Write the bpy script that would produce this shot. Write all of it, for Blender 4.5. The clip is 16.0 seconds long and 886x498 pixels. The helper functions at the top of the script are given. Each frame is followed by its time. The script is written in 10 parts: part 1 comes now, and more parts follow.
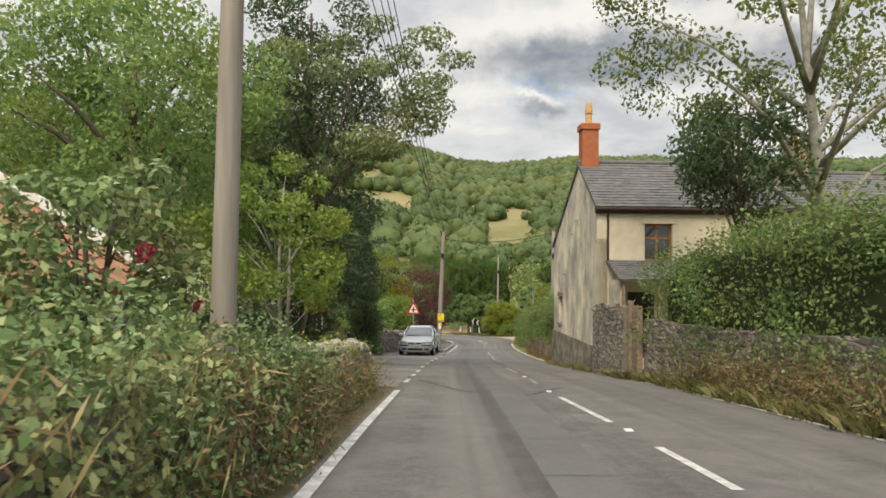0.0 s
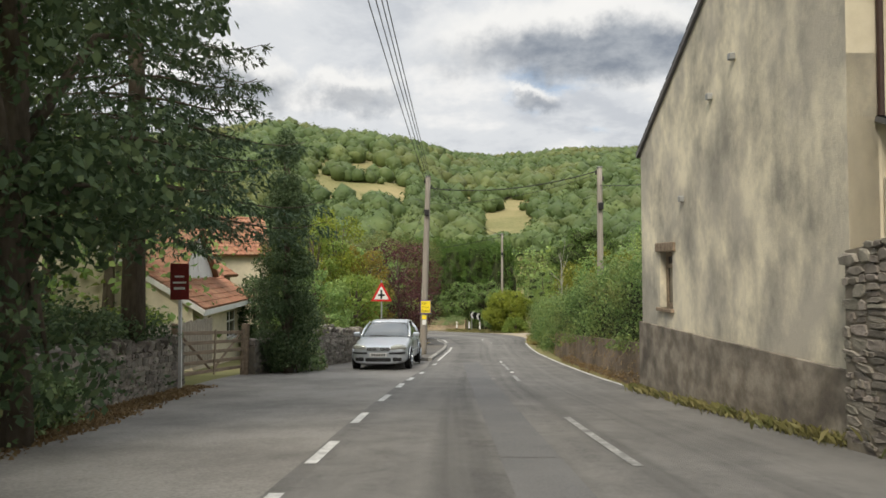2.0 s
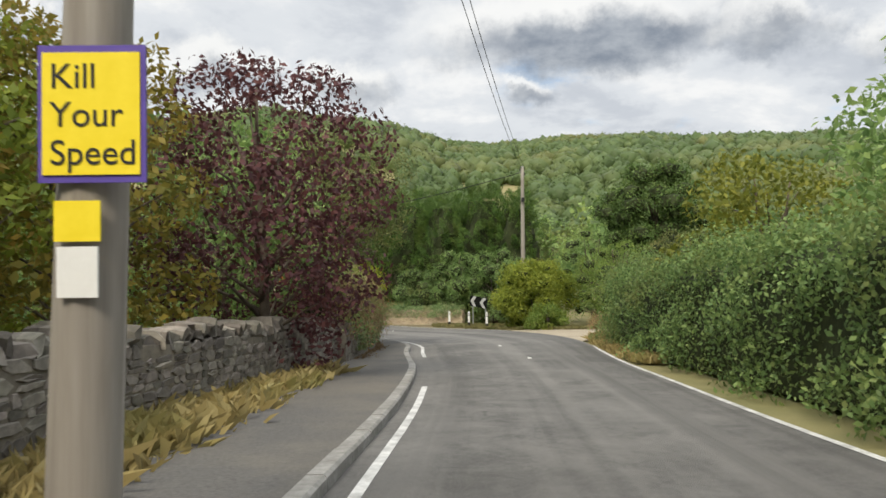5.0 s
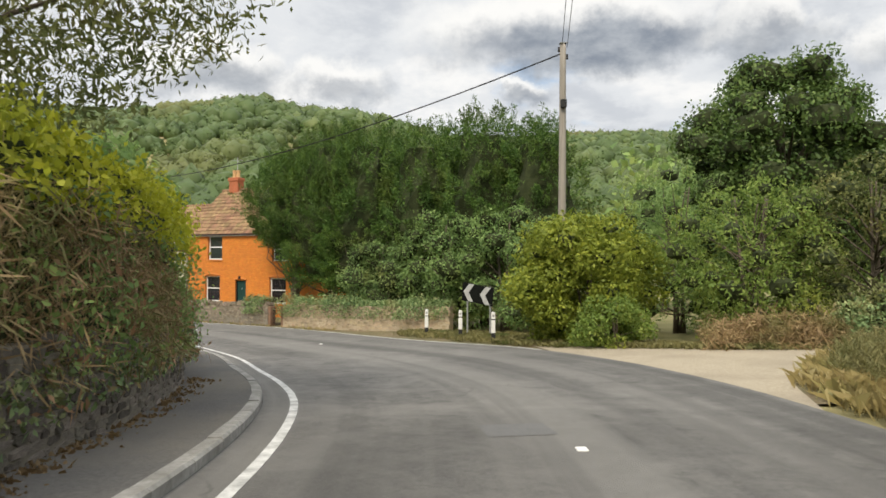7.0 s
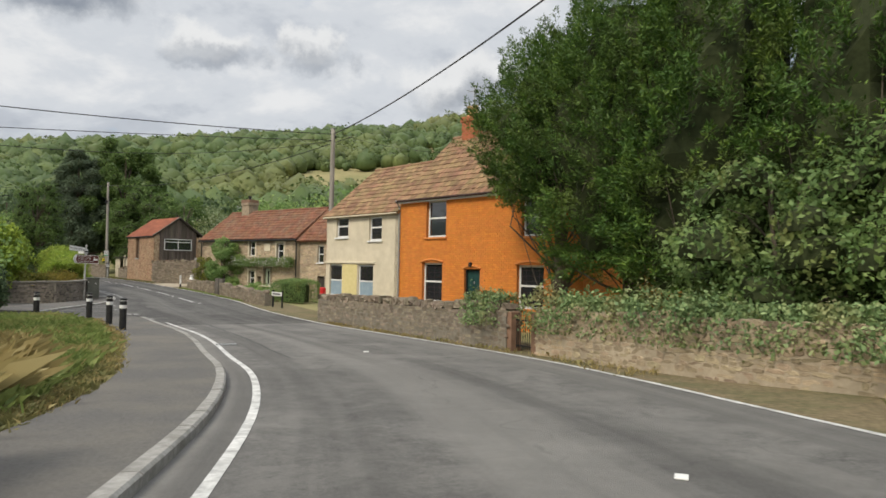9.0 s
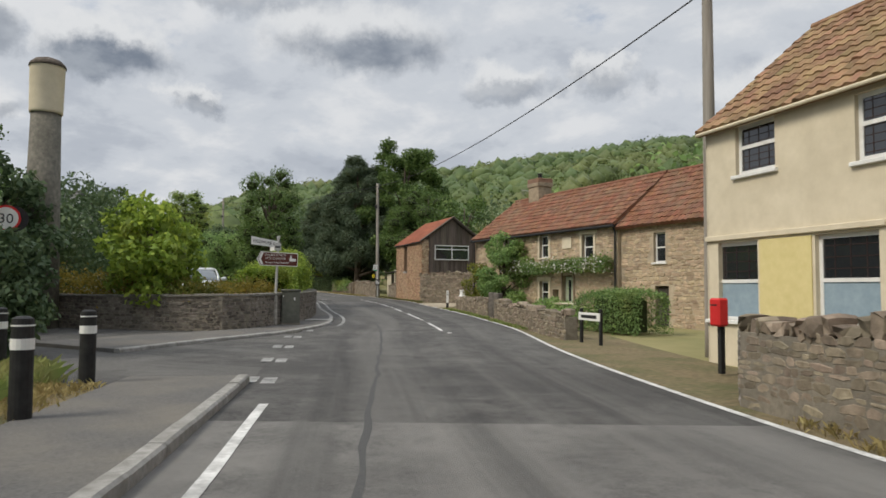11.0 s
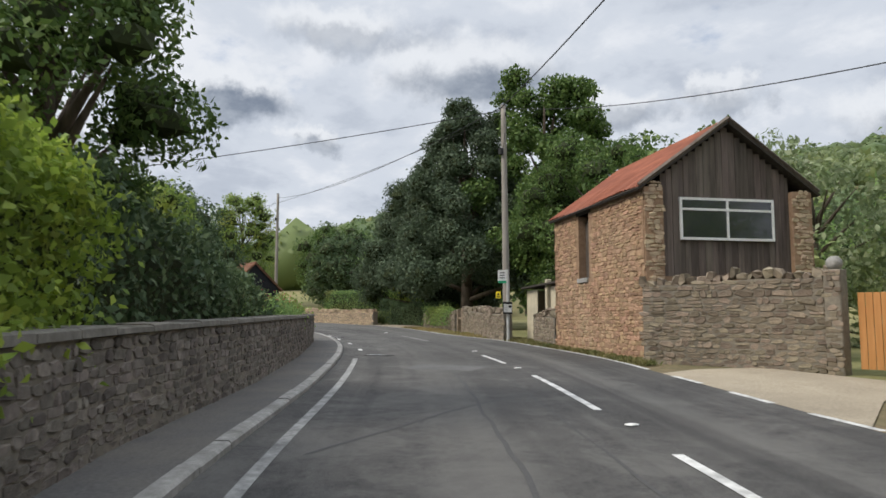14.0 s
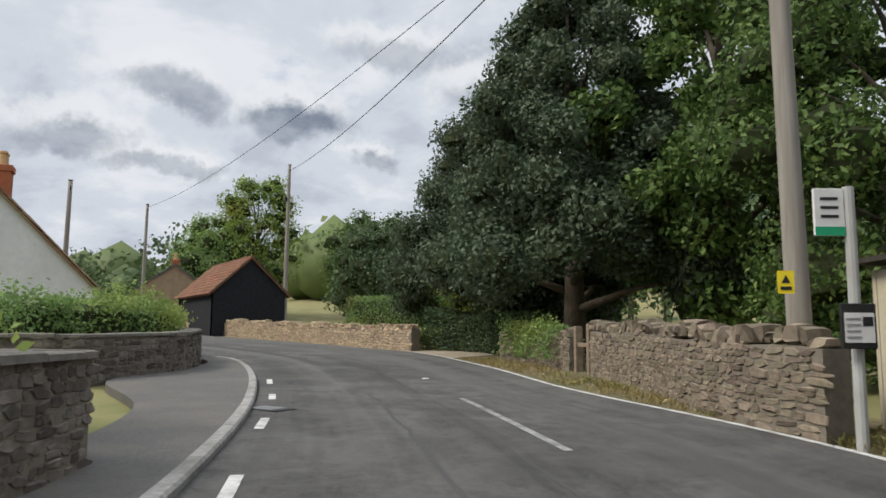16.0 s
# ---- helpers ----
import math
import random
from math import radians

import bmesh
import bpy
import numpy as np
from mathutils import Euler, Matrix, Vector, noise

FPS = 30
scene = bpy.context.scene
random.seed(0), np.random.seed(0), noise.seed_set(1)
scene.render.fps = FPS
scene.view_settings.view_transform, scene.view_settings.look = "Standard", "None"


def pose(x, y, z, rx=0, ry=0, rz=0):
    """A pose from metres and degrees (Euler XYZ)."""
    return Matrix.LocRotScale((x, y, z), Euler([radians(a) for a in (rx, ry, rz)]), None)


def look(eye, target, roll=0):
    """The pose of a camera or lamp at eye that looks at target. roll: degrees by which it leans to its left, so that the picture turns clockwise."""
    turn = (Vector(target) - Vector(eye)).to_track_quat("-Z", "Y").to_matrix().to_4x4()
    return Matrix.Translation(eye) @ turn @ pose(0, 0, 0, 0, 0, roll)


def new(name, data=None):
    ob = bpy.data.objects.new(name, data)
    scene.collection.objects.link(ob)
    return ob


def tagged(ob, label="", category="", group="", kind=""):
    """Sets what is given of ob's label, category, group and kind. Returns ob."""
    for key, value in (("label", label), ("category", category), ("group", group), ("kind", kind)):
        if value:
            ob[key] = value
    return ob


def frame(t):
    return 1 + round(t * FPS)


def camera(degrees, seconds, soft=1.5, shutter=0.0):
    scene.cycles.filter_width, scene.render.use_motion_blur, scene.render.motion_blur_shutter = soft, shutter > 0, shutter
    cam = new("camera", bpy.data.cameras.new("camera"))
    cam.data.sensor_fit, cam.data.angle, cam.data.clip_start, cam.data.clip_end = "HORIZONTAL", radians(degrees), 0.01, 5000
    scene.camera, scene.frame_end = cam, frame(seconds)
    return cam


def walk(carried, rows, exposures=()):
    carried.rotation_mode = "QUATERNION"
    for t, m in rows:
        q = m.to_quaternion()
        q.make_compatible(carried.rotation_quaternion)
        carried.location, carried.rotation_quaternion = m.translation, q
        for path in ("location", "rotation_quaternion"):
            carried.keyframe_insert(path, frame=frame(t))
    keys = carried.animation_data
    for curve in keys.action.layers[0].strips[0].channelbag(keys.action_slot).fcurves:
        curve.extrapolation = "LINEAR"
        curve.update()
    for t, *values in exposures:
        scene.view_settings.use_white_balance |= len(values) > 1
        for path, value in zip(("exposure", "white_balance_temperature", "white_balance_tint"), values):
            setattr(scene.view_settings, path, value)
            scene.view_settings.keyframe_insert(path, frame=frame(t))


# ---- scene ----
cam = camera(64.13, 16.0, 1.6, 0.06)
PATH = [
    (0, 0.000, 0.000, 1.220, 0.011, 1.779, 0.495),
    (0.5, 0.084, 3.646, 0.929, -0.169, 1.705, 0.324),
    (1, 0.229, 7.352, 0.616, -0.306, 1.681, 0.257),
    (1.5, 0.429, 11.187, 0.312, -0.213, 1.524, -0.035),
    (2, 0.466, 14.962, -0.014, -0.285, 1.441, -0.255),
    (2.5, 0.537, 18.939, -0.388, -0.189, 1.427, -0.462),
    (3, 0.615, 23.027, -0.776, -0.182, 1.364, -0.762),
    (3.5, 0.721, 27.081, -1.127, -0.237, 1.279, -0.839),
    (4, 0.882, 31.267, -1.537, -0.321, 1.138, -0.804),
    (4.2, 0.928, 33.073, -1.680, -0.354, 1.092, -0.712),
    (6.3, 1.961, 53.199, -3.090, -1.672, 0.769, -0.440),
    (6.5, 2.060, 54.957, -3.229, -1.671, 0.798, -0.222),
    (7, 2.158, 59.396, -3.588, -1.296, 0.820, 0.119),
    (7.5, 1.866, 63.637, -3.893, 1.165, 0.774, 0.308),
    (8, 1.343, 67.918, -4.217, 5.402, 0.721, 0.391),
    (8.5, 0.369, 72.292, -4.538, 11.298, 0.956, 0.561),
    (9, -1.117, 76.604, -4.829, 19.693, 1.536, 1.085),
    (9.5, -3.106, 80.760, -5.084, 28.214, 1.904, 1.694),
    (10, -5.692, 84.732, -5.331, 34.240, 2.275, 1.636),
    (10.2, -6.834, 86.341, -5.426, 36.301, 2.529, 1.339),
    (12.3, -21.240, 101.607, -5.769, 50.233, 4.029, -0.225),
    (12.5, -22.945, 102.973, -5.792, 50.519, 4.296, -0.183),
    (13, -26.945, 106.047, -5.774, 51.229, 4.809, -0.253),
    (13.5, -30.885, 108.980, -5.705, 51.893, 5.326, -0.175),
    (14, -34.933, 111.920, -5.582, 52.636, 5.661, 0.030),
    (14.5, -39.066, 114.832, -5.496, 53.303, 5.981, 0.183),
    (15, -42.791, 117.416, -5.396, 54.218, 6.065, -0.034),
    (15.5, -46.704, 119.957, -5.348, 55.104, 6.378, 0.006),
    (16, -50.362, 122.256, -5.274, 57.181, 6.775, 0.468),
]


def eye_pose(x, y, z, yaw, pitch, roll):
    return pose(x, y, z, 0, 0, yaw) @ pose(0, 0, 0, 90 + pitch) @ pose(0, 0, 0, 0, 0, roll)


EXPOSURES = [(0.0, 0.05, 7000, 9), (2.0, 0.06, 6750, 9), (3.5, 0.03, 6450, 8), (6.5, 0.2, 6800, 9), (8.5, -0.05, 6550, 9), (10.2, -0.16, 6550, 9), (12.3, -0.36, 6200, 10), (13.5, -0.2, 6220, 10), (14.5, 0.02, 6250, 10), (15.2, -0.08, 6280, 10), (16.0, -0.1, 6280, 10)]

# ---- light: a bright, broken overcast and a veiled sun from the south ----
SUN_ELEVATION, SUN_AZIMUTH = 46.0, 199.0
world = bpy.data.worlds.new("sky")
scene.world = world
world.use_nodes = True


CLOUDS = [(13, 16.6, 14, 2.6, 1.0), (26.5, 15.6, 5, 1.9, 0.8), (-17, 13.6, 7, 1.9, 0.75), (-7, 13.2, 4.2, 1.4, 0.65), (7.5, 12.9, 3.2, 0.9, 0.8), (36, 14, 5, 2, 0.6),
          (-50, 18.8, 8, 2.3, 0.95), (-38, 15.7, 5, 1.2, 0.6), (-30.5, 16.2, 3, 1.5, 0.6), (-69.5, 16.8, 5.5, 1.6, 1.0), (-79.5, 17.8, 5, 1.8, 0.8), (-63.5, 13.9, 2.6, 0.9, 0.7),
          (-86, 13.6, 5, 1.6, 0.8), (-80, 12.2, 4.5, 1.0, 0.6), (-60, 22.3, 7, 1.4, 0.5)]


def sky_nodes():
    nt = world.node_tree
    nt.nodes.clear()
    n, l = nt.nodes.new, nt.links.new
    out, back = n("ShaderNodeOutputWorld"), n("ShaderNodeBackground")
    sky = n("ShaderNodeTexSky")
    sky.sky_type, sky.sun_disc = "NISHITA", False
    sky.sun_elevation, sky.sun_rotation = radians(SUN_ELEVATION), radians(SUN_AZIMUTH)
    blue = n("ShaderNodeVectorMath")
    blue.operation = "SCALE"
    blue.inputs["Scale"].default_value = 0.15
    l(sky.outputs[0], blue.inputs[0])
    co = n("ShaderNodeTexCoord")
    sep = n("ShaderNodeSeparateXYZ")
    l(co.outputs["Generated"], sep.inputs[0])
    up = n("ShaderNodeMath")
    up.operation = "MAXIMUM"
    up.inputs[1].default_value = 0.0
    l(sep.outputs[2], up.inputs[0])
    add = n("ShaderNodeMath")
    add.inputs[1].default_value = 0.3
    l(up.outputs[0], add.inputs[0])
    flat = n("ShaderNodeVectorMath")
    flat.operation = "DIVIDE"
    l(co.outputs["Generated"], flat.inputs[0])
    l(add.outputs[0], flat.inputs[1])
    squash = n("ShaderNodeVectorMath")
    squash.operation = "MULTIPLY"
    squash.inputs[1].default_value = (1, 1, 0)
    l(flat.outputs[0], squash.inputs[0])

    def cloud(scale, detail, rough, offset, distort=0.0):
        t = n("ShaderNodeTexNoise")
        t.inputs["Scale"].default_value, t.inputs["Detail"].default_value, t.inputs["Roughness"].default_value = scale, detail, rough
        t.inputs["Distortion"].default_value = distort
        mv = n("ShaderNodeVectorMath")
        mv.inputs[1].default_value = offset
        l(squash.outputs[0], mv.inputs[0])
        l(mv.outputs[0], t.inputs["Vector"])
        return t.outputs[0]

    def ramp(value, stops):
        r = n("ShaderNodeValToRGB")
        r.color_ramp.interpolation = "EASE"
        while len(r.color_ramp.elements) < len(stops):
            r.color_ramp.elements.new(0.5)
        for e, (p, c) in zip(r.color_ramp.elements, stops):
            e.position, e.color = p, (*c, 1)
        l(value, r.inputs[0])
        return r.outputs[0]

    body = ramp(cloud(1.6, 9, 0.56, (3.1, 0.4, 0)), [(0.27, (0.0, 0.0, 0.0)), (0.38, (1, 1, 1))])
    tone = ramp(cloud(2.6, 10, 0.58, (7.3, 2.2, 0), 0.15), [(0.36, (0.93, 0.94, 0.96)), (0.5, (0.75, 0.785, 0.84)), (0.62, (0.6, 0.64, 0.71)), (0.72, (0.5, 0.54, 0.61))])

    def mixed(f, a, b):
        x = n("ShaderNodeMix")
        x.data_type = "RGBA"
        l(f, x.inputs["Factor"])
        for s, v in (("A", a), ("B", b)):
            if isinstance(v, tuple):
                x.inputs[s].default_value = (*v, 1)
            else:
                l(v, x.inputs[s])
        return x.outputs["Result"]

    def math_node(op, a, b=None):
        x = n("ShaderNodeMath")
        x.operation = op
        for k, v in enumerate((a, b)):
            if isinstance(v, float):
                x.inputs[k].default_value = v
            elif v is not None:
                l(v, x.inputs[k])
        return x.outputs[0]

    # heaped clouds: bright tops over flat grey undersides, at compass bearing and height in degrees
    bearing = math_node("MULTIPLY", math_node("ARCTAN2", sep.outputs[0], sep.outputs[1]), 57.2958)
    rise = math_node("MULTIPLY", math_node("ARCSINE", sep.outputs[2]), 57.2958)
    place = n("ShaderNodeCombineXYZ")
    l(bearing, place.inputs[0])
    l(rise, place.inputs[1])

    def warped(amount, scale, source):
        t = n("ShaderNodeTexNoise")
        t.inputs["Scale"].default_value, t.inputs["Detail"].default_value, t.inputs["Roughness"].default_value = scale, 8, 0.62
        l(co.outputs["Generated"], t.inputs["Vector"])
        d = n("ShaderNodeVectorMath")
        d.operation = "SUBTRACT"
        d.inputs[1].default_value = (0.5, 0.5, 0.5)
        l(t.outputs["Color"], d.inputs[0])
        w = n("ShaderNodeVectorMath")
        w.operation = "MULTIPLY_ADD"
        w.inputs[1].default_value = amount
        l(d.outputs[0], w.inputs[0])
        l(source, w.inputs[2])
        return w.outputs[0]

    ragged = warped((13.0, 6.0, 0.0), 11.0, place.outputs[0])

    def heap(az, el, w, h, soft):
        c, q, r = n("ShaderNodeVectorMath"), n("ShaderNodeVectorMath"), n("ShaderNodeVectorMath")
        c.operation, q.operation, r.operation = "SUBTRACT", "MULTIPLY", "LENGTH"
        c.inputs[1].default_value, q.inputs[1].default_value = (az, el, 0), (1 / w, 1 / h, 0)
        l(ragged, c.inputs[0])
        l(c.outputs[0], q.inputs[0])
        l(q.outputs[0], r.inputs[0])
        m = n("ShaderNodeMapRange")
        m.interpolation_type = "SMOOTHSTEP"
        m.inputs["From Min"].default_value, m.inputs["From Max"].default_value, m.inputs["To Min"].default_value, m.inputs["To Max"].default_value = soft, 1.15, 1.0, 0.0
        l(r.outputs["Value"], m.inputs[0])
        return m.outputs[0]

    white = grey = None
    for az, el, w, h, k in CLOUDS:
        g = math_node("MULTIPLY", heap(az, el, w, h, 0.35), float(k))
        f = heap(az - 0.12 * w, el + 0.75 * h, w * 0.95, h * 1.15, 0.55)
        grey = g if grey is None else math_node("MAXIMUM", grey, g)
        white = f if white is None else math_node("MAXIMUM", white, f)
    air = mixed(body, blue.outputs[0], tone)
    air = mixed(math_node("MULTIPLY", white, 0.85), air, (0.97, 0.975, 0.98))
    under = ramp(cloud(9.0, 8, 0.6, (1.2, 5.0, 0)), [(0.3, (0.25, 0.29, 0.36)), (0.7, (0.46, 0.5, 0.56))])
    air = mixed(grey, air, under)
    # an overcast sky is brightest overhead; doubled out of view to lift shaded sides
    over = n("ShaderNodeMapRange")
    over.interpolation_type = "SMOOTHSTEP"
    over.inputs["From Min"].default_value, over.inputs["From Max"].default_value, over.inputs["To Min"].default_value, over.inputs["To Max"].default_value = 0.5, 0.95, 1.0, 2.1
    l(sep.outputs[2], over.inputs[0])
    lift = n("ShaderNodeVectorMath")
    lift.operation = "SCALE"
    l(air, lift.inputs[0])
    l(over.outputs[0], lift.inputs["Scale"])
    l(lift.outputs[0], back.inputs["Color"])
    back.inputs["Strength"].default_value = 0.92
    l(back.outputs[0], out.inputs[0])


sky_nodes()
sun = new("sun", bpy.data.lights.new("sun", "SUN"))
sun.data.energy, sun.data.angle, sun.data.color = 3.1, radians(20), (1.0, 0.91, 0.77)
_a, _e = radians(SUN_AZIMUTH), radians(SUN_ELEVATION)
sun.matrix_world = look((math.sin(_a) * math.cos(_e) * 200, math.cos(_a) * math.cos(_e) * 200, math.sin(_e) * 200), (0, 0, 0))
walk(cam, [(t, eye_pose(*row)) for t, *row in PATH], EXPOSURES)

# ---- ground heights: the road falls to the bend, then runs nearly level ----
STATIONS = np.array([
    (-0.6, -60, 4.6), (-0.4, -40, 3.05), (-0.2, -20, 1.55), (0, 0, 0.0), (0.2, 7.35, -0.6), (0.45, 15, -1.23), (0.6, 23, -2.0), (0.88, 31.3, -2.74),
    (1.4, 43, -3.62), (1.96, 53.2, -4.31), (2.16, 59.4, -4.81), (1.87, 63.6, -5.11), (1.34, 67.9, -5.44), (0.37, 72.3, -5.76),
    (-1.12, 76.6, -6.05), (-3.1, 80.8, -6.3), (-5.7, 84.7, -6.55), (-10, 90.2, -6.78), (-15.5, 96.2, -6.93), (-21.2, 101.6, -6.99),
    (-26.9, 106, -6.97), (-30.9, 109, -6.9), (-34.9, 111.9, -6.8), (-39, 114.8, -6.7), (-42.8, 117.4, -6.62), (-50.4, 122.3, -6.49),
    (-60, 127.5, -6.3), (-75, 134, -5.95), (-92, 138.5, -5.5), (-120, 141, -4.9)])


def resample(points, step):
    """A polyline at even steps."""
    p = np.array(points, float)
    s = np.r_[0, np.cumsum(np.linalg.norm(np.diff(p[:, :2], axis=0), axis=1))]
    n = max(2, int(s[-1] / step) + 1)
    u = np.linspace(0, s[-1], n)
    return np.stack([np.interp(u, s, p[:, k]) for k in range(p.shape[1])], 1)


LINE = resample(STATIONS, 1.0)


def base_height(xy):
    """Road-level height at places (n, 2), blended from the stations."""
    xy = np.atleast_2d(np.asarray(xy, float))[:, :2]
    out = np.empty(len(xy))
    for k in range(0, len(xy), 4000):
        d2 = ((xy[k:k + 4000, None] - LINE[None, :, :2]) ** 2).sum(-1)
        w = 1 / (d2 + 1.5) ** 3
        out[k:k + 4000] = (w * LINE[:, 2]).sum(1) / w.sum(1)
    return out


RIDGE_AZ = np.array([-180, -110, -80, -62, -55, -44, -40, -36, -32, -28, -22, -16.7, -13.3, -9.8, -4.9, -2.3, 1.5, 5, 11.5, 16.3, 20, 31.5, 50, 80, 120, 180])
RIDGE_EL = np.array([2.5, 3.0, 3.4, 4.6, 7.2, 8.5, 8.9, 9.5, 9.95, 10.4, 10.9, 11.9, 12.5, 11.8, 11.5, 11.0, 9.6, 9.35, 9.8, 9.75, 9.4, 8.8, 7, 4, 3, 2.5])
RIDGE_R = np.array([900, 900, 800, 720, 700, 680, 680, 680, 690, 700, 700, 700, 700, 700, 720, 760, 1000, 1000, 980, 960, 950, 900, 900, 900, 900, 900.0])
HUB = np.array([0.0, 60.0])


def hill_height(xy):
    """The wooded hill round the valley: rise above the valley floor."""
    q = np.atleast_2d(np.asarray(xy, float))[:, :2] - HUB
    r = np.hypot(q[:, 0], q[:, 1])
    az = np.degrees(np.arctan2(q[:, 0], q[:, 1]))
    el, big = np.interp(az, RIDGE_AZ, RIDGE_EL), np.interp(az, RIDGE_AZ, RIDGE_R)
    top = np.tan(np.radians(el)) * big - 9
    u = np.clip((r - 130) / (big - 130), 0, 1)
    rise = top * (0.65 * u + 0.35 * u * u * (3 - 2 * u))
    past = np.clip((r - big) / 1500, 0, 1)
    return rise * (1 - 0.6 * past)


def height(xy):
    return base_height(xy) + hill_height(xy)


def at_ground(x, y, lift=0.0):
    return float(height([(x, y)])[0]) + lift


# ---- mesh helpers ----
def mesh_of(name, verts, faces):
    me = bpy.data.meshes.new(name)
    if isinstance(faces, np.ndarray):
        n, k = faces.shape
        me.vertices.add(len(verts))
        me.vertices.foreach_set("co", np.asarray(verts, np.float32).ravel())
        me.loops.add(n * k)
        me.loops.foreach_set("vertex_index", faces.astype(np.int32).ravel())
        me.polygons.add(n)
        me.polygons.foreach_set("loop_start", np.arange(0, n * k, k, dtype=np.int32))
        me.update(calc_edges=True)
    else:
        me.from_pydata([tuple(v) for v in verts], [], faces)
        me.update()
    return me


def raw(name, verts, faces, material, parent=None, label="", smooth=False):
    ob = new(name, mesh_of(name, verts, faces))
    ob.data.materials.append(material)
    if smooth:
        ob.data.polygons.foreach_set("use_smooth", np.ones(len(ob.data.polygons), bool))
    if parent:
        ob.parent = parent
    if label:
        ob["label"] = label
    return ob


def part(name, bm, material, parent=None, label="", smooth=False):
    """Links a bmesh as one mesh object under a thing or a part."""
    me = bpy.data.meshes.new(name)
    bmesh.ops.recalc_face_normals(bm, faces=bm.faces)
    bm.to_mesh(me)
    bm.free()
    me.materials.append(material)
    if smooth:
        me.polygons.foreach_set("use_smooth", np.ones(len(me.polygons), bool))
    ob = new(name, me)
    if parent:
        ob.parent = parent
    if label:
        ob["label"] = label
    return ob


def thing(name, m=None, label="", category="", group="", kind=""):
    """An empty at a thing's base."""
    ob = new(name)
    ob.empty_display_size = 0.2
    if m is not None:
        ob.matrix_basis = m
    return tagged(ob, label, category, group, kind)


def add_box(bm, x0, x1, y0, y1, z0, z1, bevel=0.0):
    made = bmesh.ops.create_cube(bm, size=1)["verts"]
    for v in made:
        v.co = Vector(((x0 + x1) / 2 + v.co.x * (x1 - x0), (y0 + y1) / 2 + v.co.y * (y1 - y0), (z0 + z1) / 2 + v.co.z * (z1 - z0)))
    if bevel:
        edges = {e for v in made for e in v.link_edges}
        bmesh.ops.bevel(bm, geom=list(edges), offset=bevel, segments=1, affect="EDGES")
    return bm


def box(x0, x1, y0, y1, z0, z1, bevel=0.0):
    return add_box(bmesh.new(), x0, x1, y0, y1, z0, z1, bevel)


def tube(points, radii, sides=8, caps=True):
    """Verts and faces of a tapered tube along points."""
    p = np.array(points, float)
    r = np.broadcast_to(np.asarray(radii, float), (len(p),))
    d = np.gradient(p, axis=0)
    d /= np.linalg.norm(d, axis=1)[:, None] + 1e-9
    up = np.array([0.0, 0, 1]) if abs(d[0][2]) < 0.9 else np.array([1.0, 0, 0])
    verts, faces = [], []
    ang = np.linspace(0, 2 * np.pi, sides, endpoint=False)
    for k in range(len(p)):
        a = np.cross(d[k], up)
        a /= np.linalg.norm(a) + 1e-9
        b = np.cross(d[k], a)
        up = np.cross(a, d[k])
        for t in ang:
            verts.append(p[k] + r[k] * (np.cos(t) * a + np.sin(t) * b))
    for k in range(len(p) - 1):
        for j in range(sides):
            j2 = (j + 1) % sides
            faces.append((k * sides + j, k * sides + j2, (k + 1) * sides + j2, (k + 1) * sides + j))
    if caps:
        faces.append(tuple(range(sides))[::-1])
        faces.append(tuple((len(p) - 1) * sides + j for j in range(sides)))
    return verts, faces


def joined(pieces):
    verts, faces = [], []
    for v, f in pieces:
        o = len(verts)
        verts += list(v)
        faces += [tuple(i + o for i in q) for q in f]
    return verts, faces


def ribbon(left, right, cuts, lift, step=1.0, hill=False):
    """A sheet between two polylines that follows the ground."""
    a, b = np.array(left, float), np.array(right, float)
    la = np.linalg.norm(np.diff(a, axis=0), axis=1).sum()
    n = max(2, int(la / step) + 1)

    def even(p):
        s = np.r_[0, np.cumsum(np.linalg.norm(np.diff(p, axis=0), axis=1))]
        u = np.linspace(0, s[-1], n)
        return np.stack([np.interp(u, s, p[:, k]) for k in range(2)], 1)

    a, b = even(a), even(b)
    u = np.linspace(0, 1, cuts + 1)[None, :, None]
    xy = (a[:, None] * (1 - u) + b[:, None] * u).reshape(-1, 2)
    verts = np.c_[xy, base_height(xy) + lift]
    k = np.arange(n - 1)[:, None] * (cuts + 1) + np.arange(cuts)[None]
    k = k.ravel()
    faces = np.stack([k, k + 1, k + cuts + 2, k + cuts + 1], 1)
    return verts, faces


def offset_line(points, d):
    """A polyline shifted to its left by d."""
    p = np.array(points, float)
    t = np.gradient(p, axis=0)
    t /= np.linalg.norm(t, axis=1)[:, None]
    return p + d * np.stack([-t[:, 1], t[:, 0]], 1)


def smooth_line(points, step=1.0):
    """Catmull-Rom through the points, at even steps."""
    p = np.array(points, float)
    q = np.vstack([2 * p[0] - p[1], p, 2 * p[-1] - p[-2]])
    out = []
    for k in range(1, len(q) - 2):
        for u in np.linspace(0, 1, 8, endpoint=False):
            a, b, c, d = q[k - 1], q[k], q[k + 1], q[k + 2]
            out.append(0.5 * (2 * b + (c - a) * u + (2 * a - 5 * b + 4 * c - d) * u * u + (3 * b - a - 3 * c + d) * u ** 3))
    out.append(p[-1])
    return resample(out, step)

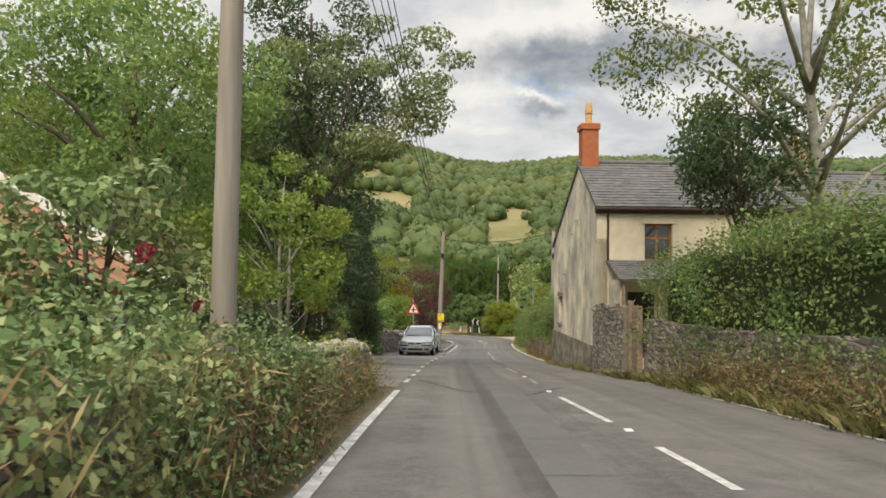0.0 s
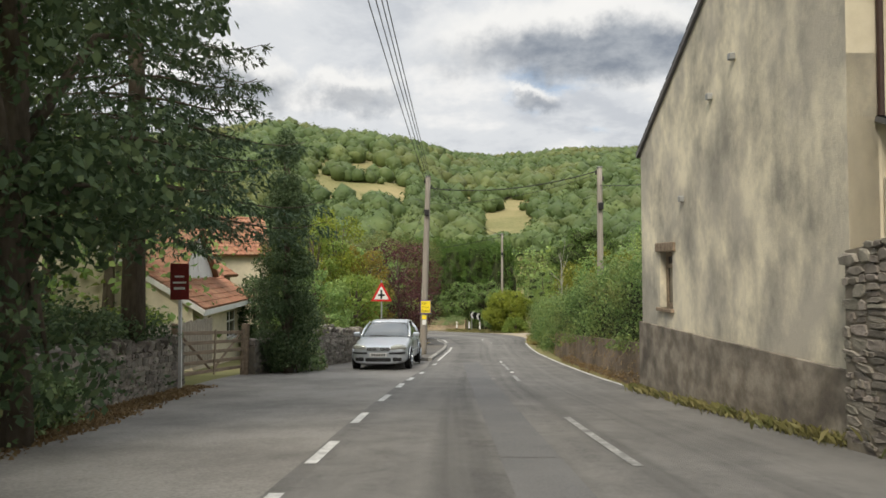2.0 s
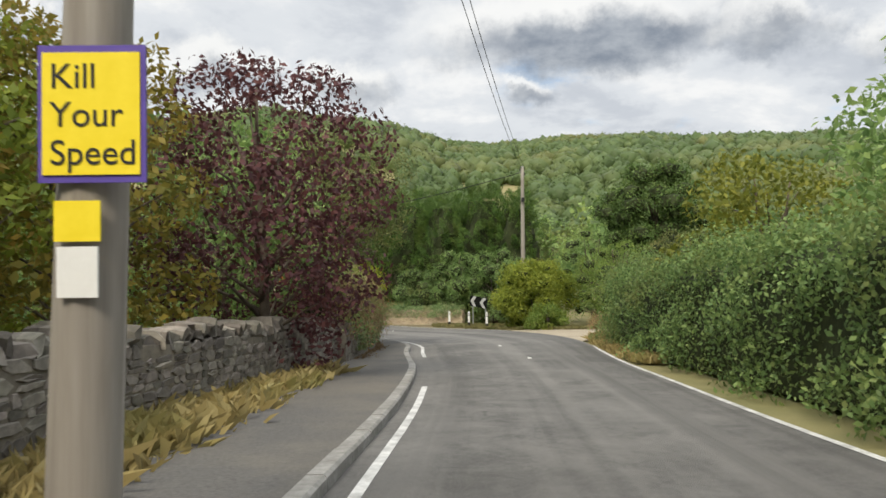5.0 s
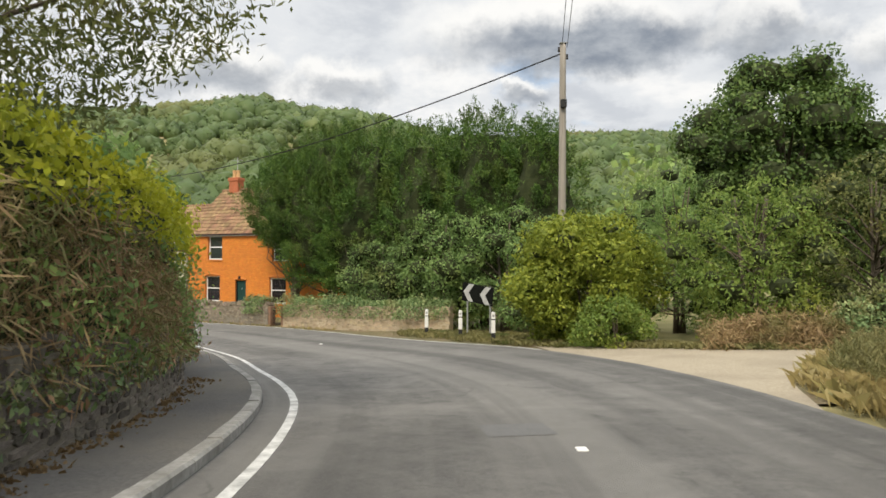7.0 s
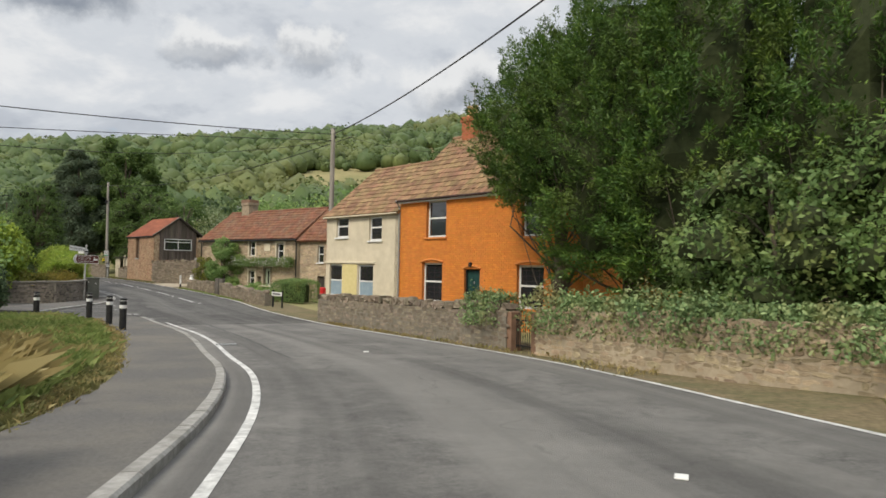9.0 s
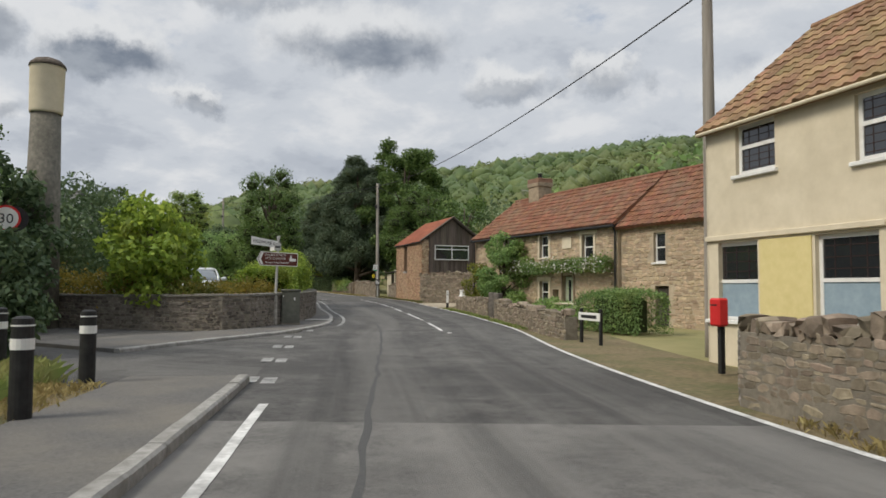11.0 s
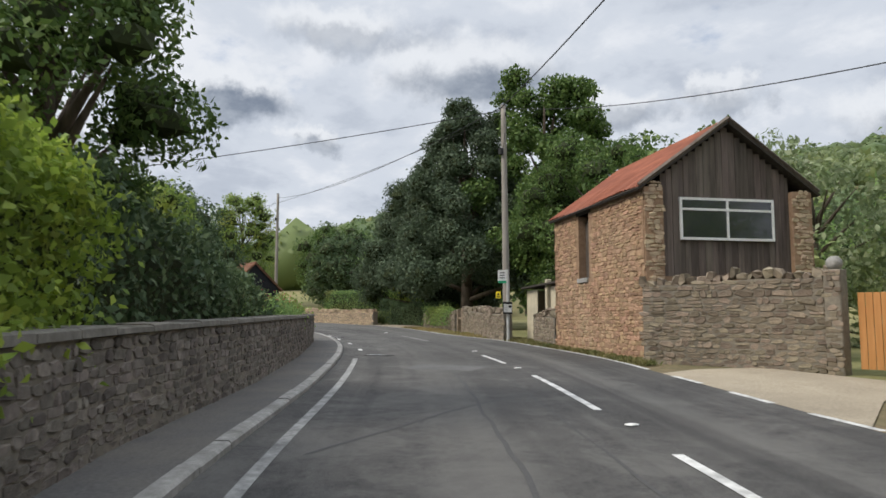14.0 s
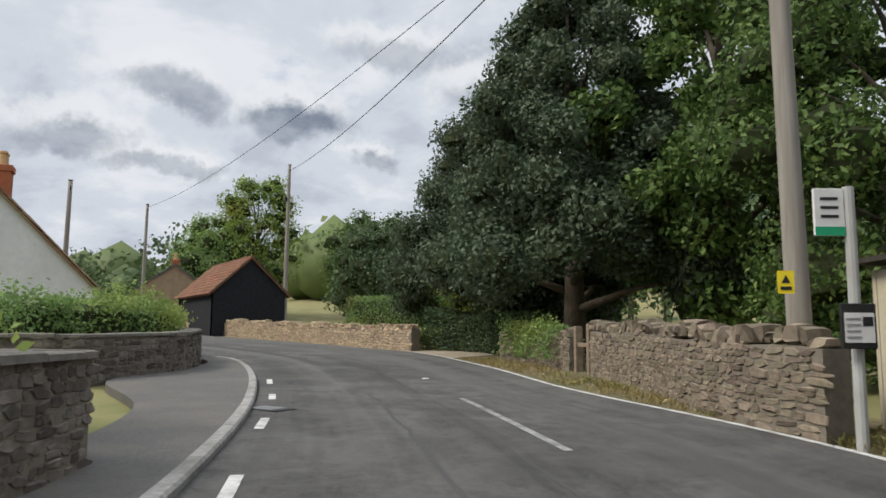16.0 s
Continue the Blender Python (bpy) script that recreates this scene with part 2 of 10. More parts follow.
# ---- materials ----
def material(name, low, high, scale=6.0, rough=0.85, bump=0.3, bump_scale=None, metal=0.0, stain=None, stain_scale=0.6, stain_amount=0.5,
             stretch=(1, 1, 1), island=0.0, per_object=0.0, spec=0.3, sharp=(0.3, 0.7)):
    """Two colours mixed by fine and coarse noise, stains of a third, and fine relief."""
    m = bpy.data.materials.new(name)
    m.use_nodes = True
    nt = m.node_tree
    n, l = nt.nodes.new, nt.links.new
    bsdf = nt.nodes["Principled BSDF"]
    bsdf.inputs["Roughness"].default_value, bsdf.inputs["Metallic"].default_value = rough, metal
    bsdf.inputs["Specular IOR Level"].default_value = spec
    co = n("ShaderNodeTexCoord")
    mp = n("ShaderNodeMapping")
    mp.inputs["Scale"].default_value = stretch
    l(co.outputs["Object"], mp.inputs[0])

    def noise_at(s, detail=6, r=0.6):
        t = n("ShaderNodeTexNoise")
        t.inputs["Scale"].default_value, t.inputs["Detail"].default_value, t.inputs["Roughness"].default_value = s, detail, r
        l(mp.outputs[0], t.inputs["Vector"])
        return t.outputs[0]

    def between(v, a, b):
        r = n("ShaderNodeMapRange")
        r.inputs["From Min"].default_value, r.inputs["From Max"].default_value = a, b
        l(v, r.inputs[0])
        return r.outputs[0]

    def mixed(f, a, b):
        x = n("ShaderNodeMix")
        x.data_type = "RGBA"
        if isinstance(f, float):
            x.inputs["Factor"].default_value = f
        else:
            l(f, x.inputs["Factor"])
        for s, v in (("A", a), ("B", b)):
            if isinstance(v, tuple):
                x.inputs[s].default_value = (*v, 1)
            else:
                l(v, x.inputs[s])
        return x.outputs["Result"]

    fine = noise_at(scale)
    col = mixed(between(fine, *sharp), low, high)
    if stain:
        k = n("ShaderNodeMath")
        k.operation = "MULTIPLY"
        k.inputs[1].default_value = stain_amount
        l(between(noise_at(stain_scale, 8, 0.65), 0.42, 0.68), k.inputs[0])
        col = mixed(k.outputs[0], col, stain)
    if island or per_object:
        src = n("ShaderNodeNewGeometry").outputs["Random Per Island"] if island else n("ShaderNodeObjectInfo").outputs["Random"]
        hsv = n("ShaderNodeHueSaturation")
        amount = island or per_object
        mr = n("ShaderNodeMapRange")
        mr.inputs["To Min"].default_value, mr.inputs["To Max"].default_value = 1 - amount, 1 + amount
        l(src, mr.inputs[0])
        l(mr.outputs[0], hsv.inputs["Value"])
        hm = n("ShaderNodeMath")
        hm.operation = "MULTIPLY"
        hm.inputs[1].default_value = 7.31
        fr = n("ShaderNodeMath")
        fr.operation = "FRACT"
        l(src, hm.inputs[0])
        l(hm.outputs[0], fr.inputs[0])
        hr = n("ShaderNodeMapRange")
        hr.inputs["To Min"].default_value, hr.inputs["To Max"].default_value = 0.5 - 0.05 * amount, 0.5 + 0.05 * amount
        l(fr.outputs[0], hr.inputs[0])
        l(hr.outputs[0], hsv.inputs["Hue"])
        l(col, hsv.inputs["Color"])
        col = hsv.outputs[0]
    l(col, bsdf.inputs["Base Color"])
    if bump:
        b = n("ShaderNodeBump")
        b.inputs["Strength"].default_value, b.inputs["Distance"].default_value = bump, 0.02
        l(noise_at(bump_scale or scale * 3, 8, 0.7), b.inputs["Height"])
        l(b.outputs[0], bsdf.inputs["Normal"])
    return m


def leaf_material(name, dark, mid, light, patch=None, patch_amount=0.5, translucent=0.42, patch_scale=0.35, drift=0.7, single=0.55, swing=1.0):
    """Leaves: each one its own green, drifting over the plant."""
    m = bpy.data.materials.new(name)
    m.use_nodes = True
    nt = m.node_tree
    n, l = nt.nodes.new, nt.links.new
    bsdf, out = nt.nodes["Principled BSDF"], nt.nodes["Material Output"]
    bsdf.inputs["Roughness"].default_value = 0.55
    bsdf.inputs["Specular IOR Level"].default_value = 0.25
    geo = n("ShaderNodeNewGeometry")
    ramp = n("ShaderNodeValToRGB")
    ramp.color_ramp.elements.new(0.5)
    for e, (p, c) in zip(ramp.color_ramp.elements, ((0.0, dark), (0.55, mid), (1.0, light))):
        e.position, e.color = p, (*c, 1)
    co = n("ShaderNodeTexCoord")
    t = n("ShaderNodeTexNoise")
    t.inputs["Scale"].default_value, t.inputs["Detail"].default_value = drift, 4
    l(co.outputs["Object"], t.inputs["Vector"])
    a = n("ShaderNodeMath")
    a.operation = "MULTIPLY_ADD"
    a.inputs[1].default_value, a.inputs[2].default_value = single, 0.225 - single / 2
    l(geo.outputs["Random Per Island"], a.inputs[0])
    b = n("ShaderNodeMath")
    b.operation = "MULTIPLY_ADD"
    b.inputs[1].default_value = 0.6 * swing
    a.inputs[2].default_value += 0.3 * (1 - swing)
    l(t.outputs[0], b.inputs[0])
    l(a.outputs[0], b.inputs[2])
    l(b.outputs[0], ramp.inputs[0])
    col = ramp.outputs[0]
    if patch:
        t2 = n("ShaderNodeTexNoise")
        t2.inputs["Scale"].default_value, t2.inputs["Detail"].default_value = patch_scale, 3
        l(co.outputs["Object"], t2.inputs["Vector"])
        r = n("ShaderNodeMapRange")
        r.inputs["From Min"].default_value, r.inputs["From Max"].default_value = 0.5, 0.7
        r.inputs["To Max"].default_value = patch_amount
        l(t2.outputs[0], r.inputs[0])
        x = n("ShaderNodeMix")
        x.data_type = "RGBA"
        l(r.outputs[0], x.inputs["Factor"])
        l(col, x.inputs["A"])
        x.inputs["B"].default_value = (*patch, 1)
        col = x.outputs["Result"]
    l(col, bsdf.inputs["Base Color"])
    tr = n("ShaderNodeBsdfTranslucent")
    l(col, tr.inputs["Color"])
    mix = n("ShaderNodeMixShader")
    mix.inputs[0].default_value = translucent
    l(bsdf.outputs[0], mix.inputs[1])
    l(tr.outputs[0], mix.inputs[2])
    l(mix.outputs[0], out.inputs[0])
    return m


def glass_material(name, tint=(0.03, 0.035, 0.04), rough=0.06):
    m = bpy.data.materials.new(name)
    m.use_nodes = True
    b = m.node_tree.nodes["Principled BSDF"]
    b.inputs["Base Color"].default_value = (*tint, 1)
    b.inputs["Roughness"].default_value = rough
    b.inputs["Specular IOR Level"].default_value = 0.8
    b.inputs["Coat Weight"].default_value = 0.5
    return m


def road_material(name, dark, pale, tar, wear, spots=0.5):
    """Worn asphalt: single chippings, mottled wear, broad stains and fine branching cracks."""
    m = bpy.data.materials.new(name)
    m.use_nodes = True
    nt = m.node_tree
    n, l = nt.nodes.new, nt.links.new
    bsdf = nt.nodes["Principled BSDF"]
    bsdf.inputs["Roughness"].default_value, bsdf.inputs["Specular IOR Level"].default_value = 0.88, 0.3
    src = n("ShaderNodeTexCoord")
    co, lane = src.outputs["Object"], src.outputs["UV"]

    def noise_at(s, detail, rough, lo, hi, top=1.0, distort=0.0):
        t, r = n("ShaderNodeTexNoise"), n("ShaderNodeMapRange")
        t.inputs["Scale"].default_value, t.inputs["Detail"].default_value, t.inputs["Roughness"].default_value = s, detail, rough
        t.inputs["Distortion"].default_value = distort
        r.inputs["From Min"].default_value, r.inputs["From Max"].default_value, r.inputs["To Max"].default_value = lo, hi, top
        l(co, t.inputs["Vector"])
        l(t.outputs[0], r.inputs[0])
        return r.outputs[0]

    def mixed(f, a, b):
        x = n("ShaderNodeMix")
        x.data_type = "RGBA"
        l(f, x.inputs["Factor"])
        for s, v in (("A", a), ("B", b)):
            if isinstance(v, tuple):
                x.inputs[s].default_value = (*v, 1)
            else:
                l(v, x.inputs[s])
        return x.outputs["Result"]

    col = mixed(noise_at(24, 9, 0.8, 0.36, 0.64), dark, pale)
    col = mixed(noise_at(4.5, 10, 0.75, 0.44, 0.66, 0.5, 0.3), col, wear)
    col = mixed(noise_at(2.1, 9, 0.72, 0.5, 0.66, 0.6, 0.8), col, dark)
    col = mixed(noise_at(0.9, 8, 0.7, 0.45, 0.62, 0.7, 0.6), col, wear)
    col = mixed(noise_at(0.23, 6, 0.6, 0.48, 0.66, 0.6), col, dark)
    # long uneven bands along the lanes, where wheels have polished or darkened the surface
    for scale, lo, hi, top, tone in (((4.6, 0.011, 1), 0.46, 0.6, 0.6, wear), ((7.5, 0.02, 1), 0.5, 0.66, 0.7, dark), ((26, 0.035, 1), 0.5, 0.7, 0.35, pale)):
        mp, t, r = n("ShaderNodeMapping"), n("ShaderNodeTexNoise"), n("ShaderNodeMapRange")
        mp.inputs["Scale"].default_value = scale
        t.inputs["Scale"].default_value, t.inputs["Detail"].default_value, t.inputs["Roughness"].default_value = 1.0, 5, 0.55
        r.inputs["From Min"].default_value, r.inputs["From Max"].default_value, r.inputs["To Max"].default_value = lo, hi, top
        l(lane, mp.inputs[0])
        l(mp.outputs[0], t.inputs["Vector"])
        l(t.outputs[0], r.inputs[0])
        col = mixed(r.outputs[0], col, tone)
    chip = n("ShaderNodeTexVoronoi")
    chip.inputs["Scale"].default_value = 42
    l(co, chip.inputs["Vector"])
    r = n("ShaderNodeMapRange")
    r.inputs["From Min"].default_value, r.inputs["From Max"].default_value, r.inputs["To Min"].default_value, r.inputs["To Max"].default_value = 0.12, 0.3, spots, 0.0
    l(chip.outputs["Distance"], r.inputs[0])
    col = mixed(r.outputs[0], col, wear)
    # cracks: thin edges of large wandering cells, only here and there
    warp = n("ShaderNodeTexNoise")
    warp.inputs["Scale"].default_value, warp.inputs["Detail"].default_value = 1.3, 6
    l(co, warp.inputs["Vector"])
    add = n("ShaderNodeVectorMath")
    add.operation = "MULTIPLY_ADD"
    add.inputs[1].default_value = (1.1, 1.1, 0)
    l(warp.outputs["Color"], add.inputs[0])
    l(co, add.inputs[2])
    cell = n("ShaderNodeTexVoronoi")
    cell.feature = "DISTANCE_TO_EDGE"
    cell.inputs["Scale"].default_value = 0.42
    l(add.outputs[0], cell.inputs["Vector"])
    thin = n("ShaderNodeMapRange")
    thin.inputs["From Min"].default_value, thin.inputs["From Max"].default_value, thin.inputs["To Min"].default_value, thin.inputs["To Max"].default_value = 0.002, 0.007, 0.4, 0.0
    l(cell.outputs["Distance"], thin.inputs[0])
    k = n("ShaderNodeMath")
    k.operation = "MULTIPLY"
    l(thin.outputs[0], k.inputs[0])
    l(noise_at(0.19, 4, 0.6, 0.53, 0.63), k.inputs[1])
    col = mixed(k.outputs[0], col, tar)
    l(col, bsdf.inputs["Base Color"])
    b = n("ShaderNodeBump")
    b.inputs["Strength"].default_value, b.inputs["Distance"].default_value = 0.6, 0.015
    l(noise_at(55, 8, 0.75, 0.3, 0.7), b.inputs["Height"])
    l(b.outputs[0], bsdf.inputs["Normal"])
    return m


ASPHALT = road_material("asphalt", (0.082, 0.08, 0.077), (0.172, 0.167, 0.158), (0.03, 0.03, 0.03), (0.225, 0.218, 0.203))
ASPHALT_STREET = road_material("street_asphalt", (0.041, 0.04, 0.04), (0.1, 0.097, 0.093), (0.02, 0.02, 0.02), (0.15, 0.145, 0.136), 0.6)
ASPHALT_DARK = material("asphalt_dark", (0.102, 0.102, 0.102), (0.162, 0.161, 0.158), 40, 0.9, 0.5, 90, stain=(0.198, 0.194, 0.188), stain_scale=0.5, stain_amount=0.5)
ROAD_TAR = material("road_tar", (0.055, 0.055, 0.055), (0.085, 0.084, 0.082), 30, 0.8, 0.3, 60)
ASPHALT_OLD = material("asphalt_old", (0.19, 0.182, 0.17), (0.31, 0.295, 0.27), 30, 0.95, 0.5, 70, stain=(0.08, 0.075, 0.07), stain_scale=0.5, stain_amount=0.6)
PAVING = material("pavement_tarmac", (0.085, 0.082, 0.079), (0.145, 0.14, 0.133), 30, 0.95, 0.4, 80, stain=(0.19, 0.172, 0.142), stain_scale=0.6, stain_amount=0.6)
KERB = material("kerb_stone", (0.242, 0.237, 0.22), (0.396, 0.385, 0.363), 12, 0.9, 0.4, stain=(0.143, 0.138, 0.121), stain_scale=2.0, stain_amount=0.7)
PAINT_WORN = material("worn_road_paint", (0.2, 0.2, 0.195), (0.42, 0.42, 0.4), 18, 0.85, 0.3, stain=(0.12, 0.12, 0.118), stain_scale=3.0, stain_amount=0.95)
PAINT = material("road_paint", (0.52, 0.52, 0.5), (0.72, 0.72, 0.7), 18, 0.8, 0.3, stain=(0.2, 0.2, 0.195), stain_scale=4.0, stain_amount=0.75)
TAR_PATCH = material("patched_tarmac", (0.075, 0.075, 0.074), (0.135, 0.134, 0.131), 40, 0.9, 0.5, 90, stain=(0.16, 0.158, 0.152), stain_scale=0.8, stain_amount=0.5)
PLINTH = material("stained_plinth", (0.17, 0.145, 0.115), (0.36, 0.32, 0.26), 2.2, 0.95, 0.5, 30, stain=(0.085, 0.075, 0.065), stain_scale=1.3, stain_amount=0.85, sharp=(0.38, 0.6))
GRAVEL = material("pale_gravel", (0.28, 0.235, 0.17), (0.47, 0.41, 0.31), 25, 1.0, 0.6, 60, stain=(0.2, 0.17, 0.13), stain_scale=0.5, stain_amount=0.5)
SOIL = material("verge_soil", (0.11, 0.085, 0.05), (0.24, 0.19, 0.11), 9, 1.0, 0.6, 40, stain=(0.07, 0.09, 0.03), stain_scale=0.7, stain_amount=0.7)
MEADOW = material("meadow", (0.13, 0.14, 0.05), (0.24, 0.22, 0.1), 0.6, 1.0, 0.3, 8, stain=(0.36, 0.29, 0.15), stain_scale=0.012, stain_amount=0.8)
RENDER_CREAM = material("cream_render", (0.60, 0.54, 0.41), (0.72, 0.66, 0.52), 3.0, 0.9, 0.25, 40, stain=(0.44, 0.39, 0.3), stain_scale=0.9, stain_amount=0.5)
RENDER_GABLE = material("weathered_render", (0.5, 0.465, 0.39), (0.82, 0.75, 0.58), 0.8, 0.95, 0.4, 30, stain=(0.25, 0.24, 0.21), stain_scale=1.1, stain_amount=0.9, stretch=(1, 1, 0.7), sharp=(0.4, 0.57))
ORANGE = material("orange_painted_brick", (0.57, 0.20, 0.05), (0.69, 0.265, 0.075), 5, 0.85, 0.25, 30, stain=(0.5, 0.17, 0.045), stain_scale=1.0, stain_amount=0.5, per_object=0.06)
ORANGE_JOINT = material("orange_joint", (0.52, 0.17, 0.04), (0.6, 0.21, 0.05), 6, 0.9, 0.3)
CREAM = material("cream_painted_render", (0.60, 0.53, 0.395), (0.70, 0.625, 0.48), 3, 0.9, 0.2, 40, stain=(0.47, 0.41, 0.30), stain_scale=0.8, stain_amount=0.5)
SLATE = material("grey_slate", (0.10, 0.10, 0.105), (0.18, 0.178, 0.18), 5, 0.75, 0.3, 20, stain=(0.22, 0.2, 0.18), stain_scale=0.6, stain_amount=0.4, per_object=0.15, spec=0.4)
CLAY = material("clay_tile", (0.23, 0.075, 0.035), (0.36, 0.125, 0.055), 5, 0.9, 0.35, 30, stain=(0.16, 0.10, 0.06), stain_scale=1.2, stain_amount=0.6, per_object=0.25)
CLAY_STUFF = material("clay_tile_rows", (0.14, 0.06, 0.035), (0.25, 0.11, 0.063), 5, 0.9, 0.35, 30, stain=(0.17, 0.13, 0.09), stain_scale=1.2, stain_amount=0.65, island=0.2)
CLAY_ORANGE = material("orange_clay_tile", (0.27, 0.125, 0.075), (0.4, 0.2, 0.125), 5, 0.9, 0.35, 30, stain=(0.24, 0.17, 0.11), stain_scale=1.2, stain_amount=0.5, island=0.15)
CLAY_BROWN = material("brown_clay_tile", (0.17, 0.098, 0.06), (0.29, 0.17, 0.1), 5, 0.9, 0.4, 30, stain=(0.27, 0.21, 0.1), stain_scale=1.3, stain_amount=0.75, island=0.28)
RUST = material("rusty_corrugated_iron", (0.21, 0.072, 0.042), (0.34, 0.12, 0.068), 3, 0.8, 0.2, 20, stain=(0.17, 0.06, 0.04), stain_scale=0.8, stain_amount=0.7, stretch=(1, 0.4, 1))
STONE = material("grey_rubble_stone", (0.16, 0.145, 0.125), (0.31, 0.28, 0.24), 9, 0.95, 0.5, 35, stain=(0.10, 0.095, 0.08), stain_scale=1.5, stain_amount=0.6, island=0.45)
STONE_OBJ = material("rubble_stone", (0.16, 0.145, 0.125), (0.31, 0.28, 0.24), 9, 0.95, 0.5, 35, stain=(0.10, 0.095, 0.08), stain_scale=1.5, stain_amount=0.6, per_object=0.45)
STONE_BUFF = material("buff_rubble_stone", (0.35, 0.265, 0.175), (0.55, 0.43, 0.295), 8, 0.95, 0.45, 35, stain=(0.29, 0.225, 0.16), stain_scale=1.2, stain_amount=0.6, island=0.25)
STONE_RED = material("red_rubble_stone", (0.265, 0.16, 0.098), (0.45, 0.3, 0.19), 7, 0.95, 0.5, 35, stain=(0.36, 0.27, 0.18), stain_scale=0.45, stain_amount=0.7, island=0.28)
MORTAR = material("lime_mortar", (0.17, 0.15, 0.12), (0.27, 0.24, 0.19), 10, 1.0, 0.5, 50, stain=(0.11, 0.1, 0.085), stain_scale=1.0, stain_amount=0.6)
MORTAR_BUFF = material("buff_mortar", (0.39, 0.32, 0.23), (0.5, 0.42, 0.31), 10, 1.0, 0.5, 50, stain=(0.24, 0.2, 0.15), stain_scale=1.0, stain_amount=0.6)
BRICK_RED = material("red_brick", (0.36, 0.11, 0.05), (0.47, 0.16, 0.08), 8, 0.9, 0.35, 40, stain=(0.24, 0.1, 0.06), stain_scale=2.0, stain_amount=0.5)
BRICK_BUFF = material("buff_brick", (0.34, 0.24, 0.15), (0.46, 0.33, 0.21), 10, 0.9, 0.35, 40, stain=(0.2, 0.15, 0.11), stain_scale=2.0, stain_amount=0.5)
POT = material("terracotta_pot", (0.5, 0.3, 0.14), (0.6, 0.4, 0.2), 8, 0.85, 0.2)
WOOD_POLE = material("pole_timber", (0.23, 0.206, 0.178), (0.36, 0.335, 0.295), 14, 0.9, 0.3, 30, stain=(0.17, 0.14, 0.11), stain_scale=2.0, stain_amount=0.5, stretch=(1, 1, 0.06))
WOOD_GREY = material("weathered_board", (0.0607, 0.0486, 0.0405), (0.149, 0.121, 0.101), 10, 0.9, 0.4, 30, stain=(0.203, 0.169, 0.142), stain_scale=1.5, stain_amount=0.5, stretch=(1.35, 1.35, 0.108), per_object=0.3)
WOOD_GATE = material("gate_timber", (0.16, 0.12, 0.085), (0.32, 0.25, 0.18), 10, 0.9, 0.3, 30, stretch=(0.2, 1, 1))
WOOD_ORANGE = material("stained_gate_timber", (0.42, 0.19, 0.06), (0.55, 0.27, 0.1), 9, 0.75, 0.25, 30, stretch=(1, 1, 0.1))
WOOD_WINDOW = material("varnished_window_timber", (0.26, 0.11, 0.04), (0.38, 0.18, 0.07), 10, 0.6, 0.2, 30)
# near-black fill for plant cores, with their inner shade put into the colour
CORE_SHADE = material("inner_shade", (0.02, 0.028, 0.01), (0.05, 0.062, 0.024), 6, 1.0, 0.5, 20)
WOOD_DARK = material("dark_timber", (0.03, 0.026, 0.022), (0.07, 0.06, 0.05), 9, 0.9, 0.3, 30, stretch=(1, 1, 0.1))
BLACK_BOARD = material("black_weatherboard", (0.008, 0.009, 0.012), (0.022, 0.023, 0.028), 6, 0.8, 0.3, 30)
WHITE = material("white_paint", (0.68, 0.68, 0.66), (0.8, 0.8, 0.78), 6, 0.6, 0.1, 30, stain=(0.55, 0.54, 0.5), stain_scale=2.0, stain_amount=0.4)
WHITE_WALL = material("white_painted_wall", (0.64, 0.64, 0.63), (0.78, 0.78, 0.77), 4, 0.85, 0.2, 30, stain=(0.5, 0.5, 0.48), stain_scale=1.0, stain_amount=0.4)
CREAM_PANEL = material("cream_sheet", (0.5, 0.45, 0.33), (0.62, 0.56, 0.42), 4, 0.7, 0.1, 30, stain=(0.35, 0.3, 0.22), stain_scale=1.2, stain_amount=0.6)
GUTTER = material("brown_gutter", (0.035, 0.02, 0.016), (0.06, 0.035, 0.028), 10, 0.55, 0.1)
BLACK = material("black_paint", (0.012, 0.012, 0.013), (0.03, 0.03, 0.03), 10, 0.6, 0.15)
MATT_BLACK = material("matt_black_sheet", (0.006, 0.007, 0.006), (0.014, 0.015, 0.013), 10, 0.98, 0.1, spec=0.05)
WHITE_WORN_SIGN = material("dull_white_sheeting", (0.34, 0.35, 0.34), (0.5, 0.51, 0.5), 8, 0.8, 0.1, stain=(0.26, 0.25, 0.22), stain_scale=3.0, stain_amount=0.5)
BLACK_METAL = material("black_iron", (0.015, 0.015, 0.016), (0.04, 0.038, 0.036), 12, 0.55, 0.2, metal=0.3)
STEEL = material("galvanised_steel", (0.30, 0.31, 0.31), (0.44, 0.45, 0.45), 10, 0.55, 0.1, metal=0.6)
GREY_POST = material("grey_post_paint", (0.38, 0.39, 0.38), (0.5, 0.51, 0.5), 8, 0.7, 0.2, stain=(0.28, 0.24, 0.19), stain_scale=2.0, stain_amount=0.6)
GREEN_CABINET = material("grey_green_cabinet", (0.10, 0.105, 0.085), (0.155, 0.155, 0.13), 6, 0.7, 0.15, 30, stain=(0.08, 0.075, 0.06), stain_scale=2.0, stain_amount=0.5)
DOOR_GREEN = material("dark_green_door", (0.012, 0.045, 0.04), (0.02, 0.065, 0.06), 8, 0.45, 0.1)
DOOR_SAGE = material("sage_door", (0.32, 0.36, 0.26), (0.4, 0.44, 0.33), 8, 0.6, 0.15)
BLUE_PANEL = material("blue_grey_blind", (0.22, 0.3, 0.36), (0.3, 0.38, 0.44), 6, 0.7, 0.1)
YELLOW_PANEL = material("yellow_panel", (0.62, 0.53, 0.24), (0.7, 0.6, 0.3), 6, 0.7, 0.1)
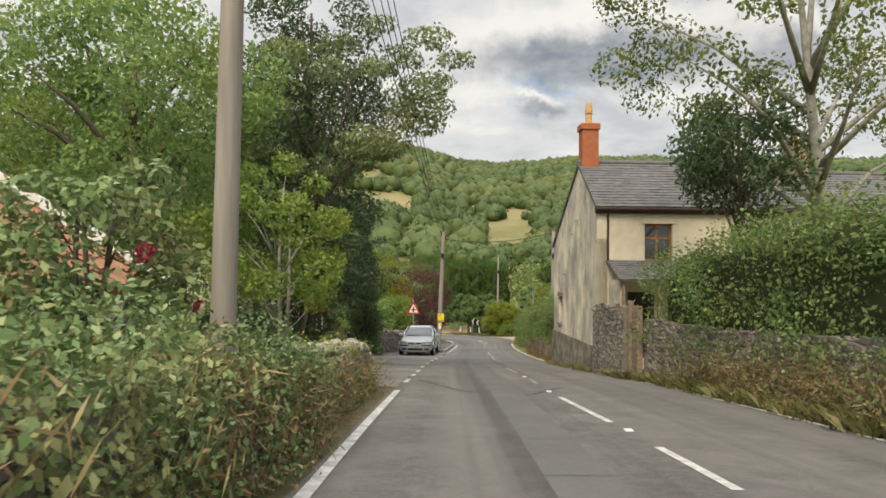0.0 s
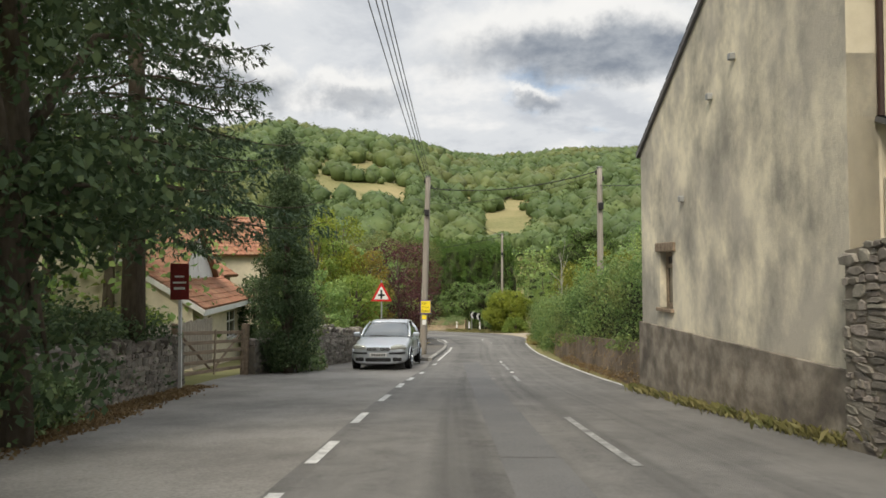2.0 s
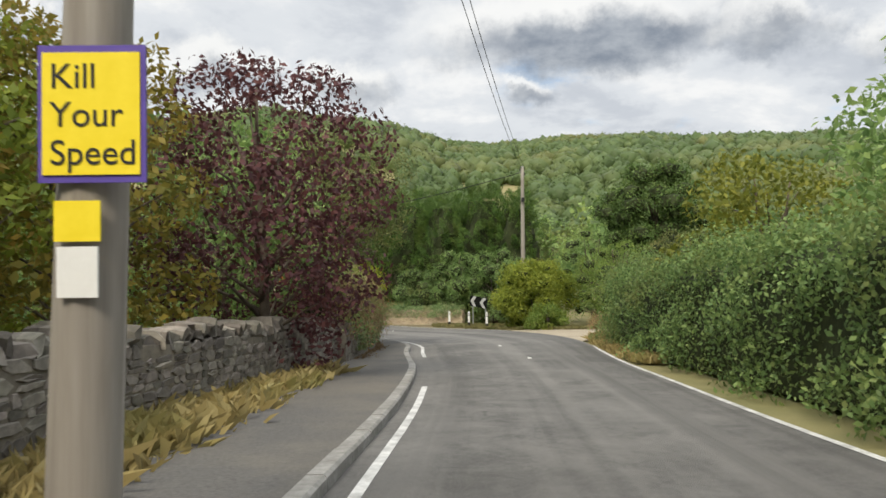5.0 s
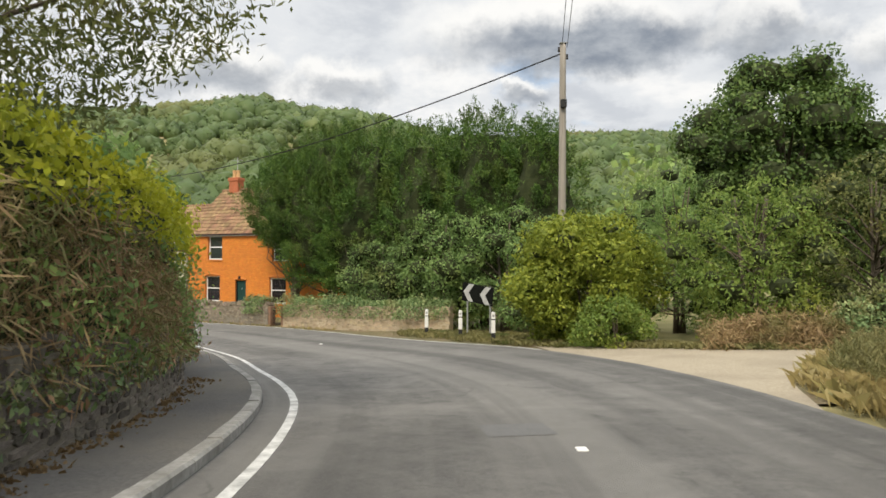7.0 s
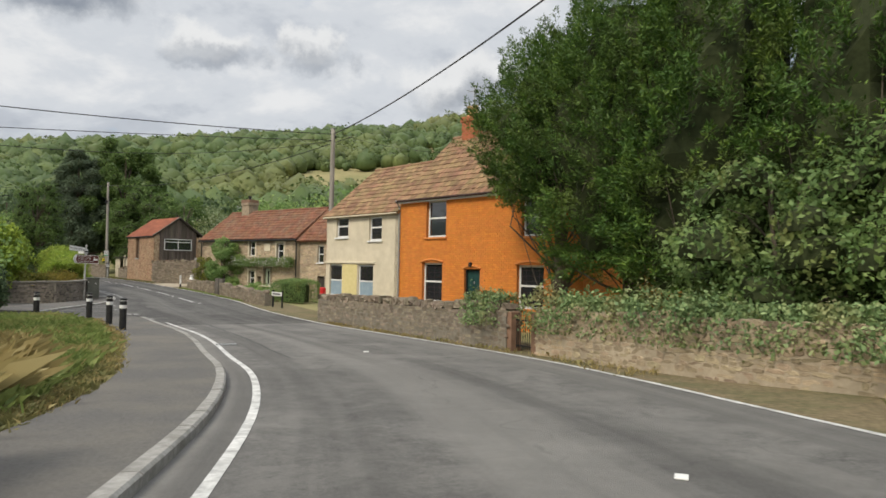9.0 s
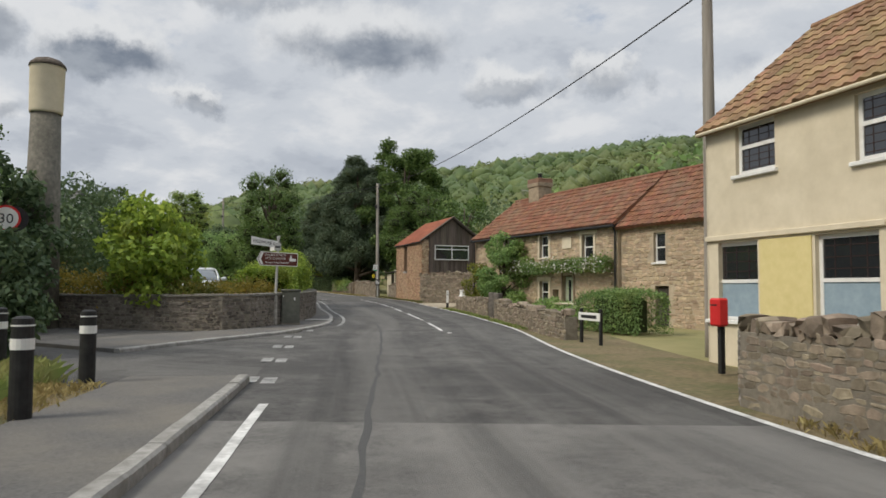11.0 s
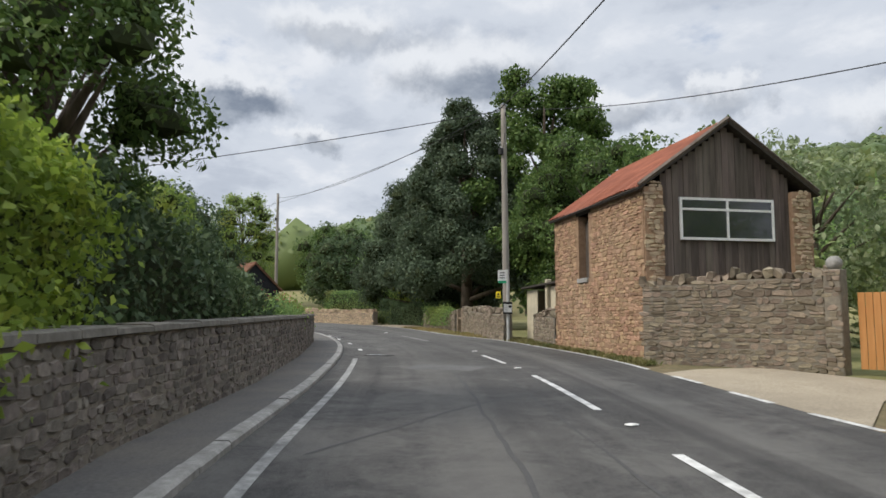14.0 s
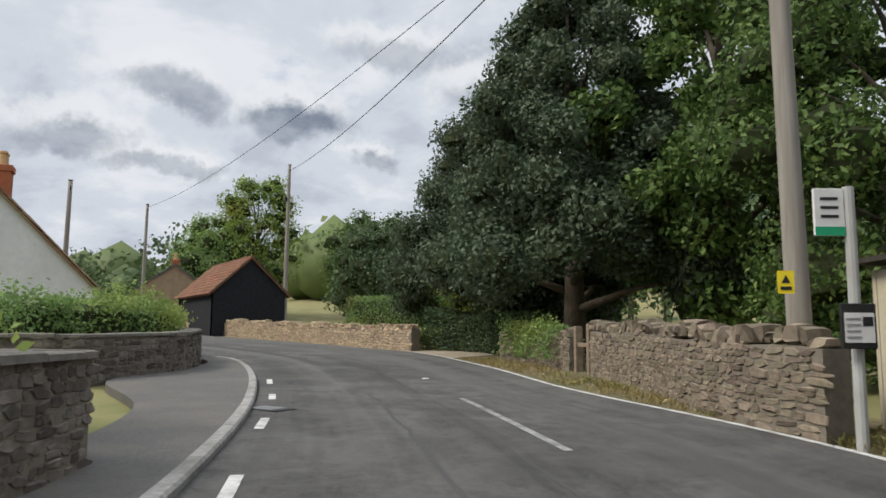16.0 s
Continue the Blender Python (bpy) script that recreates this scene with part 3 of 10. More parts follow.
RED_SIGN = material("red_sign", (0.5, 0.02, 0.02), (0.58, 0.03, 0.03), 10, 0.5, 0.05)
DARK_RED = material("dark_red_board", (0.13, 0.014, 0.014), (0.2, 0.022, 0.02), 10, 0.55, 0.05)
YELLOW_SIGN = material("yellow_sign", (0.8, 0.62, 0.02), (0.88, 0.7, 0.04), 10, 0.5, 0.05)
BROWN_SIGN = material("brown_sign", (0.09, 0.025, 0.018), (0.12, 0.035, 0.025), 10, 0.45, 0.05)
GREEN_SIGN = material("green_sign", (0.02, 0.3, 0.14), (0.03, 0.36, 0.18), 10, 0.5, 0.05)
BLUE_SIGN = material("violet_sign_band", (0.09, 0.06, 0.3), (0.12, 0.08, 0.36), 10, 0.5, 0.05)
CURTAIN = material("net_curtain", (0.5, 0.5, 0.48), (0.66, 0.66, 0.63), 30, 0.9, 0.2, stretch=(1, 1, 0.05))
GLASS = glass_material("window_glass")
LEAD_GLASS = glass_material("dark_window_glass", (0.02, 0.022, 0.026), 0.1)
TERRACOTTA_BOARD = material("fence_board", (0.36, 0.32, 0.26), (0.52, 0.47, 0.39), 8, 0.9, 0.25)
FENCE_GREY = material("grey_fence_board", (0.11, 0.096, 0.08), (0.21, 0.185, 0.155), 12, 0.95, 0.4, 30, stain=(0.07, 0.06, 0.05), stain_scale=1.6, stain_amount=0.6, stretch=(1, 1, 0.08), per_object=0.35)
BARK = material("bark", (0.07, 0.055, 0.04), (0.16, 0.13, 0.1), 8, 1.0, 0.8, 25, stretch=(1, 1, 0.3))
BARK_PALE = material("pale_bark", (0.24, 0.23, 0.19), (0.46, 0.45, 0.4), 5, 0.9, 0.5, 20, stain=(0.1, 0.1, 0.075), stain_scale=2.0, stain_amount=0.7)
RUBBER = material("rubber", (0.012, 0.012, 0.012), (0.025, 0.025, 0.025), 20, 0.8, 0.1)

LEAF_HEDGE = leaf_material("privet_leaves", (0.0624, 0.1083, 0.0376), (0.1731, 0.2719, 0.0919), (0.3818, 0.4954, 0.1671), (0.25, 0.22, 0.07), 0.55, 0.42, 0.8)
LEAF_DARK = leaf_material("dark_leaves", (0.0346, 0.0619, 0.0313), (0.0867, 0.1346, 0.0628), (0.1867, 0.2438, 0.1045), translucent=0.25)
LEAF_MID = leaf_material("mid_leaves", (0.0784, 0.143, 0.0516), (0.2125, 0.3328, 0.1074), (0.4282, 0.5551, 0.193), (0.36, 0.36, 0.0674), 0.5)
LEAF_BRIGHT = leaf_material("bright_leaves", (0.0772, 0.138, 0.0319), (0.21, 0.3059, 0.0663), (0.4185, 0.4726, 0.1327), (0.411, 0.376, 0.0513), 0.6)
LEAF_YELLOW = leaf_material("yellowing_leaves", (0.06, 0.085, 0.016), (0.19, 0.21, 0.035), (0.36, 0.34, 0.06), (0.1, 0.15, 0.03), 0.6)
LEAF_POPLAR = leaf_material("poplar_leaves", (0.0936, 0.132, 0.0647), (0.2144, 0.275, 0.1289), (0.5359, 0.5731, 0.4188), (0.347, 0.369, 0.0868), 0.5)
LEAF_CONIFER = leaf_material("conifer_sprays", (0.022, 0.05, 0.014), (0.075, 0.15, 0.03), (0.29, 0.42, 0.065), (0.16, 0.12, 0.04), 0.3, 0.15, 0.5, 0.9, 0.4)
LEAF_SPRUCE = leaf_material("spruce_sprays", (0.033, 0.0614, 0.033), (0.0707, 0.118, 0.0614), (0.1413, 0.2, 0.1063), (0.132, 0.0944, 0.0566), 0.5, 0.15)
LEAF_PURPLE = leaf_material("purple_leaves", (0.0415, 0.0189, 0.0227), (0.104, 0.0415, 0.0453), (0.189, 0.0755, 0.0661), translucent=0.25)
LEAF_IVY = leaf_material("ivy_leaves", (0.0631, 0.1126, 0.0542), (0.1808, 0.2732, 0.1083), (0.4498, 0.5216, 0.244), (0.378, 0.233, 0.117), 0.5, 0.2, 1.2)
LEAF_DEAD = leaf_material("dry_growth", (0.156, 0.0893, 0.0492), (0.3576, 0.2016, 0.1115), (0.5808, 0.3792, 0.2016), (0.0929, 0.13, 0.0372), 0.7, 0.2, 0.9)
LEAF_WOOD = leaf_material("woodland", (0.03, 0.055, 0.022), (0.1, 0.15, 0.05), (0.23, 0.27, 0.09), (0.25, 0.22, 0.075), 0.45, 0.2, 0.009, 0.04, 0.1, 1.7)
LEAF_BIRCH = leaf_material("birch_leaves", (0.06, 0.085, 0.02), (0.15, 0.2, 0.05), (0.27, 0.32, 0.09), (0.32, 0.28, 0.06), 0.5, 0.45)
LEAF_OAK = leaf_material("oak_leaves", (0.036, 0.0552, 0.0312), (0.0896, 0.1264, 0.072), (0.168, 0.216, 0.1264), translucent=0.25)
GRASS_DRY = leaf_material("dry_grass", (0.184, 0.138, 0.0575), (0.345, 0.276, 0.115), (0.483, 0.414, 0.207), (0.138, 0.184, 0.046), 0.6, 0.3, 0.6)
GRASS_GREEN = leaf_material("green_grass", (0.09, 0.13, 0.035), (0.2, 0.265, 0.075), (0.37, 0.4, 0.15), (0.42, 0.35, 0.16), 0.75, 0.35, 0.5)
FLOWER = leaf_material("pale_blossom", (0.5, 0.48, 0.42), (0.65, 0.62, 0.58), (0.75, 0.74, 0.7))
FLOWER_RED = leaf_material("red_blossom", (0.3, 0.03, 0.05), (0.42, 0.05, 0.09), (0.5, 0.12, 0.16))
LITTER = leaf_material("dry_leaf_litter", (0.1, 0.06, 0.03), (0.24, 0.16, 0.08), (0.36, 0.27, 0.15))
LEAF_GOLD = leaf_material("golden_leaves", (0.09, 0.13, 0.02), (0.25, 0.3, 0.045), (0.5, 0.52, 0.08), (0.12, 0.2, 0.04), 0.6)
GRASS_MIXED = leaf_material("verge_grass", (0.09, 0.085, 0.035), (0.2, 0.19, 0.075), (0.36, 0.31, 0.15), (0.07, 0.11, 0.03), 0.75, 0.3, 0.9)
# raised above the other greens: sunlight on the hedge put into the leaf colour
LEAF_LAUREL = leaf_material("laurel_leaves", (0.07, 0.12, 0.028), (0.27, 0.38, 0.06), (0.56, 0.64, 0.1), (0.16, 0.12, 0.045), 0.4, 0.45, 1.1)
LEAF_CYPRESS = leaf_material("cypress_column", (0.03, 0.055, 0.024), (0.075, 0.12, 0.05), (0.2, 0.26, 0.12), (0.12, 0.16, 0.08), 0.5, 0.2, 1.5)
LEAF_WILLOW = leaf_material("willow_leaves", (0.05, 0.065, 0.025), (0.14, 0.165, 0.055), (0.34, 0.36, 0.13), (0.26, 0.2, 0.06), 0.45, 0.35, 0.6)
LEAF_AUTUMN = leaf_material("turning_leaves", (0.09, 0.1, 0.03), (0.26, 0.22, 0.045), (0.46, 0.3, 0.06), (0.12, 0.2, 0.05), 0.7)
LEAF_LIME = leaf_material("lime_leaves", (0.2, 0.24, 0.02), (0.46, 0.48, 0.035), (0.7, 0.66, 0.09), (0.16, 0.22, 0.04), 0.6, 0.45)
# darkened version of the mid green: the trees' shade put into the leaf colour
LEAF_SHADED = leaf_material("shaded_leaves", (0.0336, 0.065, 0.0189), (0.0952, 0.16, 0.0405), (0.224, 0.3, 0.081), translucent=0.3)
STRAW = leaf_material("dry_stems", (0.15, 0.1, 0.052), (0.31, 0.215, 0.11), (0.5, 0.38, 0.2), (0.12, 0.17, 0.05), 0.75, 0.25, 0.9)

# ---- ground: one sheet from under the road to the horizon ----
def ground_sheet():
    near = np.r_[np.arange(-150, 70.1, 2.5)]
    far_x = np.r_[-4200, -3000, -2200, np.arange(-1500, -150, 25), near, np.arange(95, 1500, 25), 2200, 3000, 4200]
    near_y = np.arange(-70, 190.1, 2.5)
    far_y = np.r_[-4200, -3000, -2000, np.arange(-1200, -70, 30), near_y, np.arange(215, 1600, 25), 2200, 3000, 4200]
    gx, gy = np.meshgrid(far_x, far_y)
    xy = np.c_[gx.ravel(), gy.ravel()]
    verts = np.c_[xy, height(xy) - 0.07]
    w = len(far_x)
    k = (np.arange(len(far_y) - 1)[:, None] * w + np.arange(w - 1)[None]).ravel()
    ob = raw("ground", verts, np.stack([k, k + 1, k + w + 1, k + w], 1), MEADOW, smooth=True)
    return tagged(ob, "dry grassy valley ground with bare soil by the road", "ground", kind="structure")


ground_sheet()

EDGE_RIGHT = smooth_line([(5.3, -60), (5.2, -30), (5.1, 0), (5.05, 10), (5.0, 18), (4.85, 26), (4.6, 32), (4.6, 38), (4.75, 44), (4.95, 49), (5.5, 56), (6.2, 62), (6.6, 65),
                          (6.9, 70), (6.4, 74.5), (5.0, 78.5), (3.2, 81), (1.8, 82.7), (0, 85.4), (-2.0, 88.4), (-4.2, 91.1), (-7, 93.8), (-10.5, 96.7), (-14.2, 99.7), (-20, 105),
                          (-25.7, 110.6), (-30, 114), (-34, 116.9), (-38, 119.6), (-41.8, 122.3), (-46.1, 125.3), (-50.2, 127.5), (-54.9, 129.7), (-60.2, 131.3), (-66, 133.6), (-73.6, 135.6),
                          (-82.5, 134.6), (-91, 133.2), (-110, 131)])
EDGE_LEFT = smooth_line([(-1.25, -60), (-1.2, -20), (-1.12, 5), (-1.0, 14), (-0.9, 20), (-0.75, 26), (-0.45, 32), (0.0, 37), (0.14, 40.6), (0.45, 45.2), (0.78, 50), (0.85, 55), (0.6, 59), (0.44, 62),
                         (0.36, 65.7), (-0.05, 69), (-0.85, 71.8), (-1.7, 74.0), (-2.92, 77.2), (-4.4, 80.1), (-6.2, 83.3), (-8.3, 86.3), (-10.5, 88.7), (-12.8, 91.2), (-15.3, 93.6),
                         (-18, 95.8), (-21, 98.2), (-25, 101.2), (-28.9, 104.4), (-30.9, 107), (-32.6, 108.6), (-35, 110.4), (-39.7, 113.4), (-45, 117.1), (-49.8, 120.2), (-53.2, 122.2),
                         (-56.1, 123.7), (-60, 125.4), (-64.4, 126.9), (-70.8, 128.2), (-80, 127.8), (-92, 126.5), (-110, 124.5)])


def split_at(line, p):
    return int(((line - np.array(p)) ** 2).sum(1).argmin())


def lane_coords(ob, cuts, step=0.8):
    """Texture coordinates across (0 to 1) and along (metres) a sheet made by ribbon()."""
    i = np.zeros(len(ob.data.loops), int)
    ob.data.loops.foreach_get("vertex_index", i)
    uv = ob.data.uv_layers.new(name="lane")
    uv.data.foreach_set("uv", np.stack([(i % (cuts + 1)) / cuts, (i // (cuts + 1)) * step], 1).ravel())
    return ob


_l, _r = split_at(EDGE_LEFT, (-18.0, 95.8)), split_at(EDGE_RIGHT, (-14.2, 99.7))
tagged(lane_coords(raw("road", *ribbon(EDGE_LEFT[:_l + 1], EDGE_RIGHT[:_r + 1], 8, 0.0, 0.8), ASPHALT, smooth=True), 8), "worn grey asphalt two-lane village road", "road", kind="structure")
tagged(lane_coords(raw("road", *ribbon(EDGE_LEFT[_l:], EDGE_RIGHT[_r:], 8, 0.0, 0.8), ASPHALT_STREET, smooth=True), 8), "darker chipped asphalt of the village street", "road", kind="structure")


def sheet_between(name, left, right, cuts, lift, mat, label, category, step=0.7):
    return tagged(lane_coords(raw(name, *ribbon(left, right, cuts, lift, step), mat, smooth=True), cuts), label, category, kind="structure")


sheet_between("layby", [(-1.2, 15.2), (-4.0, 16), (-4.3, 20.7), (-5.2, 27), (-5.3, 33), (-5.0, 37), (-3.3, 39.5), (-2.4, 41.2)],
              [(-0.6, 15.2), (-0.5, 18), (-0.5, 22), (-0.4, 26), (-0.2, 31), (0.1, 35), (0.3, 38), (0.4, 41.2)], 6, -0.012, ASPHALT_OLD, "old cracked tarmac lay-by with leaf litter", "lay-by")
sheet_between("side_road", [(-16.9, 95.3), (-23, 94), (-32, 91), (-50, 84), (-80, 72)], [(-27.2, 105.3), (-31.5, 103), (-39, 98.5), (-54, 91), (-80, 80)], 6, -0.012, ASPHALT_STREET, "grey asphalt side road at the junction", "road")
sheet_between("gravel_drive", [(5.2, 79.5), (9, 78), (14, 77), (22, 78), (34, 80)], [(6.6, 67.0), (7.9, 70.4), (10.4, 73.9), (14, 74.6), (22, 74.8), (34, 75.2)], 6, -0.012, GRAVEL, "pale gravel driveway entrance", "driveway")
sheet_between("yard_entrance", [(-37.9, 119.2), (-38.9, 122.2), (-39.5, 125)], [(-43.0, 122.8), (-43.2, 124.6), (-42.6, 126)], 3, -0.012, GRAVEL, "pale gravel yard entrance beside the barn", "driveway")
sheet_between("field_gateway", [(-69, 134.2), (-70.5, 137.5)], [(-74.5, 135.2), (-74, 138.5)], 2, -0.01, GRAVEL, "gravel gateway between the stone walls", "driveway")

# verges of soil and dry grass beside the right edge
sheet_between("verge", offset_line(EDGE_RIGHT[:72], 0.15), offset_line(EDGE_RIGHT[:72], -2.2), 3, -0.03, SOIL, "bare soil verge with dry leaves", "verge")
sheet_between("verge", offset_line(EDGE_RIGHT[128:], 0.15), offset_line(EDGE_RIGHT[128:], -2.4), 3, -0.03, SOIL, "bare soil verge with dry leaves", "verge")
sheet_between("verge", [(-0.9, -60), (-0.9, 0), (-0.9, 15.5)], [(-3.4, -60), (-3.4, 0), (-3.4, 15.5)], 3, -0.03, SOIL, "bare soil verge below the wall", "verge")


def kerb_and_pavement(line, width, name_label, inner=None, rise=0.108):
    """A raised kerb of separate stones along a line, and the pavement behind it."""
    line = resample(line, 0.3)
    back = offset_line(line, width) if inner is None else np.array(inner, float)
    edge = offset_line(line, 0.14)
    v, f = ribbon(edge, back, 4, rise - 0.008, 0.6)
    v, f, n = [tuple(p) for p in v], [tuple(q) for q in f], len(v)
    rim = list(range(0, 5)) + list(range(9, n, 5)) + list(range(n - 2, n - 6, -1)) + list(range(n - 10, -1, -5))
    v += [(v[k][0], v[k][1], v[k][2] - 0.25) for k in rim]
    f += [(rim[k], rim[(k + 1) % len(rim)], n + (k + 1) % len(rim), n + k) for k in range(len(rim))]
    tagged(raw("pavement", v, f, PAVING), name_label, "pavement", kind="structure")
    holder = thing("kerb", label="weathered grey concrete kerb stones", category="kerb", kind="structure")
    stones = resample(line, 0.915)
    rng = random.Random(5)
    for a, b in zip(stones[:-1], stones[1:]):
        d = (b - a) / np.linalg.norm(b - a)
        nrm = np.array([-d[1], d[0]])
        a2, b2 = a + d * 0.008, b - d * 0.008
        za, zb = base_height([a, b])
        j = rng.uniform(-0.006, 0.006)
        vs = []
        for q, z in ((a2, za), (b2, zb)):
            for off, up in ((0.0, -0.1), (0.0, rise - 0.023), (0.025, rise), (0.145, rise), (0.145, -0.1)):
                w = q + nrm * off
                vs.append((w[0], w[1], z + up + j))
        fs = [(k, (k + 1) % 5, 5 + (k + 1) % 5, 5 + k) for k in range(5)] + [(4, 3, 2, 1, 0), (5, 6, 7, 8, 9)]
        raw("kerb_stone", vs, fs, KERB, holder)


def cut(line, p, q):
    """The stretch of a polyline between the places nearest to p and q."""
    i, j = (((line - np.array(s)) ** 2).sum(1).argmin() for s in (p, q))
    return line[i:j + 1]


kerb_and_pavement(cut(EDGE_LEFT, (0.14, 40.6), (-20.5, 97.8)), 1.6, "worn tarmac pavement with soil and grass along it")
kerb_and_pavement(smooth_line([(-26.4, 98.4), (-27.6, 100.8), (-28.6, 103.2), (-29.4, 104.8), (-30.2, 106.1), (-31, 107.1), (-32.2, 108.25), (-35, 110.4), (-39.7, 113.4), (-45, 117.1), (-49.8, 120.2), (-53.2, 122.2),
                               (-56.1, 123.7), (-60, 125.4), (-64.4, 126.9), (-68.3, 127.9), (-71, 128.2), (-72.5, 127.2), (-73, 125)], 0.5), 1.5, "dark tarmac pavement below the stone wall",
                  smooth_line([(-29.5, 97.6), (-30.3, 101), (-30.6, 103.4), (-31.2, 104.6), (-31.9, 105.6), (-33, 107), (-34.4, 108.4), (-36.4, 110), (-41, 112.8), (-45.6, 115.9), (-50, 118.7), (-53.4, 120.6),
                               (-57, 122.6), (-60.5, 124.0), (-64.6, 124.2), (-66.4, 125.9), (-69.2, 127.2), (-71, 127), (-72, 124.5)], 0.5), 0.075)


sheet_between("verge", offset_line(cut(EDGE_LEFT, (-4.4, 80.1), (-20.0, 97.2)), 1.5), offset_line(cut(EDGE_LEFT, (-4.4, 80.1), (-20.0, 97.2)), 3.6), 3, 0.06, SOIL, "dry earth edge between pavement and grass", "verge")

# ---- road paint: thin worn strips ----
def strip(points, width, name="road_marking", label="worn white road line", lift=0.006, mat=PAINT):
    p = resample(points, 0.5)
    return tagged(raw(name, *ribbon(offset_line(p, width / 2), offset_line(p, -width / 2), 1, lift, 0.4), mat), label, "road marking", kind="structure")


strip(cut(EDGE_RIGHT, (5.1, -30), (6.5, 64.5)), 0.09, label="thin worn white edge line")
strip(cut(EDGE_RIGHT, (5.3, 78), (-37, 118.9)), 0.10, label="thin white edge line by the wall")
for a, b in (((-38.9, 120.2), (-37.9, 119.6)), ((-40.6, 121.4), (-39.6, 120.7)), ((-42.5, 122.8), (-41.5, 122.1))):
    strip([a, b], 0.1, label="short white dash across the yard entrance")
strip(cut(EDGE_RIGHT, (-44, 123.9), (-73, 135.6)), 0.10, label="thin white edge line by the barn")
strip(offset_line(cut(EDGE_LEFT, (-1.2, -20), (-1.0, 14.2)), -0.12), 0.12, label="white edge line below the wall")
for y0, y1 in ((16.5, 17.9), (19.25, 20.45), (21.7, 23.1), (24.7, 25.9), (27.7, 28.9), (30.65, 31.7), (32.6, 33.5), (34.8, 35.4), (38.6, 39.3)):
    xs = np.interp((y0, y1), (16, 20, 26, 32, 35, 39.3), (-0.86, -0.8, -0.68, -0.4, -0.06, 0.32))
    strip([(xs[0], y0), (xs[1], y1)], 0.12, label="short white dash across the lay-by")
strip(offset_line(cut(EDGE_LEFT, (0.2, 41.5), (0.8, 52)), -0.22), 0.09, label="faint white edge line")
strip(offset_line(cut(EDGE_LEFT, (0.5, 60), (-18.8, 96.5)), -0.42), 0.105, label="white edge line along the kerb")
strip(offset_line(cut(EDGE_LEFT, (-31.0, 107.1), (-50, 120.4)), -0.38), 0.11, label="white edge line along the kerb", mat=PAINT_WORN)
for a, b in (((-52.2, 122.2), (-52.9, 122.6)), ((-55.3, 123.7), (-56.0, 124.0)), ((-58.2, 124.9), (-59.0, 125.25)), ((-60.9, 126.0), (-61.6, 126.25)), ((-63.3, 126.8), (-64.2, 127.1))):
    strip([a, b], 0.11, label="short white dash along the kerb")
for s in ((-20.2, 97.9), (-22.6, 99.7), (-25, 101.5), (-27.4, 103.4), (-29.2, 105.1)):
    strip([s, (s[0] - 0.55, s[1] + 0.42)], 0.2, label="worn give-way dash at the side road", mat=PAINT_WORN)
    strip([(s[0] - 0.28, s[1] - 0.12), (s[0] - 0.83, s[1] + 0.3)], 0.2, label="worn give-way dash at the side road", mat=PAINT_WORN)
CENTRE = smooth_line([(2.35, -20), (2.3, 0), (2.28, 8), (2.15, 14), (2.28, 19), (2.3, 25), (2.42, 33), (2.55, 37), (2.65, 42), (3.0, 50), (3.4, 58), (3.6, 64), (3.3, 69), (2.2, 74), (0.5, 78.5), (-1.6, 82.6),
                      (-4.4, 86.8), (-7.6, 90.6), (-12, 95), (-17.5, 100), (-23, 105), (-26.9, 108.4), (-30.3, 111.1), (-34.9, 114.5), (-39.5, 117.75), (-44.2, 121.0), (-48.7, 123.7), (-52, 125.5), (-56, 127.2),
                      (-60.7, 129), (-66, 130.6), (-73, 131.9)], 0.25)
CENTRE_S = np.r_[0, np.cumsum(np.linalg.norm(np.diff(CENTRE, axis=0), axis=1))]


def centre_at(s0, s1):
    return CENTRE[(CENTRE_S >= s0) & (CENTRE_S <= s1)]


def s_of(p):
    return CENTRE_S[((CENTRE - np.array(p)) ** 2).sum(1).argmin()]


for p, length in (((2.28, 5.4), 2.2), ((2.25, 9.5), 3.6), ((2.26, 16.4), 2.1), ((2.28, 21.6), 4), ((2.4, 32.2), 1.9), ((2.5, 36.3), 2.8), ((-26.86, 108.4), 4.0), ((-31.9, 112.2), 3.6),
                  ((-36.3, 115.5), 2.9), ((-40.5, 118.4), 4.4), ((-46.3, 122.3), 2.8), ((-55.6, 127.0), 4.7)):
    strip(centre_at(s_of(p), s_of(p) + length), 0.1, label="worn white centre dash", mat=PAINT_WORN if 15 < p[1] < 60 or p[0] < -50 else PAINT)


def road_stud(x, y):
    bm = box(-0.05, 0.05, -0.06, 0.06, 0, 0.018, 0.006)
    ob = part("road_stud", bm, WHITE)
    ob.matrix_basis = pose(x, y, float(base_height([(x, y)])[0]) + 0.002)
    return tagged(ob, "small white reflective road stud in the asphalt", "road stud", "studs along the centre line")


for x, y in ((2.29, 8.72), (2.13, 14.14), (2.25, 19.4), (2.52, 35.16), (2.63, 40.1), (3.67, 59.0), (3.5, 65.5), (-1.2, 82), (-8.1, 91.1), (-26.0, 107.8), (-31.1, 111.7), (-39.6, 117.9), (-45.3, 121.7), (-50.1, 124.6), (-63, 130)):
    road_stud(x, y)


def patch(points, label, lift=0.004, mat=ASPHALT_DARK):
    p = np.array(points, float)
    v = np.c_[p, base_height(p) + lift]
    tagged(raw("tarmac_patch", v, [tuple(range(len(p)))], mat), label, "road repair", kind="structure")


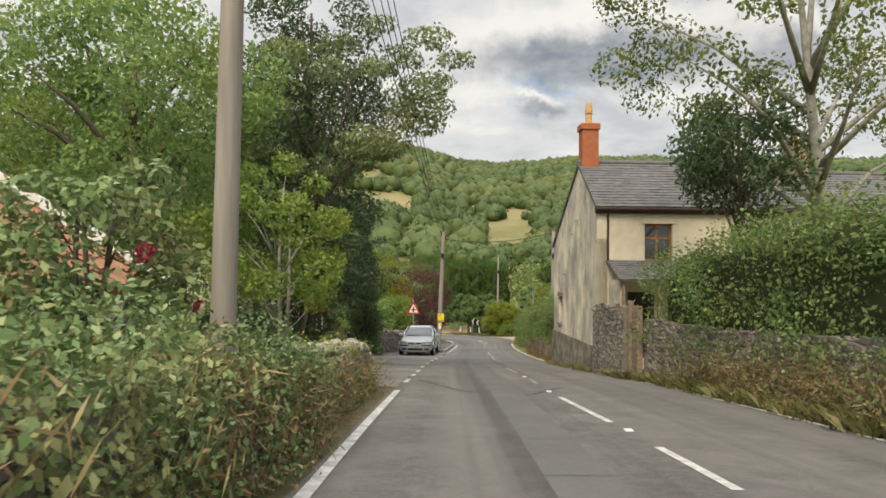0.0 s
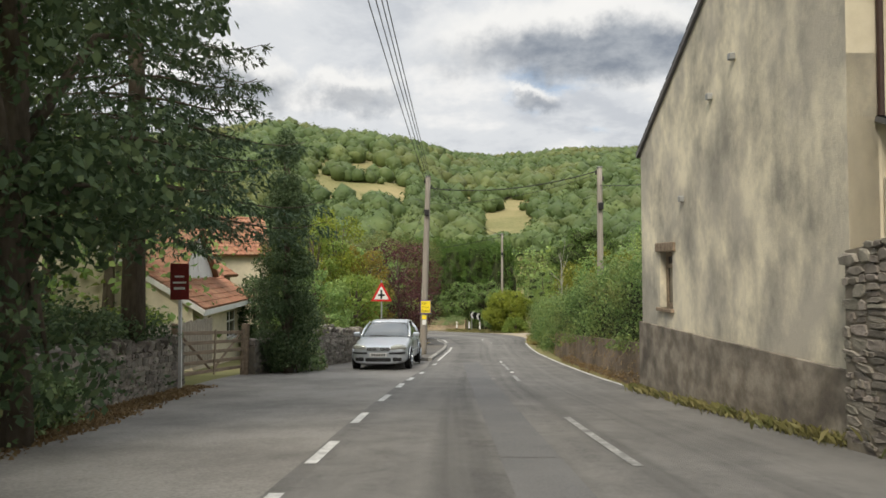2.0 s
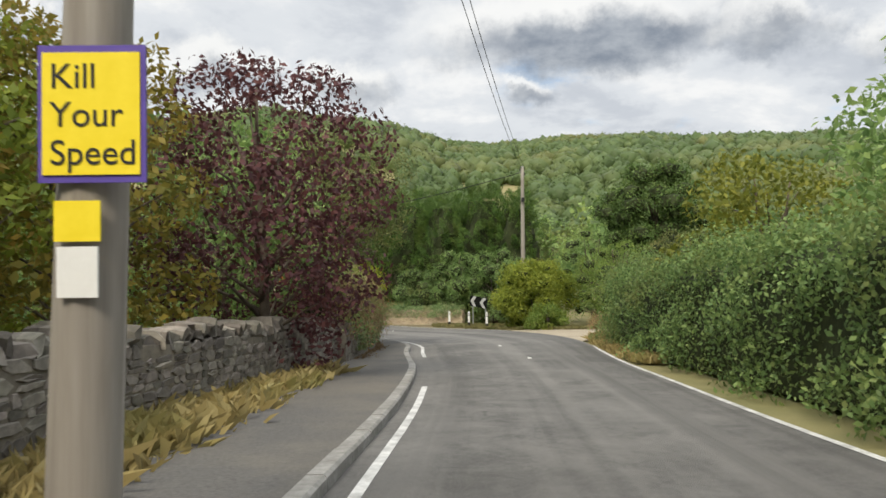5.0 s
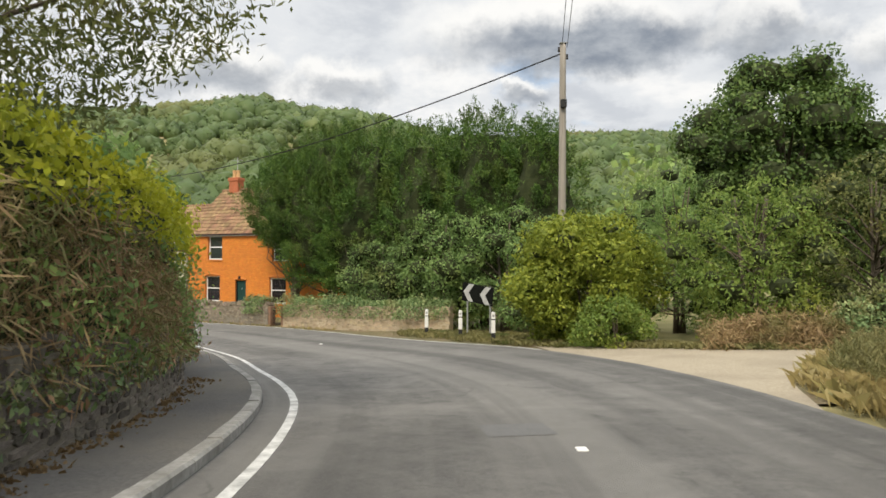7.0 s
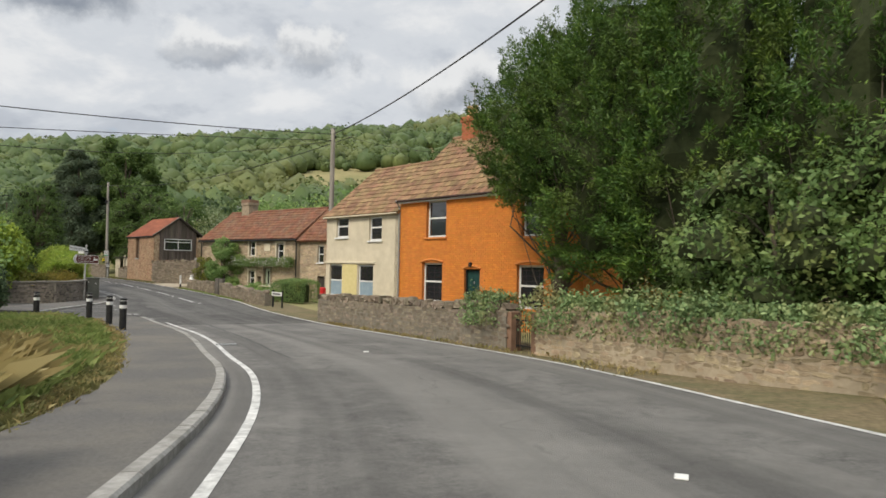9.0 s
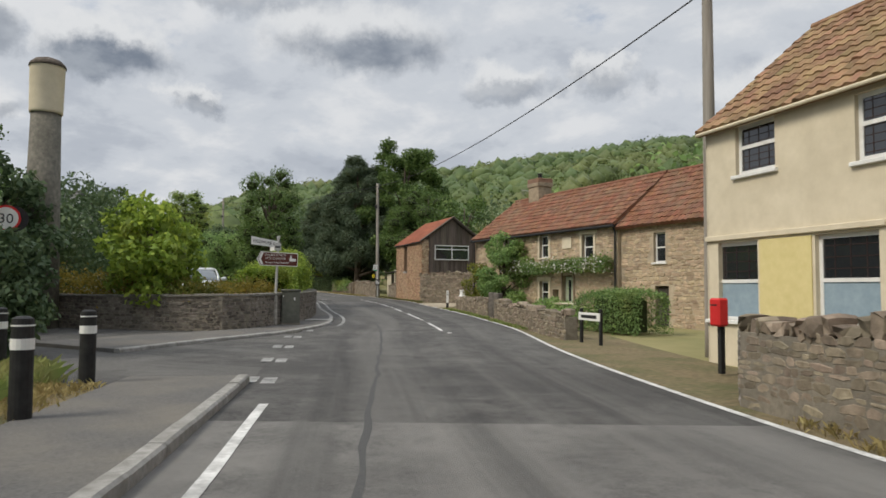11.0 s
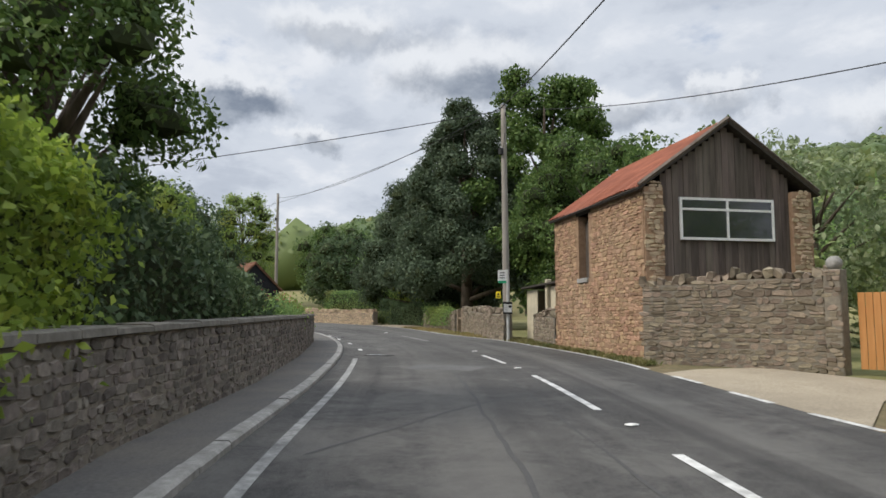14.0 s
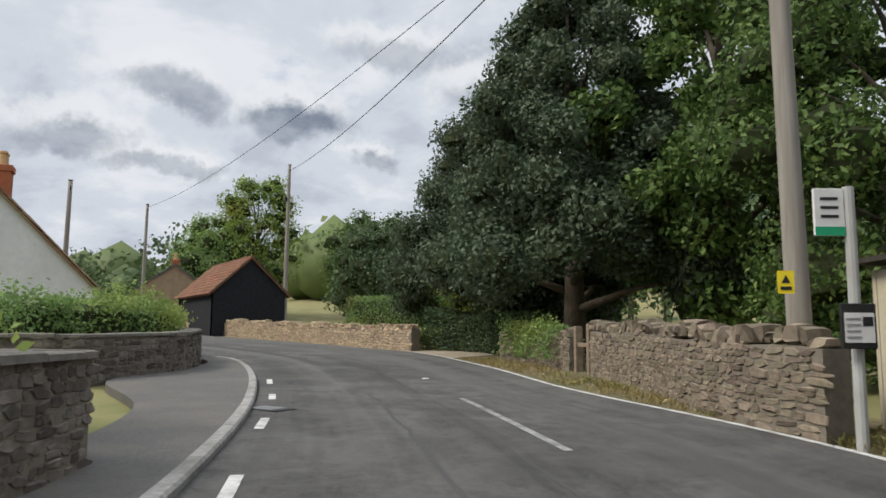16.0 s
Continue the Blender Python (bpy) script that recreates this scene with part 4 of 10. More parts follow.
for k in range(0, 60, 2):
    patch([(0.55 + 0.012 * k, -20 + k), (1.15 + 0.012 * k, -20 + k), (1.174 + 0.012 * k, -18.02 + k), (0.574 + 0.012 * k, -18.02 + k)], "long dark strip of newer tarmac along the lane")
patch([(2.75, 66.2), (3.45, 66.3), (3.4, 67.0), (2.7, 66.9)], "dark sunken tarmac patch")
patch([(1.2, 32.6), (1.9, 32.9), (1.8, 33.6)], "pale three-cornered road scar", mat=ASPHALT_OLD)
patch([(-46.6, 119.8), (-45.4, 120.6), (-46.0, 121.6), (-47.3, 120.8)], "square cut tarmac patch", mat=TAR_PATCH)


# tar seams and darker wheel tracks
def seam(points, width, label, mat=ROAD_TAR, lift=0.0035):
    p = resample(points, 0.5)
    rng = np.random.default_rng(len(p))
    w = width * (0.7 + 0.6 * rng.random(len(p)))
    wob = rng.normal(0, 0.02, len(p))
    nrm = offset_line(p, 1.0) - p
    tagged(raw("tar_seam", *ribbon(p + nrm * (wob + w / 2)[:, None], p + nrm * (wob - w / 2)[:, None], 1, lift, 0.4), mat), label, "road repair", kind="structure")


seam([(-0.6, 17.6), (0.4, 14.0), (1.6, 13.2), (2.6, 15.4)], 0.09, "dark tar-filled crack across the lane")
seam(offset_line(centre_at(s_of((-7.6, 90.6)), s_of((-30.3, 111.1))), 1.9), 0.06, "tar seam along the lane")
seam(offset_line(centre_at(s_of((-34, 114)), s_of((-60.7, 129))), 1.35), 0.045, "tar seam along the lane")
seam(offset_line(centre_at(s_of((-34, 114)), s_of((-56, 127.2))), 0.55), 0.03, "tar seam along the lane")
seam([(-40.3, 114.6), (-41.6, 117.3), (-42.4, 119.5)], 0.05, "tar seam across the lane")


def drain_grate(x, y, rz, along=0.5):
    holder = thing("drain_grate", pose(x, y, float(base_height([(x, y)])[0]) + 0.004, 0, 0, rz), "black iron drain grate in the gutter", "drain")
    part("frame", box(-along / 2, along / 2, -0.19, 0.19, -0.02, 0.004), BLACK_METAL, holder)
    for k in range(7):
        part("bar", box(-along / 2 + 0.05 + k * 0.065, -along / 2 + 0.085 + k * 0.065, -0.16, 0.16, 0.002, 0.012), STEEL, holder)


drain_grate(-59.85, 125.6, 24, 0.62)
drain_grate(-50.25, 121.6, 32, 0.7)
drain_grate(-12.0, 91.3, 45)

# ---- buildings ----
def wall_bm(length, top, thick, openings=(), bottom=0.0, peak=None):
    """A wall along x from 0 to length, outer face at y = 0, with openings (x0, x1, z0, z1) right through it. peak: (x, z) of a gable's top."""
    bm = bmesh.new()
    xs = sorted({0.0, length, *(v for o in openings for v in o[:2])})
    zs = sorted({bottom, top, *(v for o in openings for v in o[2:])})

    def quad(*co):
        bm.faces.new([bm.verts.new(c) for c in co])

    for x0, x1 in zip(xs[:-1], xs[1:]):
        for z0, z1 in zip(zs[:-1], zs[1:]):
            cx, cz = (x0 + x1) / 2, (z0 + z1) / 2
            if any(o[0] < cx < o[1] and o[2] < cz < o[3] for o in openings):
                continue
            quad((x0, 0, z0), (x1, 0, z0), (x1, 0, z1), (x0, 0, z1))
            quad((x0, thick, z0), (x0, thick, z1), (x1, thick, z1), (x1, thick, z0))
    for a, b, c, d in openings:
        quad((a, 0, c), (a, 0, d), (a, thick, d), (a, thick, c))
        quad((b, 0, c), (b, thick, c), (b, thick, d), (b, 0, d))
        quad((a, 0, c), (a, thick, c), (b, thick, c), (b, 0, c))
        quad((a, 0, d), (b, 0, d), (b, thick, d), (a, thick, d))
    quad((0, 0, bottom), (0, 0, top), (0, thick, top), (0, thick, bottom))
    quad((length, 0, bottom), (length, thick, bottom), (length, thick, top), (length, 0, top))
    if peak:
        px, pz = peak
        for y in (0, thick):
            bm.faces.new([bm.verts.new(c) for c in ((0, y, top), (length, y, top), (px, y, pz))])
    else:
        quad((0, 0, top), (length, 0, top), (length, thick, top), (0, thick, top))
    bmesh.ops.remove_doubles(bm, verts=bm.verts, dist=0.0005)
    return bm


def moved(bm, m):
    bmesh.ops.transform(bm, matrix=m, verts=bm.verts)
    return bm


def window(parent, m, w, h, frame_mat=WHITE, rows=(0.5,), cols=(), depth=0.12, sill=True, pane_mat=GLASS, frame_w=0.06, curtain=False, lattice=False, sill_mat=None, open_top=0.0):
    """A window in its opening: m places its lower left outer corner; local x along, z up, y inwards."""
    bm = bmesh.new()
    f = frame_w
    add_box(bm, 0, w, depth, depth + 0.05, 0, f)
    add_box(bm, 0, w, depth, depth + 0.05, h - f, h)
    add_box(bm, 0, f, depth, depth + 0.05, f, h - f)
    add_box(bm, w - f, w, depth, depth + 0.05, f, h - f)
    for r in rows:
        add_box(bm, f, w - f, depth - 0.01, depth + 0.05, r * h - f * 0.45, r * h + f * 0.45)
    for c in cols:
        add_box(bm, c * w - f * 0.45, c * w + f * 0.45, depth - 0.005, depth + 0.045, f, h - f)
    win = part("window", moved(bm, m), frame_mat, parent)
    xs, zs = [0, *cols, 1], [0, *rows, 1]
    for x0, x1 in zip(xs[:-1], xs[1:]):
        for z0, z1 in zip(zs[:-1], zs[1:]):
            part("pane", moved(box(x0 * w + f * 0.4, x1 * w - f * 0.4, depth + 0.02, depth + 0.03, z0 * h + f * 0.4, z1 * h - f * 0.4), m), pane_mat, win)
    if lattice:
        bm = bmesh.new()
        for k in range(1, 4):
            add_box(bm, k * w / 4 - 0.005, k * w / 4 + 0.005, depth + 0.012, depth + 0.021, f, h - f)
        for k in range(1, 8):
            add_box(bm, f, w - f, depth + 0.013, depth + 0.0205, k * h / 8 - 0.005, k * h / 8 + 0.005)
        part("glazing_bar", moved(bm, m), GUTTER, win)
    if curtain:
        part("curtain", moved(box(f, w * 0.42, depth + 0.09, depth + 0.1, f, h * 0.8), m), CURTAIN, win)
        part("curtain", moved(box(w * 0.62, w - f, depth + 0.09, depth + 0.1, f, h - f), m), CURTAIN, win)
    # dark board behind the panes stands in for the unlit room's shade
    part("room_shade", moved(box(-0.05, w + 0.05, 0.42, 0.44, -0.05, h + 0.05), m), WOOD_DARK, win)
    if sill:
        part("sill", moved(box(-0.07, w + 0.07, -0.07, depth, -0.07, 0.0, 0.01), m), sill_mat or frame_mat, win)
    return win


def roof_slab(a, b, c, d, thick=0.09):
    """A slab roof: eave a-b, ridge d-c."""
    bm = bmesh.new()
    p = [Vector(q) for q in (a, b, c, d)]
    nrm = (p[1] - p[0]).cross(p[3] - p[0]).normalized()
    if nrm.z < 0:
        nrm = -nrm
    lo = [bm.verts.new(q) for q in p]
    hi = [bm.verts.new(q + nrm * thick) for q in p]
    bm.faces.new(lo[::-1])
    bm.faces.new(hi)
    for k in range(4):
        bm.faces.new((lo[k], lo[(k + 1) % 4], hi[(k + 1) % 4], hi[k]))
    return bm


def slate_courses(a, b, c, d, course=0.19, width=0.3, lift=0.1, thick=0.012, jitter=0.004, seed=1, overlap=1.15):
    """Rows of overlapping flat slates as one mesh."""
    rng = np.random.default_rng(seed)
    a, b, c, d = (np.array(q, float) for q in (a, b, c, d))
    n = np.cross(b - a, d - a)
    n /= np.linalg.norm(n)
    if n[2] < 0:
        n = -n
    rows = int(np.linalg.norm(d - a) / course)
    verts, faces = [], []
    for r in range(rows):
        u0, u1 = r / rows, min(1, (r + overlap) / rows)
        l0, l1, r0, r1 = a + (d - a) * u0, a + (d - a) * u1, b + (c - b) * u0, b + (c - b) * u1
        cols = max(1, int(np.linalg.norm(r0 - l0) / width))
        sh = 0.5 * (r % 2)
        for k in range(-1, cols + 1):
            s0, s1 = np.clip([(k + sh) / cols, (k + sh + 0.985) / cols], 0, 1)
            if s1 - s0 < 0.1 / cols:
                continue
            j = rng.normal(0, jitter, 4)
            q = [l0 + (r0 - l0) * s0, l0 + (r0 - l0) * s1, l1 + (r1 - l1) * s1, l1 + (r1 - l1) * s0]
            o = len(verts)
            hi = (lift + 0.02, lift + 0.02, lift, lift)
            for i in range(4):
                verts.append(q[i] + n * (hi[i] + j[i]))
            for i in range(2):
                verts.append(q[i] + n * (hi[i] + j[i] - thick - 0.01))
            faces += [(o, o + 1, o + 2, o + 3), (o + 4, o + 5, o + 1, o)]
    return verts, faces


def pantile_rows(a, b, c, d, course=0.3, width=0.24, lift=0.1, amp=0.035, seed=2, jitter=0.006):
    """Rows of S-shaped clay tiles as one mesh, each tile its own island."""
    rng = np.random.default_rng(seed)
    a, b, c, d = (np.array(q, float) for q in (a, b, c, d))
    n = np.cross(b - a, d - a)
    n /= np.linalg.norm(n)
    if n[2] < 0:
        n = -n
    rows = max(1, int(np.linalg.norm(d - a) / course))
    verts, faces = [], []
    wave = [0.3, 1.0, 0.85, 0.15, 0.0, 0.3]
    for r in range(rows):
        u0, u1 = r / rows, min(1, (r + 1.15) / rows)
        l0, l1, r0, r1 = a + (d - a) * u0, a + (d - a) * u1, b + (c - b) * u0, b + (c - b) * u1
        cols = max(1, int(np.linalg.norm(r0 - l0) / width))
        for k in range(cols):
            j = rng.normal(0, jitter)
            o = len(verts)
            for e, (p, q, up) in enumerate(((l0, r0, 0.03), (l1, r1, 0.0))):
                for i, wv in enumerate(wave):
                    s = (k + i / 5 * 0.99) / cols
                    verts.append(p + (q - p) * s + n * (lift + wv * amp + up + j))
            for i, wv in enumerate(wave):
                s = (k + i / 5 * 0.99) / cols
                verts.append(l0 + (r0 - l0) * s + n * (lift - 0.02))
            for i in range(5):
                faces.append((o + i, o + i + 1, o + 7 + i, o + 6 + i))
                faces.append((o + 12 + i, o + 13 + i, o + i + 1, o + i))
    return verts, faces


def chimney(parent, x, y, z0, w, d, h, mat, pots=1, cap=True):
    st = part("chimney", box(x - w / 2, x + w / 2, y - d / 2, y + d / 2, z0, z0 + h, 0.01), mat, parent)
    if cap:
        part("chimney_cap", box(x - w / 2 - 0.05, x + w / 2 + 0.05, y - d / 2 - 0.05, y + d / 2 + 0.05, z0 + h - 0.2, z0 + h + 0.02, 0.015), mat, st)
    for k in range(pots):
        px = x + (k - (pots - 1) / 2) * 0.32
        v, f = tube([(px, y, z0 + h), (px, y, z0 + h + 0.05), (px, y, z0 + h + 0.4), (px, y, z0 + h + 0.42), (px, y, z0 + h + 0.5)], [0.15, 0.125, 0.11, 0.14, 0.13], 12)
        raw("chimney_pot", v, f, POT, st, smooth=False)
    return st


def gutter(parent, p, q, r=0.06, mat=GUTTER):
    v, f = tube([p, q], r, 8)
    return raw("gutter", v, f, mat, parent)


def downpipe(parent, x, y, z0, z1, mat=GUTTER):
    pts = [(x, y - 0.25, z1 + 0.12), (x, y - 0.05, z1 - 0.15), (x, y - 0.05, z0)]
    v, f = tube(pts, 0.037, 8)
    return raw("downpipe", v, f, mat, parent)


def gable_house(name, m, L, D, eave, ridge_y, ridge_z, back_eave, label, wall_mat, base=-1.0, front_open=(), side_open=(), gable_mat=None, thick=0.35, roof_mat=SLATE, tiles="slate", seed=3, far_gable=True, over=0.12, verge=0.06):
    """A house: local x along the front from 0 to L, y inwards from 0 to D."""
    h = thing(name, m, label, "house")
    gm = gable_mat or wall_mat
    part("front_wall", wall_bm(L, eave, thick, front_open, base), wall_mat, h)
    turn = pose(0, 0, 0, 0, 0, 90)
    g = wall_bm(D, min(eave, back_eave), thick, side_open, base)
    low = min(eave, back_eave)
    # the gable's upper part follows both roof slopes
    for y in (0, thick):
        co = [(0, y, low), (D, y, low)] + ([(D, y, back_eave)] if back_eave > low else []) + [(ridge_y, y, ridge_z)] + ([(0, y, eave)] if eave > low else [])
        g.faces.new([g.verts.new(c) for c in co])
    # local x of the wall runs along +y of the house; its outer face looks to -x
    part("gable_wall", moved(g, Matrix(((0, 1, 0, 0), (1, 0, 0, 0), (0, 0, 1, 0), (0, 0, 0, 1))) @ pose(0, -0.002, 0)), gm, h)
    if far_gable:
        g = wall_bm(D, low, thick, (), base)
        for y in (0, thick):
            co = [(0, y, low), (D, y, low)] + ([(D, y, back_eave)] if back_eave > low else []) + [(ridge_y, y, ridge_z)] + ([(0, y, eave)] if eave > low else [])
            g.faces.new([g.verts.new(c) for c in co])
        part("gable_wall", moved(g, Matrix(((0, -1, 0, L + 0.002), (1, 0, 0, 0), (0, 0, 1, 0), (0, 0, 0, 1)))), gm, h)
    part("back_wall", moved(wall_bm(L, back_eave, thick, (), base), Matrix(((1, 0, 0, 0), (0, -1, 0, D), (0, 0, 1, 0), (0, 0, 0, 1)))), wall_mat, h)
    sf = (ridge_z - eave) / ridge_y
    sb = (ridge_z - back_eave) / (D - ridge_y)
    x0, x1 = -verge, L + verge
    A, B, C, Dd = (x0, -over, eave - sf * over), (x1, -over, eave - sf * over), (x1, ridge_y, ridge_z), (x0, ridge_y, ridge_z)
    E, F = (x1, D + over, back_eave - sb * over), (x0, D + over, back_eave - sb * over)
    roof = part("roof", roof_slab(A, B, C, Dd), roof_mat, h)
    part("roof", roof_slab(E, F, Dd, C), roof_mat, h)
    cover = slate_courses if tiles == "slate" else pantile_rows
    for q, s in (((A, B, C, Dd), seed), ((E, F, Dd, C), seed + 1)):
        v, f = cover(*q, seed=s)
        ob = raw("roof_tiles", v, f, roof_mat, roof)
        ob["kind"] = "stuff"
    v, f = tube([(x0, ridge_y, ridge_z + 0.13), (x1, ridge_y, ridge_z + 0.13)], 0.09, 8)
    raw("ridge_tiles", v, f, roof_mat, roof)
    return h


SLATE_STUFF = material("slate_courses", (0.095, 0.095, 0.1), (0.165, 0.163, 0.165), 5, 0.75, 0.3, 20, stain=(0.2, 0.185, 0.165), stain_scale=0.6, stain_amount=0.4, island=0.14, spec=0.4)


def house_by_the_hill():
    """The cream rendered house with a grey slate roof; local origin at road level by its corner."""
    z0 = 0.0
    m = pose(4.91, 22.6, 0, 0, 0, 2.3)
    fo = [(1.55, 2.46, 1.6, 2.8), (4.7, 5.6, 1.6, 2.8)]
    so = [(5.2, 5.85, -0.8, 0.25)]
    h = gable_house("house", m, 7.2, 6.9, 3.32, 2.45, 5.0, 2.3, "cream rendered house with grey slate roof and stained gable", RENDER_CREAM, -3.0, fo, so, RENDER_GABLE, roof_mat=SLATE_STUFF)
    part("plinth", box(-0.06, -0.003, -0.05, 6.95, -3.2, -1.15, 0.01), PLINTH, h, "grey stone plinth")
    for x0, x1, zz0, zz1 in fo:
        w = window(h, pose(x0, 0, zz0), x1 - x0, zz1 - zz0, WOOD_WINDOW, (0.62,), (0.48,), 0.16, True, GLASS, 0.07, True, sill_mat=GUTTER)
        part("lintel", box(x0 - 0.12, x1 + 0.12, -0.03, -0.003, zz1, zz1 + 0.07), RENDER_CREAM, w)
    a = Matrix(((0, 1, 0, 0), (1, 0, 0, 5.2), (0, 0, 1, -0.8), (0, 0, 0, 1)))
    w = window(h, a, 0.65, 1.05, WOOD_GATE, (0.75,), (), 0.12, True, LEAD_GLASS, 0.09, sill_mat=WOOD_GATE)
    part("lintel", box(-0.05, 0.0, 5.05, 6.0, 0.25, 0.42, 0.01), WOOD_GATE, w)
    gutter(h, (-0.1, -0.2, 3.24), (7.3, -0.2, 3.24))
    part("fascia", box(-0.06, 7.26, -0.13, -0.004, 3.1, 3.3), GUTTER, h)
    downpipe(h, 0.35, 0, 1.6, 3.15)
    chimney(h, 0.34, 2.45, 4.7, 0.58, 0.58, 1.75, BRICK_RED, 1)
    v, f = tube([(0.34, 2.45, 6.95), (0.34, 2.45, 7.25)], [0.14, 0.1], 12)
    raw("chimney_pot", v, f, POT, h)
    # porch with a lean-to slate roof and boarded side
    p = part("porch", box(0.42, 0.47, -1.25, 0.0, -1.4, 1.0), RENDER_CREAM, h, "lean-to porch with slate roof")
    A, B, C, Dd = (0.3, -1.5, 0.95), (3.4, -1.5, 0.95), (3.4, -0.01, 1.55), (0.3, -0.01, 1.55)
    part("porch_roof", roof_slab(A, B, C, Dd, 0.06), SLATE_STUFF, p)
    v, f = slate_courses(A, B, C, Dd, 0.16, 0.28, 0.07, seed=9)
    raw("roof_tiles", v, f, SLATE_STUFF, p)["kind"] = "stuff"
    for k in range(9):
        part("board", box(0.38, 0.42, -1.25, -0.02, -0.45 + k * 0.155, -0.30 + k * 0.155, 0.006), RENDER_GABLE, p)
    for x in (0.42, 1.5, 3.2):
        part("post", box(x, x + 0.09, -1.4, -1.3, -1.4, 0.95, 0.008), WOOD_GATE, p)
    part("front_door", box(1.0, 1.85, -0.02, -0.003, -1.4, 0.6), WOOD_DARK, p)
    # vents and stains of iron on the gable
    for y, z in ((3.4, 2.6), (4.6, 1.1), (2.6, 3.0)):
        part("vent_pipe", box(-0.09, 0.0, y, y + 0.09, z, z + 0.1, 0.01), STEEL, h)
    # the neighbour in the same row
    n = gable_house("house", pose(4.91, 22.6, 0, 0, 0, 2.3) @ pose(7.45, 0.25, 0), 9, 6.5, 3.2, 2.4, 4.75, 2.3, "attached cream rendered house with grey slate roof", RENDER_CREAM, -3.0, [(1.4, 2.3, 1.6, 2.8)], (), roof_mat=SLATE_STUFF)
    window(n, pose(1.4, 0, 1.6), 0.9, 1.2, WOOD_WINDOW, (0.62,), (0.48,), 0.16, True, GLASS, 0.07, True)
    chimney(n, 0.5, 2.4, 4.4, 0.6, 0.6, 1.6, BRICK_BUFF, 1)


house_by_the_hill()


def brick_course_wall(parent, L, z0, z1, openings, m, mat):
    """Painted brick: long shallow courses proud of the joints, cut round the openings; every brick its own island."""
    verts, faces = [], []
    rng = random.Random(4)
    row = 0
    z = z0
    while z + 0.066 < z1:
        x = -0.11 if row % 2 else 0.0
        while x < L:
            a, b = max(0.0, x), min(L, x + 0.215)
            if b - a > 0.03 and not any(o[0] - 0.01 < b and o[1] + 0.01 > a and o[2] - 0.01 < z + 0.066 and o[3] + 0.01 > z for o in openings):
                y = -0.008 + rng.uniform(-0.003, 0.003)
                o = len(verts)
                verts += [(a, y, z), (b, y, z), (b, y, z + 0.066), (a, y, z + 0.066), (a, 0, z), (b, 0, z), (b, 0, z + 0.066), (a, 0, z + 0.066)]
                faces += [(o, o + 1, o + 2, o + 3), (o + 3, o + 2, o + 6, o + 7), (o, o + 4, o + 5, o + 1), (o, o + 3, o + 7, o + 4), (o + 1, o + 5, o + 6, o + 2)]
            x += 0.227
        z += 0.078
        row += 1
    ob = raw("bricks", verts, faces, mat, parent)
    ob.matrix_basis = m
    ob["kind"] = "stuff"
    return ob


ORANGE_BRICKS = material("orange_bricks", (0.60, 0.20, 0.035), (0.72, 0.265, 0.05), 5, 0.85, 0.25, 30, stain=(0.48, 0.17, 0.05), stain_scale=1.0, stain_amount=0.5, island=0.07)


